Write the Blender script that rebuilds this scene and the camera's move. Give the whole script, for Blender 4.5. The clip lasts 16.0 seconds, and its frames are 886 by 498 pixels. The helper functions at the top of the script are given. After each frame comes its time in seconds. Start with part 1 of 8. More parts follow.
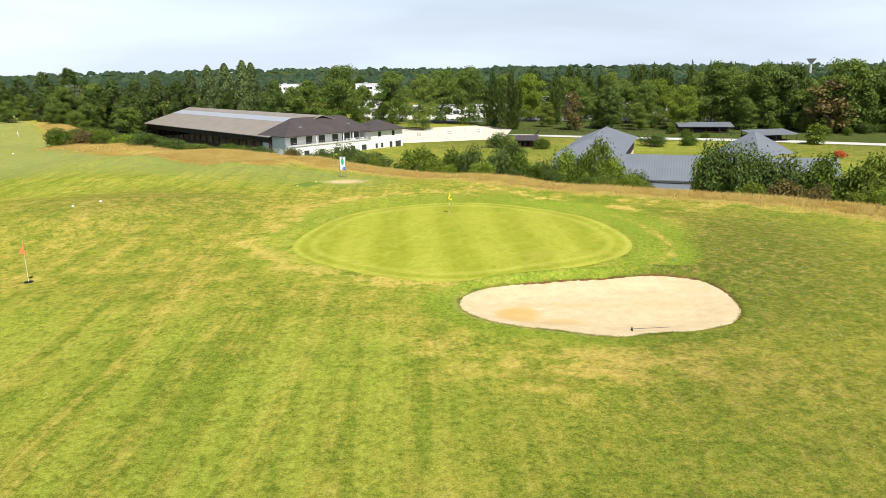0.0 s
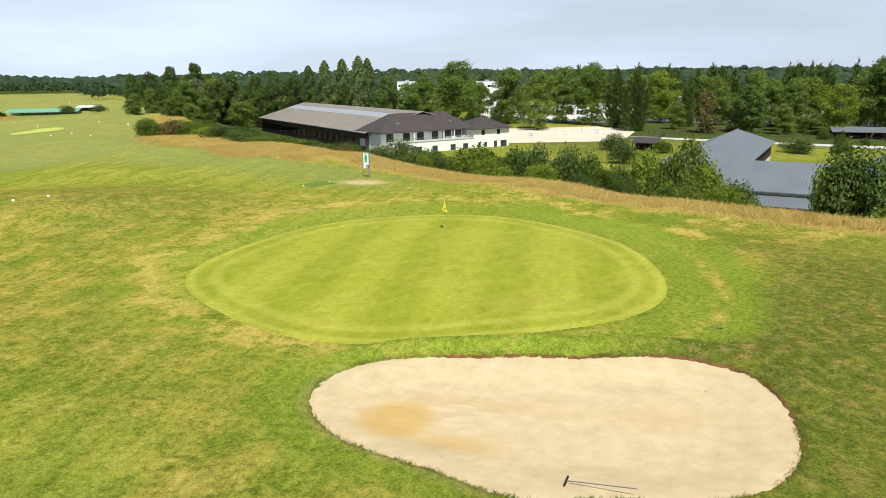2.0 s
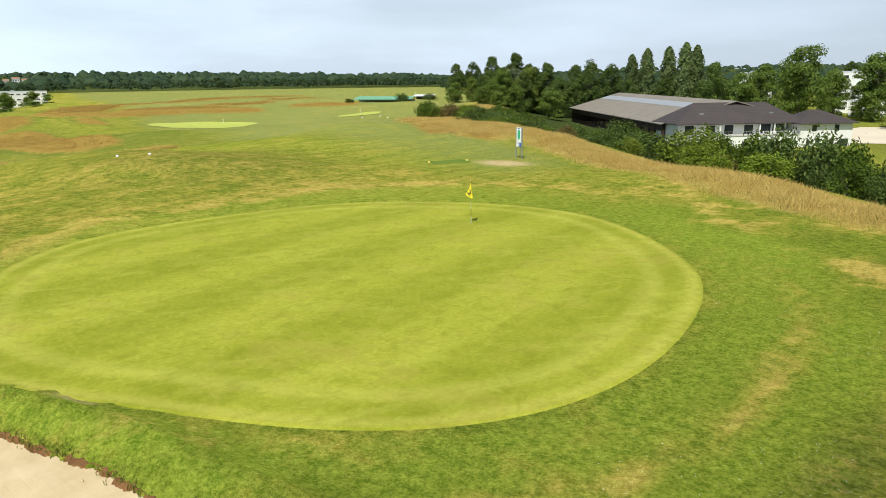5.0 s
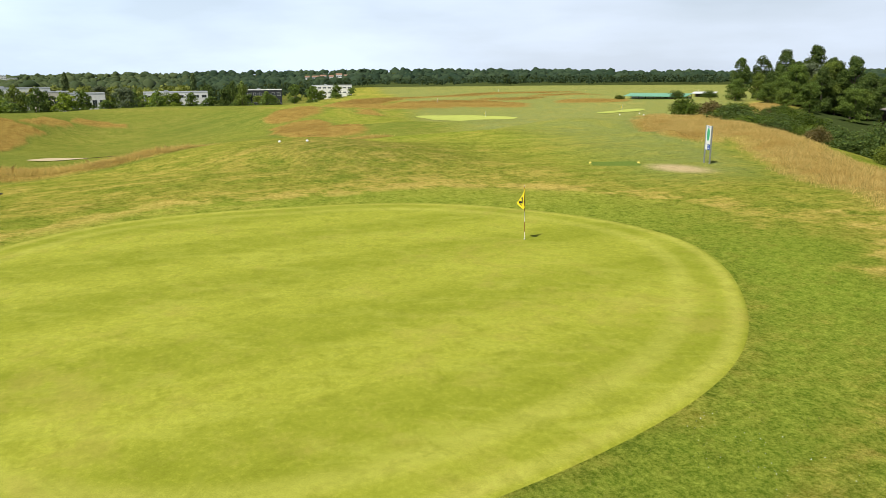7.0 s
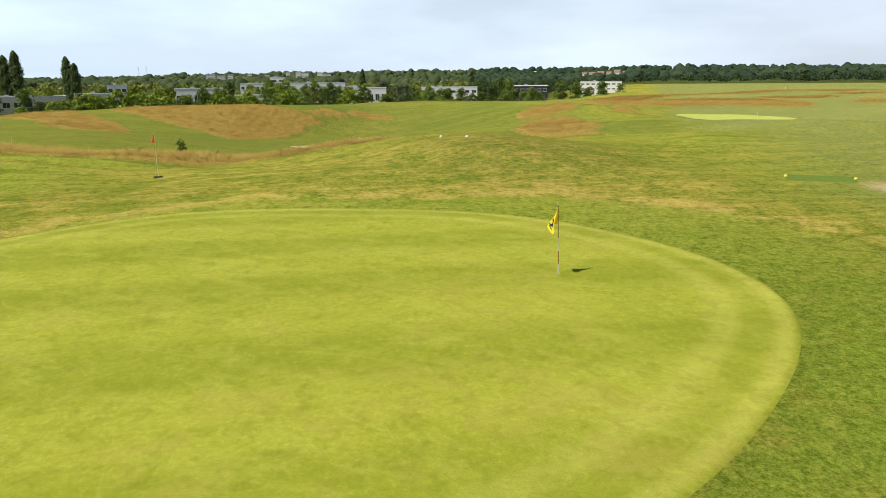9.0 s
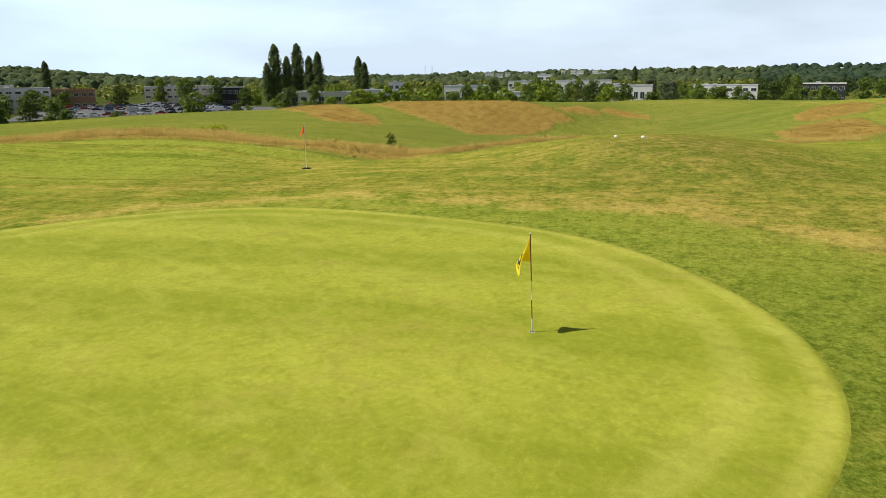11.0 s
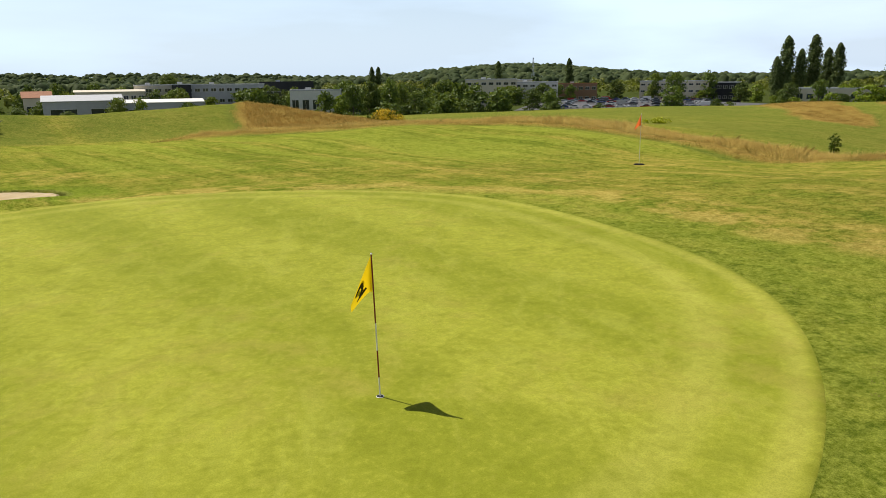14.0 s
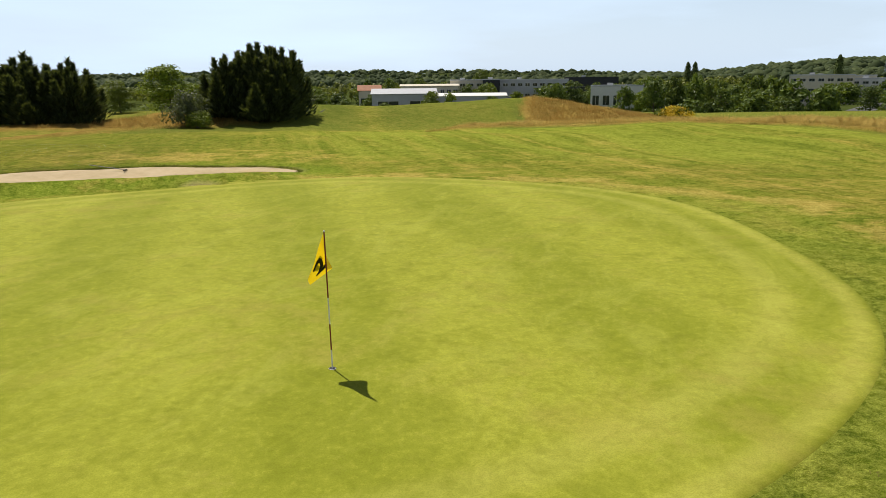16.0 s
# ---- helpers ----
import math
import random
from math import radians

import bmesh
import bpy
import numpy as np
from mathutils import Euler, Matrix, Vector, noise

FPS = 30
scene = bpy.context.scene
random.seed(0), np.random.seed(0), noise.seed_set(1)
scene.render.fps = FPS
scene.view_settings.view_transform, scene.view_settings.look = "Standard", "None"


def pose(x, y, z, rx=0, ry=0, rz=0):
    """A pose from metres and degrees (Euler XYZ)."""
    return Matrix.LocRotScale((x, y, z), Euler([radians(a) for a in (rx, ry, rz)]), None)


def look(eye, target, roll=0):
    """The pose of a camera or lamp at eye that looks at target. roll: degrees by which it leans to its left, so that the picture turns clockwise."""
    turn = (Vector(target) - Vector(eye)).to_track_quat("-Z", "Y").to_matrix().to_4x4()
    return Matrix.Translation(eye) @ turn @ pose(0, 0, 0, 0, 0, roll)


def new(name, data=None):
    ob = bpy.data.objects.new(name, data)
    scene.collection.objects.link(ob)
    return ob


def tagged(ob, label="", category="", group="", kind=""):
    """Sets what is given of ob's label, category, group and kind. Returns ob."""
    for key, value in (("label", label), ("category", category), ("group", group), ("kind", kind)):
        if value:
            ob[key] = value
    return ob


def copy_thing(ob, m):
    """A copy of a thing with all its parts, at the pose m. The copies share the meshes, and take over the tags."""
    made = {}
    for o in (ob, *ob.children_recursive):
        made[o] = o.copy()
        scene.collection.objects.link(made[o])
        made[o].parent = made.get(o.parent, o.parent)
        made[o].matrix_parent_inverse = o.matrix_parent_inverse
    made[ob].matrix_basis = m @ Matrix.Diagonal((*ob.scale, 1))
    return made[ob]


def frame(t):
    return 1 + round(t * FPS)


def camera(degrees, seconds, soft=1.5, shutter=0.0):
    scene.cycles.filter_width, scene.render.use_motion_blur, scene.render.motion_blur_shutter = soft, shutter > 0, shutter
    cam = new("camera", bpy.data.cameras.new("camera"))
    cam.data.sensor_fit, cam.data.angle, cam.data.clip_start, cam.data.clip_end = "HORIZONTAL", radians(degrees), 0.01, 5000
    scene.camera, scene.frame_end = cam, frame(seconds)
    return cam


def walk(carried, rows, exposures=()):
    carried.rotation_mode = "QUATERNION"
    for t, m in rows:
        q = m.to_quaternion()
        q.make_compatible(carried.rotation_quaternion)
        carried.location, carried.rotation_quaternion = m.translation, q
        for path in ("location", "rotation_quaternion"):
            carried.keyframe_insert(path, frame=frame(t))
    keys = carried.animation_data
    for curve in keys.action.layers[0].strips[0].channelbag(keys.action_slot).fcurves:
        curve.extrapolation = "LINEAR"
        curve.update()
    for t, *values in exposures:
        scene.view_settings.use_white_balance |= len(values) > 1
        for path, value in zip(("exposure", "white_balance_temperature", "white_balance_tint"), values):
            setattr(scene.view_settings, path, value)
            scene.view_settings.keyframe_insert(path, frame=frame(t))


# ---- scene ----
cam = camera(63.97, 16.0, soft=0.8)
PATH = [
    (0.0, pose(2.480, -68.076, 13.332, 76.010, 0.777, 2.436)),
    (0.5, pose(4.989, -63.194, 12.745, 76.086, 0.652, 5.011)),
    (1.0, pose(7.381, -58.435, 12.179, 76.124, 0.605, 7.540)),
    (1.5, pose(9.712, -53.936, 11.598, 76.187, 0.523, 10.529)),
    (2.0, pose(12.051, -49.659, 10.978, 76.234, 0.482, 13.635)),
    (2.5, pose(14.295, -45.528, 10.216, 76.259, 0.583, 17.428)),
    (3.0, pose(16.463, -41.650, 9.473, 76.300, 0.580, 21.857)),
    (3.5, pose(18.384, -37.893, 8.726, 76.321, 0.579, 26.437)),
    (4.0, pose(20.051, -34.278, 8.087, 76.326, 0.614, 31.163)),
    (6.5, pose(23.414, -17.551, 6.446, 76.347, 0.531, 58.572)),
    (7.0, pose(23.353, -14.799, 6.292, 76.340, 0.478, 64.268)),
    (7.5, pose(22.816, -12.150, 6.152, 76.299, 0.562, 69.794)),
    (8.0, pose(22.109, -9.582, 6.033, 76.291, 0.555, 75.204)),
    (10.5, pose(15.956, 1.010, 5.421, 76.284, 0.555, 102.267)),
    (11.0, pose(14.015, 2.527, 5.255, 76.322, 0.628, 107.585)),
    (11.5, pose(12.260, 3.823, 5.178, 76.325, 0.721, 113.225)),
    (12.0, pose(10.451, 4.955, 5.014, 76.358, 0.652, 119.674)),
    (12.5, pose(8.722, 5.907, 4.832, 76.423, 0.656, 126.591)),
    (13.0, pose(7.192, 6.844, 4.678, 76.441, 0.693, 133.326)),
    (13.5, pose(5.795, 7.730, 4.567, 76.459, 0.658, 139.853)),
    (14.0, pose(4.449, 8.513, 4.498, 76.466, 0.676, 146.619)),
    (14.5, pose(3.223, 9.205, 4.435, 76.432, 0.606, 153.419)),
    (15.0, pose(2.020, 9.692, 4.349, 76.433, 0.549, 159.940)),
    (15.5, pose(0.925, 10.088, 4.320, 76.408, 0.487, 165.960)),
    (16.0, pose(-0.129, 10.241, 4.295, 76.414, 0.593, 170.993)),
]
walk(cam, PATH, [(0.0, 0.50, 6350, 10), (2.0, 0.30, 6300, 7), (4.0, 0.16, 6300, 4), (7.0, 0.14, 6450, 9), (10.5, 0.04, 6550, 9), (12.5, 0.03, 6600, 10), (16.0, -0.06, 6650, 12)])

# ---- light: a clear summer day, high sun from the south-south-east ----
SUN_TO = Vector((0.60, -1.30, 2.10)).normalized()
world = bpy.data.worlds.new("sky")
scene.world = world
world.use_nodes = True
wt = world.node_tree
sky = wt.nodes.new("ShaderNodeTexSky")
sky.sky_type = "NISHITA"
sky.sun_disc = False
sky.sun_elevation = math.asin(SUN_TO.z)
sky.sun_rotation = math.atan2(SUN_TO.x, SUN_TO.y)
sky.air_density, sky.dust_density, sky.ozone_density = 1.0, 1.6, 1.2
# bright summer haze near the horizon with thin wisps of cloud, bluer higher up
wc = wt.nodes.new("ShaderNodeTexCoord")
wm = wt.nodes.new("ShaderNodeMapping")
wm.inputs["Scale"].default_value = (1.4, 2.2, 9.0)
wn = wt.nodes.new("ShaderNodeTexNoise")
wn.inputs["Scale"].default_value = 1.1
wn.inputs["Detail"].default_value = 6
wr = wt.nodes.new("ShaderNodeMapRange")
for key_, val_ in (("From Min", 0.40), ("From Max", 0.70), ("To Min", 0.0), ("To Max", 0.40)):
    wr.inputs[key_].default_value = val_
wz = wt.nodes.new("ShaderNodeSeparateXYZ")
wh = wt.nodes.new("ShaderNodeMapRange")
for key_, val_ in (("From Min", 0.02), ("From Max", 0.42), ("To Min", 0.74), ("To Max", 0.10)):
    wh.inputs[key_].default_value = val_
wa = wt.nodes.new("ShaderNodeMath")
wa.operation, wa.use_clamp = "ADD", True
wx = wt.nodes.new("ShaderNodeMixRGB")
wg = wt.nodes.new("ShaderNodeMixRGB")
wg.inputs[1].default_value, wg.inputs[2].default_value = (9.1, 11.6, 14.3, 1), (10.0, 11.2, 13.1, 1)
wn2 = wt.nodes.new("ShaderNodeMapRange")
for key_, val_ in (("From Min", -0.8), ("From Max", 0.6)):
    wn2.inputs[key_].default_value = val_
wt.links.new(wg.outputs[0], wx.inputs[2])
wt.links.new(wc.outputs["Generated"], wm.inputs["Vector"])
wt.links.new(wc.outputs["Generated"], wz.inputs[0])
wt.links.new(wz.outputs["Z"], wh.inputs["Value"])
wt.links.new(wm.outputs[0], wn.inputs["Vector"])
wt.links.new(wn.outputs["Fac"], wr.inputs["Value"])
wy = wt.nodes.new("ShaderNodeMath")
wy.operation = "MULTIPLY_ADD"
wy.inputs[1].default_value = 0.05
wt.links.new(wz.outputs["Y"], wy.inputs[0])
wt.links.new(wz.outputs["Y"], wn2.inputs["Value"])
wt.links.new(wn2.outputs[0], wg.inputs[0])
wt.links.new(wr.outputs[0], wy.inputs[2])
wt.links.new(wy.outputs[0], wa.inputs[0])
wt.links.new(wh.outputs[0], wa.inputs[1])
wt.links.new(wa.outputs[0], wx.inputs[0])
wt.links.new(sky.outputs[0], wx.inputs[1])
# the side towards the sun is the brighter one
wd = wt.nodes.new("ShaderNodeVectorMath")
wd.operation = "DOT_PRODUCT"
wd.inputs[1].default_value = (-0.36, -0.46, 0)
wb = wt.nodes.new("ShaderNodeMapRange")
for key_, val_ in (("From Min", -0.5), ("From Max", 0.5), ("To Min", 0.62), ("To Max", 0.95)):
    wb.inputs[key_].default_value = val_
ws = wt.nodes.new("ShaderNodeVectorMath")
ws.operation = "SCALE"
wt.links.new(wc.outputs["Generated"], wd.inputs[0])
wt.links.new(wd.outputs["Value"], wb.inputs["Value"])
wt.links.new(wx.outputs[0], ws.inputs[0])
# clear blue overhead is far darker than the hazy horizon
wu = wt.nodes.new("ShaderNodeMapRange")
for key_, val_ in (("From Min", 0.22), ("From Max", 0.62), ("To Min", 1.0), ("To Max", 0.42)):
    wu.inputs[key_].default_value = val_
wq = wt.nodes.new("ShaderNodeMath")
wq.operation = "MULTIPLY"
wt.links.new(wz.outputs["Z"], wu.inputs["Value"])
wt.links.new(wb.outputs[0], wq.inputs[0])
wt.links.new(wu.outputs[0], wq.inputs[1])
wt.links.new(wq.outputs[0], ws.inputs["Scale"])
wt.links.new(ws.outputs[0], wt.nodes["Background"].inputs["Color"])
wt.nodes["Background"].inputs["Strength"].default_value = 0.095

sun = new("sun", bpy.data.lights.new("sun", "SUN"))
sun.data.energy, sun.data.angle, sun.data.color = 4.9, radians(0.55), (1.0, 0.955, 0.86)
sun.matrix_world = look(tuple(SUN_TO * 300), (0, 0, 0))


# ---- materials ----
def nodes_of(name):
    m = bpy.data.materials.new(name)
    m.use_nodes = True
    t = m.node_tree
    for n in list(t.nodes):
        t.nodes.remove(n)
    return m, t


def node(t, kind, sets=(), **ins):
    n = t.nodes.new("ShaderNode" + kind)
    for k, v in sets:
        if k == "operation":
            n.operation = v
        elif k == "blend_type":
            n.blend_type = v
        elif k == "attribute_name":
            n.attribute_name = v
        elif k == "feature":
            n.feature = v
        elif k == "wave_type":
            n.wave_type = v
        elif k == "bands_direction":
            n.bands_direction = v
        elif k == "use_clamp":
            n.use_clamp = v
    for k, v in ins.items():
        key = int(k[1:]) if k[0] == "i" and k[1:].isdigit() else k.replace("_", " ")
        s = n.inputs[key]
        if isinstance(v, bpy.types.NodeSocket):
            t.links.new(v, s)
        elif isinstance(v, tuple) and len(v) == 3 and s.type == "RGBA":
            s.default_value = (*v, 1)
        else:
            s.default_value = v
    return n


def noise_of(t, vec, scale, detail=4.0, rough=0.55, distortion=0.0):
    return node(t, "TexNoise", Vector=vec, Scale=scale, Detail=detail, Roughness=rough, Distortion=distortion).outputs[0]


def ramp(t, fac, a, b, lo=0.0, hi=1.0):
    n = node(t, "MapRange", Value=fac)
    n.inputs["From Min"].default_value, n.inputs["From Max"].default_value = a, b
    n.inputs["To Min"].default_value, n.inputs["To Max"].default_value = lo, hi
    return n.outputs[0]


def calc(t, op, a, b=0.0):
    return node(t, "Math", [("operation", op)], i0=a, i1=b).outputs[0]


def mixc(t, fac, a, b, how="MIX"):
    return node(t, "MixRGB", [("blend_type", how)], i0=fac, i1=a, i2=b).outputs[0]


def attr(t, name):
    return node(t, "Attribute", [("attribute_name", name)]).outputs["Fac"]


def place(t):
    return node(t, "NewGeometry").outputs["Position"]


def finish(m, t, colour, rough=0.7, bump=None, strength=0.3, dist=0.02, metal=0.0, spec=0.3, **more):
    b = node(t, "BsdfPrincipled", Base_Color=colour, Roughness=rough, Metallic=metal, **more)
    b.inputs["Specular IOR Level"].default_value = spec
    if bump is not None:
        bn = node(t, "Bump", Strength=strength, Distance=dist, Height=bump)
        t.links.new(bn.outputs[0], b.inputs["Normal"])
    o = node(t, "OutputMaterial")
    t.links.new(b.outputs[0], o.inputs[0])
    return m


def plain(name, colour, rough=0.6, vary=0.15, scale=1.5, metal=0.0, spec=0.3, bump=0.15):
    """A surface of one colour with blotches at two scales and slight relief."""
    m, t = nodes_of(name)
    p = node(t, "TexCoord").outputs["Object"]
    a = noise_of(t, p, scale, 5)
    b = noise_of(t, p, scale * 9, 3)
    k = calc(t, "ADD", calc(t, "MULTIPLY", a, 0.65), calc(t, "MULTIPLY", b, 0.35))
    dark = tuple(c * (1 - vary) for c in colour)
    light = tuple(min(1.0, c * (1 + vary)) for c in colour)
    return finish(m, t, mixc(t, ramp(t, k, 0.3, 0.7), dark, light), rough, b, bump, 0.01, metal, spec)


def combed(t, p, heading, across, lengthwise):
    """Coordinates stretched along a heading (degrees from north, westwards), for mowing and drag lines."""
    turn = node(t, "Mapping", Vector=p)
    turn.inputs["Rotation"].default_value = (0, 0, radians(-heading))
    pull = node(t, "Mapping", Vector=turn.outputs[0])
    pull.inputs["Scale"].default_value = (across, lengthwise, 0.05)
    return pull.outputs[0]


def turf_material():
    m, t = nodes_of("turf")
    p = place(t)
    big = noise_of(t, p, 0.07, 4, 0.6)
    mid = noise_of(t, p, 0.40, 6, 0.66)
    clump = noise_of(t, p, 1.25, 8, 0.72, 0.6)
    small = noise_of(t, p, 3.4, 6, 0.7)
    fine = noise_of(t, p, 12.0, 5, 0.78)
    grain = noise_of(t, p, 48.0, 3, 0.8)
    # mowing lines on the fairway, along one heading
    lay = combed(t, p, 5, 1.0, 0.045)
    wob = noise_of(t, lay, 0.95, 4, 0.66)
    lines = noise_of(t, lay, 0.42, 3, 0.6)
    strokes = noise_of(t, combed(t, p, 5, 1.0, 0.22), 2.6, 5, 0.7, 0.4)
    dryness = calc(t, "ADD", calc(t, "MULTIPLY", big, 0.50), calc(t, "MULTIPLY", mid, 0.50))
    dryness = calc(t, "ADD", dryness, calc(t, "MULTIPLY", calc(t, "SUBTRACT", clump, 0.5), 0.46))
    dryness = calc(t, "ADD", dryness, calc(t, "MULTIPLY", calc(t, "SUBTRACT", wob, 0.5), 0.40))
    dryness = calc(t, "ADD", dryness, calc(t, "MULTIPLY", calc(t, "SUBTRACT", strokes, 0.5), 0.30))
    dryness = calc(t, "ADD", dryness, calc(t, "MULTIPLY", attr(t, "dry"), ramp(t, mid, 0.40, 0.58, 0.10, 1.45)))
    dryness = calc(t, "ADD", dryness, calc(t, "MULTIPLY", attr(t, "fairway"), calc(t, "MULTIPLY", calc(t, "SUBTRACT", wob, 0.5), 1.1)))
    dryness = calc(t, "SUBTRACT", dryness, attr(t, "lush"))
    k = ramp(t, calc(t, "ADD", calc(t, "MULTIPLY", fine, 0.6), calc(t, "MULTIPLY", small, 0.4)), 0.41, 0.60)
    green = mixc(t, k, (0.108, 0.156, 0.014), (0.335, 0.380, 0.050))
    olive = mixc(t, k, (0.218, 0.215, 0.024), (0.525, 0.465, 0.088))
    straw = mixc(t, k, (0.440, 0.328, 0.064), (0.730, 0.560, 0.155))
    c = mixc(t, ramp(t, dryness, 0.38, 0.62), green, olive)
    c = mixc(t, ramp(t, dryness, 0.60, 0.82), c, straw)
    lime = mixc(t, k, (0.216, 0.262, 0.022), (0.462, 0.505, 0.080))
    c = mixc(t, calc(t, "MULTIPLY", attr(t, "fairway"), ramp(t, calc(t, "ADD", calc(t, "MULTIPLY", lines, 0.6), calc(t, "MULTIPLY", wob, 0.4)), 0.43, 0.55, 0.05, 0.9)), c, lime)
    # the mown valley beyond the mounds: deeper green, with broad passes of the mower
    deep = mixc(t, k, (0.085, 0.125, 0.018), (0.215, 0.255, 0.052))
    deep = mixc(t, ramp(t, noise_of(t, combed(t, p, 35, 1.0, 0.08), 0.16, 3, 0.6), 0.40, 0.62, 0.0, 0.55), deep, mixc(t, k, (0.17, 0.19, 0.026), (0.34, 0.345, 0.075)))
    # the same green also paints the shade of tall-grass feet and the southern slope
    c = mixc(t, attr(t, "deep"), c, deep)
    c = mixc(t, calc(t, "MULTIPLY", attr(t, "fringe"), ramp(t, clump, 0.36, 0.58, 0.45, 1.0)), c, lime)
    # broad darker drifts, then scattered darker tufts, thick in the rough
    dark = mixc(t, k, (0.034, 0.068, 0.009), (0.130, 0.165, 0.022))
    tufts = calc(t, "MULTIPLY", ramp(t, clump, 0.52, 0.40), ramp(t, small, 0.62, 0.45))
    drift = noise_of(t, p, 0.22, 5, 0.68, 0.8)
    c = mixc(t, calc(t, "MULTIPLY", ramp(t, drift, 0.50, 0.34), 0.22), c, dark)
    c = mixc(t, calc(t, "MULTIPLY", tufts, 0.40), c, dark)
    fresh = mixc(t, k, (0.135, 0.220, 0.017), (0.410, 0.480, 0.062))
    c = mixc(t, calc(t, "MULTIPLY", attr(t, "fresh"), ramp(t, clump, 0.66, 0.46, 0.20, 1.0)), c, fresh)
    # the rough: dark clover and grass with reddish-tan dried patches
    brown = mixc(t, k, (0.235, 0.165, 0.048), (0.470, 0.335, 0.120))
    patch = noise_of(t, p, 1.5, 8, 0.72, 0.5)
    coarse = mixc(t, ramp(t, patch, 0.51, 0.63, 0.0, 0.9), mixc(t, k, (0.056, 0.086, 0.012), (0.205, 0.222, 0.039)), brown)
    c = mixc(t, calc(t, "MULTIPLY", attr(t, "rough"), ramp(t, clump, 0.68, 0.47, 0.35, 1.0)), c, coarse)
    c = mixc(t, calc(t, "MULTIPLY", attr(t, "sage"), ramp(t, mid, 0.62, 0.40, 0.50, 0.95)), c, mixc(t, k, (0.170, 0.192, 0.056), (0.355, 0.378, 0.130)))
    gold = mixc(t, k, (0.240, 0.160, 0.038), (0.50, 0.345, 0.092))
    gold = mixc(t, ramp(t, mid, 0.56, 0.42, 0.0, 0.65), gold, (0.27, 0.165, 0.040))
    straws = mixc(t, k, (0.28, 0.208, 0.048), (0.58, 0.440, 0.130))
    straws = mixc(t, ramp(t, patch, 0.50, 0.60, 0.0, 0.5), straws, (0.36, 0.252, 0.062))
    c = mixc(t, attr(t, "fescue"), c, mixc(t, attr(t, "bank"), gold, straws))
    soil = mixc(t, k, (0.50, 0.36, 0.18), (0.72, 0.56, 0.32))
    c = mixc(t, calc(t, "MULTIPLY", attr(t, "bare"), ramp(t, small, 0.10, 0.44)), c, soil)
    wood = mixc(t, ramp(t, mid, 0.3, 0.7), (0.030, 0.050, 0.016), (0.075, 0.092, 0.030))
    c = mixc(t, attr(t, "wild"), c, wood)
    c = mixc(t, calc(t, "MULTIPLY", ramp(t, grain, 0.60, 0.38), 0.30), c, (0.035, 0.052, 0.007))
    h = calc(t, "ADD", calc(t, "ADD", calc(t, "MULTIPLY", grain, 0.4), fine), calc(t, "MULTIPLY", clump, 2.4))
    return finish(m, t, c, 0.95, h, 0.9, 0.06, 0.0, 0.0)


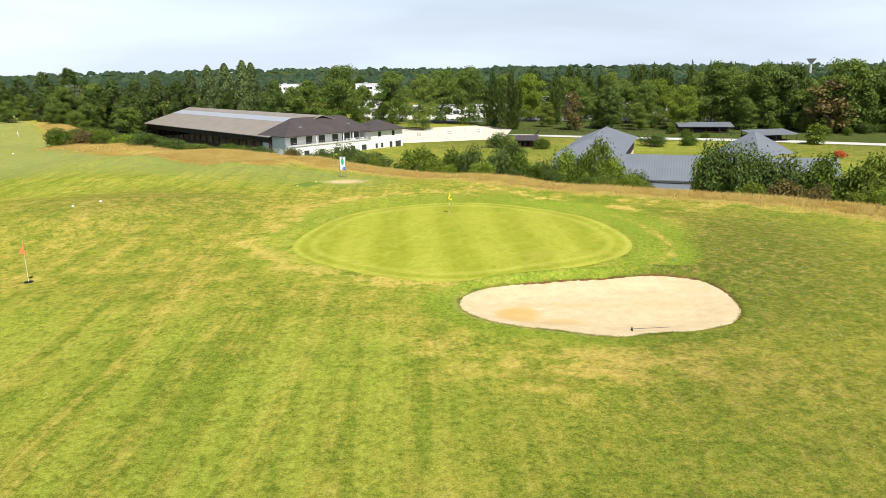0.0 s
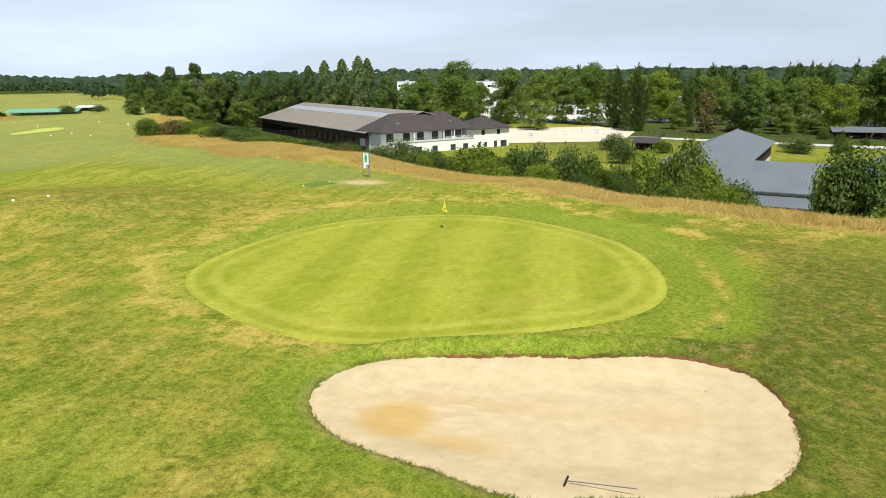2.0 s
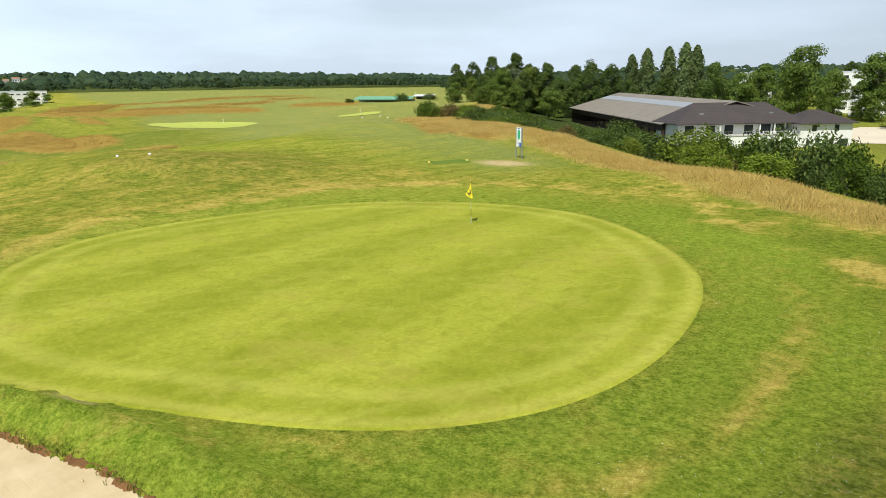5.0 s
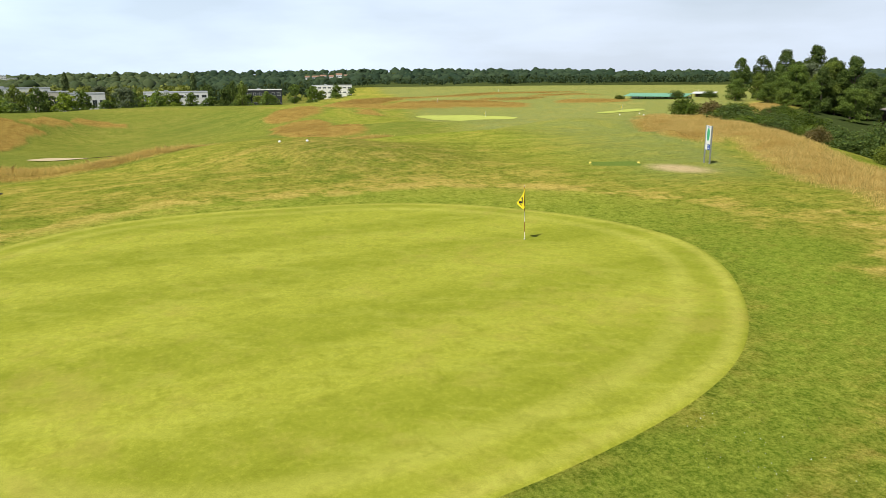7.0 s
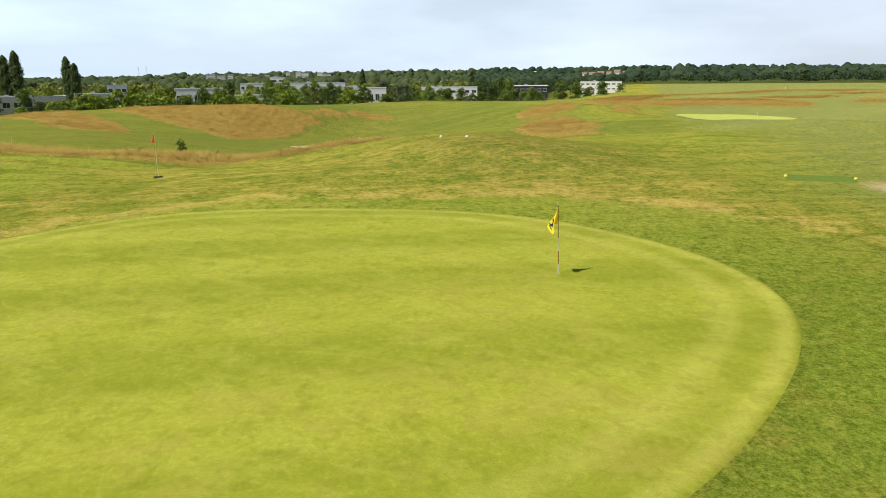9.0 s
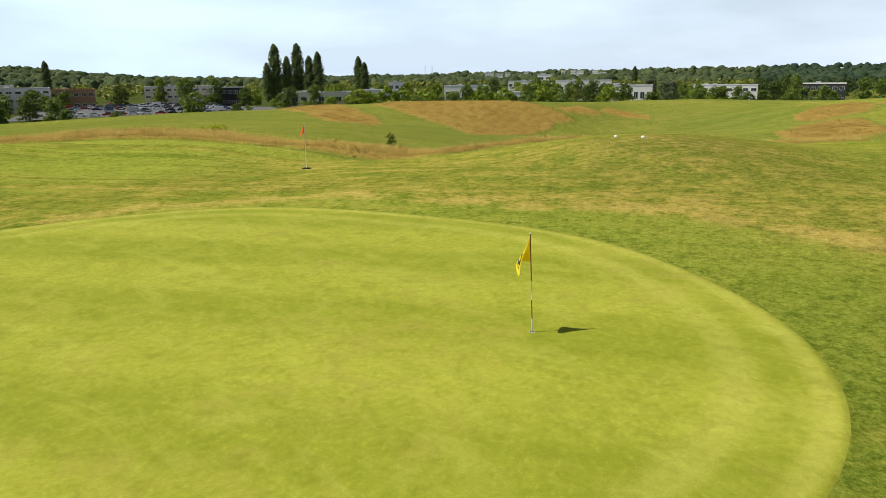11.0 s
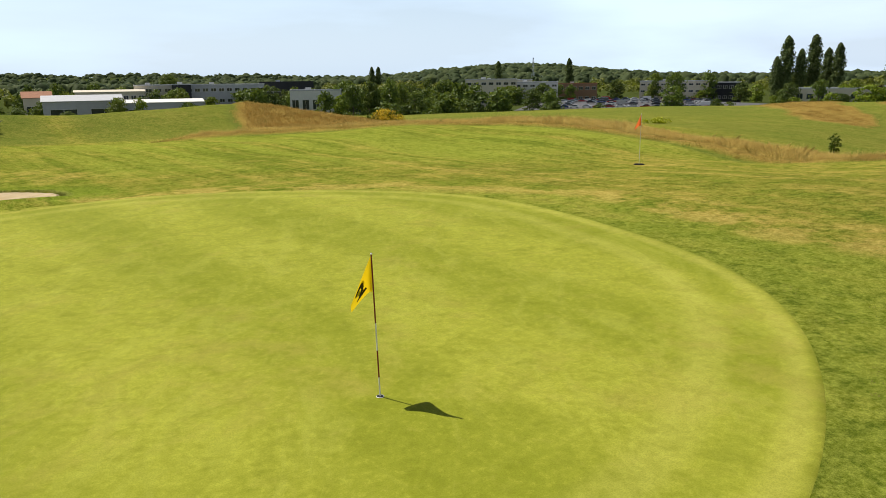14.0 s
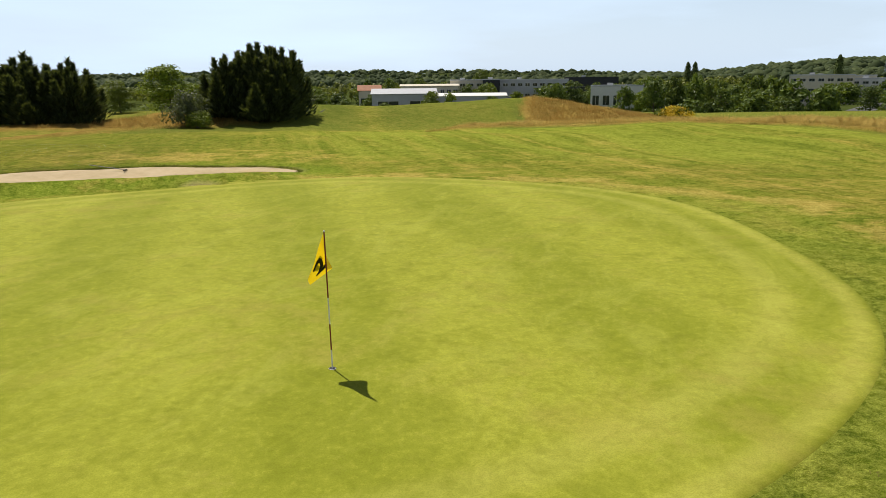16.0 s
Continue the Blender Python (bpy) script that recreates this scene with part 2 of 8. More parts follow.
def green_material():
    m, t = nodes_of("putting_green_turf")
    p = place(t)
    big = noise_of(t, p, 0.16, 4, 0.6)
    mid = noise_of(t, p, 0.8, 5, 0.65)
    drag = noise_of(t, combed(t, p, 5, 1.0, 0.12), 1.3, 4, 0.6)
    fine = noise_of(t, p, 9.0, 3, 0.7)
    grain = noise_of(t, p, 46.0, 2, 0.75)
    turn = node(t, "Mapping", Vector=p)
    turn.inputs["Rotation"].default_value = (0, 0, radians(-5))
    stripe = node(t, "TexWave", [("wave_type", "BANDS"), ("bands_direction", "X")], Vector=turn.outputs[0], Scale=0.058, Distortion=0.9, Detail=2.0)
    stripe.inputs["Detail Scale"].default_value = 1.2
    k = calc(t, "ADD", calc(t, "MULTIPLY", ramp(t, big, 0.3, 0.7), 0.28), calc(t, "MULTIPLY", ramp(t, mid, 0.3, 0.7), 0.22))
    k = calc(t, "ADD", k, calc(t, "MULTIPLY", ramp(t, stripe.outputs[1], 0.25, 0.75), 0.38))
    k = calc(t, "ADD", k, calc(t, "MULTIPLY", ramp(t, drag, 0.3, 0.7), 0.22))
    c = mixc(t, k, (0.207, 0.239, 0.015), (0.402, 0.410, 0.051))
    speck = noise_of(t, p, 6.5, 8, 0.80)
    c = mixc(t, ramp(t, speck, 0.58, 0.40, 0.0, 0.36), c, (0.170, 0.195, 0.012))
    c = mixc(t, ramp(t, speck, 0.54, 0.66, 0.0, 0.35), c, (0.47, 0.46, 0.062))
    # the collar pass: a paler thin rim, a darker track and a faint ring inside it
    e = attr(t, "rim")
    ring = calc(t, "MULTIPLY", ramp(t, e, 0.02, 0.22), ramp(t, e, 0.62, 0.36))
    c = mixc(t, calc(t, "MULTIPLY", ring, 0.36), c, (0.50, 0.465, 0.105))
    track = calc(t, "MULTIPLY", ramp(t, e, 0.5, 0.8), ramp(t, e, 1.35, 1.0))
    c = mixc(t, calc(t, "MULTIPLY", track, 0.26), c, (0.190, 0.225, 0.014))
    ring2 = calc(t, "MULTIPLY", ramp(t, e, 1.2, 1.5), ramp(t, e, 2.2, 1.8))
    c = mixc(t, calc(t, "MULTIPLY", ring2, 0.36), c, (0.46, 0.445, 0.090))
    swirl = noise_of(t, p, 0.55, 7, 0.72, 1.6)
    c = mixc(t, calc(t, "MULTIPLY", ramp(t, swirl, 0.50, 0.34), 0.38), c, (0.180, 0.205, 0.010))
    veil = noise_of(t, combed(t, p, 62, 0.35, 1.0), 0.9, 6, 0.7, 0.9)
    c = mixc(t, ramp(t, veil, 0.50, 0.64, 0.0, 0.26), c, (0.46, 0.465, 0.085))
    blot = noise_of(t, p, 1.4, 9, 0.76, 0.5)
    c = mixc(t, ramp(t, blot, 0.49, 0.37, 0.0, 0.30), c, (0.150, 0.165, 0.012))
    c = mixc(t, ramp(t, noise_of(t, p, 1.1, 9, 0.78, 0.3), 0.55, 0.67, 0.0, 0.26), c, (0.44, 0.385, 0.080))
    # sun-scorched brownish patches
    worn = calc(t, "MULTIPLY", ramp(t, calc(t, "MULTIPLY", mid, big), 0.27, 0.38), 0.36)
    c = mixc(t, worn, c, (0.32, 0.260, 0.058))
    c = mixc(t, calc(t, "MULTIPLY", ramp(t, noise_of(t, p, 2.6, 7, 0.74, 0.8), 0.50, 0.36), 0.26), c, (0.155, 0.180, 0.009))
    c = mixc(t, calc(t, "MULTIPLY", ramp(t, grain, 0.56, 0.36), 0.28), c, (0.12, 0.135, 0.006))
    return finish(m, t, c, 0.95, calc(t, "ADD", grain, fine), 0.30, 0.012, 0.0, 0.08)


def sand_material():
    m, t = nodes_of("bunker_sand")
    p = place(t)
    a = noise_of(t, p, 0.28, 4, 0.6, 0.4)
    b = noise_of(t, p, 1.4, 5, 0.65)
    rake = node(t, "Mapping", Vector=p)
    rake.inputs["Rotation"].default_value = (0, 0, radians(-12))
    rake.inputs["Scale"].default_value = (0.22, 2.4, 1)
    s = noise_of(t, rake.outputs[0], 1.6, 4, 0.6)
    g = noise_of(t, p, 40.0, 3, 0.7)
    pale = mixc(t, ramp(t, b, 0.3, 0.7), (0.47, 0.368, 0.215), (0.585, 0.470, 0.300))
    c = mixc(t, ramp(t, s, 0.55, 0.75, 0.0, 0.5), pale, (0.55, 0.40, 0.23))
    c = mixc(t, calc(t, "MULTIPLY", attr(t, "ochre"), ramp(t, b, 0.20, 0.50, 0.35, 1.0)), c, (0.49, 0.330, 0.118))
    c = mixc(t, calc(t, "MULTIPLY", ramp(t, g, 0.62, 0.42), 0.12), c, (0.35, 0.25, 0.15))
    h = calc(t, "ADD", calc(t, "MULTIPLY", s, 1.6), calc(t, "ADD", g, b))
    return finish(m, t, c, 0.95, h, 0.5, 0.02, 0.0, 0.1)


def leaf_material(name, dark, light, warm=None, shine=0.25):
    """Leaves: each leaf its own tint, each plant a shade of its own, light passing through."""
    m, t = nodes_of(name)
    geo = node(t, "NewGeometry")
    info = node(t, "ObjectInfo")
    r = geo.outputs["Random Per Island"]
    c = mixc(t, r, dark, light)
    if warm:
        c = mixc(t, ramp(t, info.outputs["Random"], 0.55, 1.0, 0.0, 0.6), c, warm)
    v = ramp(t, info.outputs["Random"], 0.0, 1.0, 0.78, 1.18)
    c = mixc(t, 1.0, c, node(t, "CombineXYZ", X=v, Y=v, Z=v).outputs[0], "MULTIPLY")
    b = node(t, "BsdfPrincipled", Base_Color=c, Roughness=0.55)
    b.inputs["Specular IOR Level"].default_value = shine
    tr = node(t, "BsdfTranslucent", Color=mixc(t, 0.35, c, (0.30, 0.34, 0.02)))
    x = node(t, "MixShader", i0=0.28)
    t.links.new(b.outputs[0], x.inputs[1])
    t.links.new(tr.outputs[0], x.inputs[2])
    o = node(t, "OutputMaterial")
    t.links.new(x.outputs[0], o.inputs[0])
    return m


def grass_material(name, dark, light, patch, foot=None):
    """Standing grass: blades lit much like the field as a whole, each its own tint, in drifts of another colour."""
    m, t = nodes_of(name)
    geo = node(t, "NewGeometry")
    p = geo.outputs["Position"]
    c = mixc(t, geo.outputs["Random Per Island"], dark, light)
    c = mixc(t, ramp(t, noise_of(t, p, 0.22, 6, 0.7, 0.6), 0.48, 0.62, 0.0, 0.75), c, patch)
    if foot:
        c = mixc(t, ramp(t, attr(t, "tip"), 0.25, 0.85), foot, c)
    up = node(t, "VectorMath", [("operation", "SCALE")], i0=geo.outputs["Normal"])
    up.inputs["Scale"].default_value = 0.28
    lifted = node(t, "VectorMath", [("operation", "ADD")], i0=up.outputs[0])
    lifted.inputs[1].default_value = (0, 0, 0.8)
    n = node(t, "VectorMath", [("operation", "NORMALIZE")], i0=lifted.outputs[0]).outputs[0]
    d = node(t, "BsdfDiffuse", Color=c, Normal=n)
    tr = node(t, "BsdfTranslucent", Color=c)
    x = node(t, "MixShader", i0=0.42)
    t.links.new(d.outputs[0], x.inputs[1])
    t.links.new(tr.outputs[0], x.inputs[2])
    o = node(t, "OutputMaterial")
    t.links.new(x.outputs[0], o.inputs[0])
    return m


def cloth_material(name, colour):
    m, t = nodes_of(name)
    p = node(t, "TexCoord").outputs["Object"]
    c = mixc(t, noise_of(t, p, 5.0, 3), tuple(x * 0.92 for x in colour), colour)
    b = node(t, "BsdfPrincipled", Base_Color=c, Roughness=0.7)
    tr = node(t, "BsdfTranslucent", Color=mixc(t, 1.0, c, (1.0, 0.80, 0.55), "MULTIPLY"))
    x = node(t, "MixShader", i0=0.42)
    t.links.new(b.outputs[0], x.inputs[1])
    t.links.new(tr.outputs[0], x.inputs[2])
    o = node(t, "OutputMaterial")
    t.links.new(x.outputs[0], o.inputs[0])
    return m


def stripes_material(name, colour, axis, pitch, rough=0.5, metal=0.0, vary=0.18):
    """Ribbed sheet: fine ribs across one axis, with weathering streaks."""
    m, t = nodes_of(name)
    p = node(t, "TexCoord").outputs["Object"]
    w = node(t, "TexWave", [("wave_type", "BANDS"), ("bands_direction", axis)], Vector=p, Scale=6.2832 / (20 * pitch) * 1.0)
    a = noise_of(t, p, 0.25, 5)
    b = noise_of(t, p, 2.0, 4)
    k = calc(t, "ADD", calc(t, "MULTIPLY", a, 0.6), calc(t, "MULTIPLY", b, 0.4))
    dark, light = tuple(c * (1 - vary) for c in colour), tuple(min(1, c * (1 + vary)) for c in colour)
    c = mixc(t, ramp(t, k, 0.3, 0.7), dark, light)
    c = mixc(t, calc(t, "MULTIPLY", ramp(t, w.outputs[1], 0.0, 0.35, 1, 0), 0.28), c, tuple(x * 0.5 for x in colour))
    return finish(m, t, c, rough, w.outputs[1], 0.4, 0.03, metal, 0.4)


def glass_material():
    m, t = nodes_of("window_glass")
    p = node(t, "TexCoord").outputs["Object"]
    c = mixc(t, noise_of(t, p, 0.7, 2), (0.015, 0.02, 0.025), (0.06, 0.07, 0.08))
    return finish(m, t, c, 0.06, spec=0.7)


TURF, GREEN, SAND = turf_material(), green_material(), sand_material()
LEAF_BUSH = leaf_material("hedge_leaves", (0.020, 0.048, 0.007), (0.150, 0.215, 0.024), (0.17, 0.19, 0.025), 0.14)
LEAF_LIGHT = leaf_material("yellow_green_leaves", (0.070, 0.118, 0.010), (0.255, 0.320, 0.034), None, 0.16)
LEAF_TREE = leaf_material("broad_leaves", (0.060, 0.112, 0.016), (0.190, 0.262, 0.042), (0.14, 0.16, 0.024))
LEAF_DARK = leaf_material("dark_leaves", (0.034, 0.066, 0.015), (0.125, 0.172, 0.038), None, 0.15)
LEAF_CYPRESS = leaf_material("cypress_needles", (0.014, 0.027, 0.014), (0.075, 0.100, 0.046), None, 0.12)
LEAF_SILVER = leaf_material("silvery_leaves", (0.060, 0.085, 0.045), (0.16, 0.19, 0.10))
LEAF_RUST = leaf_material("dry_brown_leaves", (0.070, 0.055, 0.018), (0.19, 0.14, 0.045))
LEAF_PURPLE = leaf_material("purple_leaves", (0.022, 0.010, 0.010), (0.06, 0.03, 0.025))
BLOOM = leaf_material("yellow_bloom", (0.62, 0.40, 0.010), (0.82, 0.58, 0.02))
RED_LEAF = leaf_material("red_leaves", (0.42, 0.05, 0.02), (0.60, 0.12, 0.04))
FESCUE = grass_material("golden_grass", (0.38, 0.252, 0.062), (0.72, 0.505, 0.155), (0.47, 0.272, 0.064))
FESCUE_RIPE = grass_material("ripe_grass", (0.62, 0.435, 0.110), (0.95, 0.730, 0.235), (0.66, 0.440, 0.120), (0.42, 0.345, 0.060))
FESCUE_PALE = grass_material("straw_grass", (0.50, 0.355, 0.098), (0.86, 0.655, 0.235), (0.56, 0.365, 0.100))
REED = grass_material("green_grass_blades", (0.105, 0.125, 0.020), (0.27, 0.27, 0.06), (0.30, 0.22, 0.06))
TURF_BLADES = grass_material("rough_grass_blades", (0.075, 0.120, 0.014), (0.27, 0.29, 0.06), (0.30, 0.26, 0.07))
# dulled towards blue-grey: distance haze is put into the leaf colour
FOREST = leaf_material("far_forest", (0.031, 0.056, 0.034), (0.066, 0.098, 0.050), None, 0.02)
# lightened leaf colour, partly to paint haze over the far hill
HILL_WOOD = leaf_material("hill_woodland", (0.058, 0.086, 0.040), (0.125, 0.156, 0.066), (0.15, 0.160, 0.055), 0.02)
LEAF_POPLAR = leaf_material("poplar_leaves", (0.048, 0.082, 0.028), (0.180, 0.225, 0.078), None, 0.15)
TOWN_WOOD = leaf_material("town_tree_leaves", (0.045, 0.082, 0.020), (0.185, 0.225, 0.045), (0.21, 0.21, 0.03))
BARK = plain("bark", (0.13, 0.10, 0.075), 0.9, 0.35, 3.0, bump=0.6)
WHITE_WALL = plain("white_render", (0.78, 0.77, 0.73), 0.8, 0.06, 0.6)
CREAM_WALL = plain("cream_render", (0.68, 0.62, 0.50), 0.8, 0.08, 0.6)
GREY_WALL = plain("grey_cladding", (0.50, 0.51, 0.53), 0.6, 0.08, 0.5)
BLACK_WALL = plain("charcoal_cladding", (0.035, 0.037, 0.042), 0.6, 0.15, 0.5)
BRICK_WALL = plain("brown_wall", (0.30, 0.18, 0.12), 0.8, 0.15, 0.7)
RED_BAND = plain("red_band", (0.42, 0.03, 0.03), 0.6, 0.08)
DARK_WOOD = plain("dark_timber", (0.045, 0.030, 0.022), 0.75, 0.30, 1.2, bump=0.3)
POST_WOOD = plain("weathered_post", (0.22, 0.17, 0.12), 0.85, 0.25, 3.0)
SLATE = stripes_material("dark_roof_tiles", (0.062, 0.050, 0.050), "Z", 0.35, 0.6)
SHED_ROOF = stripes_material("weathered_sheet_roof", (0.235, 0.205, 0.175), "X", 0.9, 0.65)
SKYLIGHT = cloth_material("translucent_sheet", (0.50, 0.54, 0.62))
BLUE_ROOF = stripes_material("blue_grey_sheet_roof", (0.148, 0.164, 0.188), "X", 0.6, 0.5, 0.0, 0.12)
FLAT_ROOF = plain("flat_roof_membrane", (0.60, 0.61, 0.62), 0.8, 0.12, 0.2)
GREEN_ROOF = plain("green_sheet_roof", (0.16, 0.36, 0.24), 0.6, 0.12, 0.4)
TILE_ROOF = plain("red_tile_roof", (0.40, 0.19, 0.11), 0.8, 0.18, 1.0)
GLASS = glass_material()
ASPHALT = plain("asphalt", (0.11, 0.11, 0.115), 0.9, 0.18, 0.4)
CONCRETE = plain("pale_concrete", (0.50, 0.48, 0.44), 0.85, 0.12, 0.5)
ARENA = plain("arena_sand", (0.62, 0.54, 0.43), 0.95, 0.10, 0.08)
STEEL = plain("galvanised_steel", (0.45, 0.46, 0.47), 0.4, 0.12, 2.0, 0.8, 0.5)
WHITE_PAINT = plain("white_paint", (0.82, 0.82, 0.80), 0.45, 0.04, 3.0, spec=0.5)
RED_PAINT = plain("dark_red_paint", (0.20, 0.012, 0.015), 0.4, 0.10, 4.0, spec=0.5)
YELLOW_CLOTH = cloth_material("yellow_flag_cloth", (0.96, 0.78, 0.020))
RUBBER = plain("black_rubber", (0.016, 0.016, 0.016), 0.95, 0.2, 6.0, spec=0.1)
ORANGE_CLOTH = cloth_material("faded_red_flag_cloth", (0.88, 0.24, 0.09))
BLACK_PRINT = plain("black_print", (0.012, 0.012, 0.012), 0.6, 0.1, 6.0)
BLACK_PLASTIC = plain("black_plastic", (0.018, 0.018, 0.018), 0.5, 0.15, 6.0)
SIGN_GREEN = plain("sign_green", (0.05, 0.42, 0.20), 0.5, 0.06, 3.0)
SIGN_BLUE = plain("sign_blue", (0.03, 0.10, 0.42), 0.5, 0.06, 3.0)
EARTH = plain("reddish_earth", (0.15, 0.072, 0.026), 0.95, 0.55, 3.5, bump=0.9)
# brighter copy of the green's turf: the far greens' light is in the colour
LIT_TURF = plain("lit_mown_turf", (0.40, 0.44, 0.105), 0.95, 0.14, 0.4, spec=0.0)
MAT_GREEN = plain("artificial_turf_mat", (0.130, 0.185, 0.035), 0.95, 0.15, 4.0, spec=0.0)


# ---- terrain ----
def smooth(u):
    u = np.clip(u, 0.0, 1.0)
    return u * u * (3 - 2 * u)


def along(line, x, y):
    """Signed distance to a polyline (positive on its right-hand side) and the way along it."""
    best, side, run, total = np.full(x.shape, 1e9), np.zeros(x.shape), np.zeros(x.shape), 0.0
    for (ax, ay), (bx, by) in zip(line, line[1:]):
        dx, dy = bx - ax, by - ay
        n = math.hypot(dx, dy)
        u = np.clip(((x - ax) * dx + (y - ay) * dy) / (n * n), 0, 1)
        d = np.hypot(x - ax - u * dx, y - ay - u * dy)
        s = np.sign((x - ax) * dy - (y - ay) * dx)
        near = d < best
        best, side, run = np.where(near, d, best), np.where(near, s, side), np.where(near, total + u * n, run)
        total += n
    return best * side, run


def lump(x, y, cx, cy, sx, sy, turn, amp):
    c, s = math.cos(radians(turn)), math.sin(radians(turn))
    u, v = (x - cx) * c + (y - cy) * s, -(x - cx) * s + (y - cy) * c
    return amp * np.exp(-0.5 * ((u / sx) ** 2 + (v / sy) ** 2))


# the edge of the plateau, from the south-east round to the north-west; the ground falls on its right
SCARP = [(160, -70), (80, -25), (40, -3), (23, 7), (11, 13), (1, 20.5), (-9, 26), (-22, 36), (-40, 50), (-66, 72), (-98, 105), (-150, 180), (-300, 390), (-700, 800)]
# near edge of the tall grass on the west side
WEST_GRASS = [(-10, -60), (-22, -60), (-31, -57), (-40, -51), (-45, -42), (-46, -33), (-43, -22), (-42, -15), (-47, -11), (-54, -6), (-63, 8), (-70, 20)][::-1]
COURSE = [  # rounded hills and hollows: centre, spreads, turn, height
    (-38, 1, 11, 8, 20, 1.00), (-205, -8, 60, 38, 0, -9.3), (-128, 44, 18, 18, 0, 1.6), (-100, -16, 22, 24, 0, -2.6), (-130, -27, 20, 22, 0, -1.7), (-51, -1, 10, 8, 30, 0.9), (-48, 52, 8, 5, 40, 0.9), (-33, 38, 7, 3.5, 45, 0.6), (-66, 52, 9, 6, 20, 1.0), (-84, 84, 12, 7, 40, 1.2), (-26, 27, 6, 3, 40, 0.45), (-46, 24, 7, 4, 20, 0.5), (-58, 70, 9, 4, 45, -0.6), (-116, 22, 13, 16, 0, -1.3), (-92, 32, 20, 24, 0, -1.7), (-54, -24, 13, 11, 0, -1.0), (-76, -16, 16, 20, 0, -1.9), (-57, -58, 14, 13, 0, 0.9), (-31, -25, 10, 8, 0, -0.55),
    (-208, 106, 34, 34, 0, -3.2), (4, -98, 60, 26, 0, -2.0), (-6, -124, 27, 9, 0, 3.5),
    (-40, -123, 12, 9, -15, 2.6), (-75, -150, 30, 34, 0, -1.8), (-45, 36, 16, 8, 35, 0.35), (-80, 44, 20, 10, 20, 0.1),
    (-118, 72, 30, 25, 45, -1.0), (-105, 24, 16, 26, 0, 0.9), (-330, 260, 90, 90, 0, 1.0),
    (34, -118, 20, 10, 10, 1.6), (-95, -90, 22, 30, 30, 1.0), (10, -29, 10, 5.5, 0, -0.38),
    (-58, 44, 9, 6, 30, 0.8), (-72, 60, 10, 7, 50, 0.9), (-44, 40, 6, 9, 30, -0.5), (-96, 66, 14, 9, 30, 1.1), (-84, 50, 9, 12, 10, -0.8), (-120, 96, 16, 10, 40, 1.0), (-140, 84, 14, 18, 20, -1.0)]
HILLS = [(-3300, 500, 700, 900, 0, 26), (-2700, 1500, 700, 500, 30, 16), (-1500, 3300, 1500, 500, 0, 26), (1200, 3600, 1800, 500, 0, 26),
         (-3400, -700, 500, 500, 0, 14), (-1330, -1640, 235, 420, -39, 36), (-500, -3300, 900, 500, 0, 30), (900, -3500, 900, 500, 0, 26),
         (-2200, -2400, 500, 500, 0, 20), (3600, 900, 500, 1500, 0, 30)]

# crest of the western side: bearing (north 0, west 90), distance, height
RIDGE = ((60, 70, 74, 78, 82, 88, 93, 98, 105, 112, 119, 123, 130, 136, 143, 150, 154, 170), (300, 300, 300, 300, 305, 305, 300, 268, 235, 222, 210, 201, 195, 190, 181, 180, 180, 200),
         (-4.5, -4.0, -4.2, -6.2, -6.7, -5.8, -5.5, -5.1, -3.7, -3.2, -3.6, -4.1, -4.0, -4.4, -4.9, -6.0, -5.7, -6.5))

GREEN_AT, GREEN_R = (1.2, -8.8), (13.77, -0.05, -0.08, -0.17, -0.11, 0.22, -0.41, 0.05, -0.08, -0.04, -0.14, -0.2, 0.07)
SAND_AT, SAND_R = (10.0, -27.0), (6.48, 0.41, 0.14, 1.76, 0.33, -0.31, 0.31, 0.17, 0.02, -0.24, -0.06, -0.08, -0.07)


def outline(co, th):
    r = co[0] + 0 * th
    for k in range(1, (len(co) + 1) // 2):
        r = r + co[2 * k - 1] * np.cos(k * th) + co[2 * k] * np.sin(k * th)
    return r


def inside(at, co, x, y):
    """Metres inside the rounded outline (negative outside)."""
    th = np.arctan2(y - at[1], x - at[0])
    return outline(co, th) - np.hypot(x - at[0], y - at[1])


def wobble(x, y, f, seed=0.0):
    return (np.sin(x * f + 1.3 * np.sin(y * f * 0.7 + seed)) + np.sin(y * f * 1.17 + 1.7 * np.sin(x * f * 0.6 + 2 * seed))) * 0.5


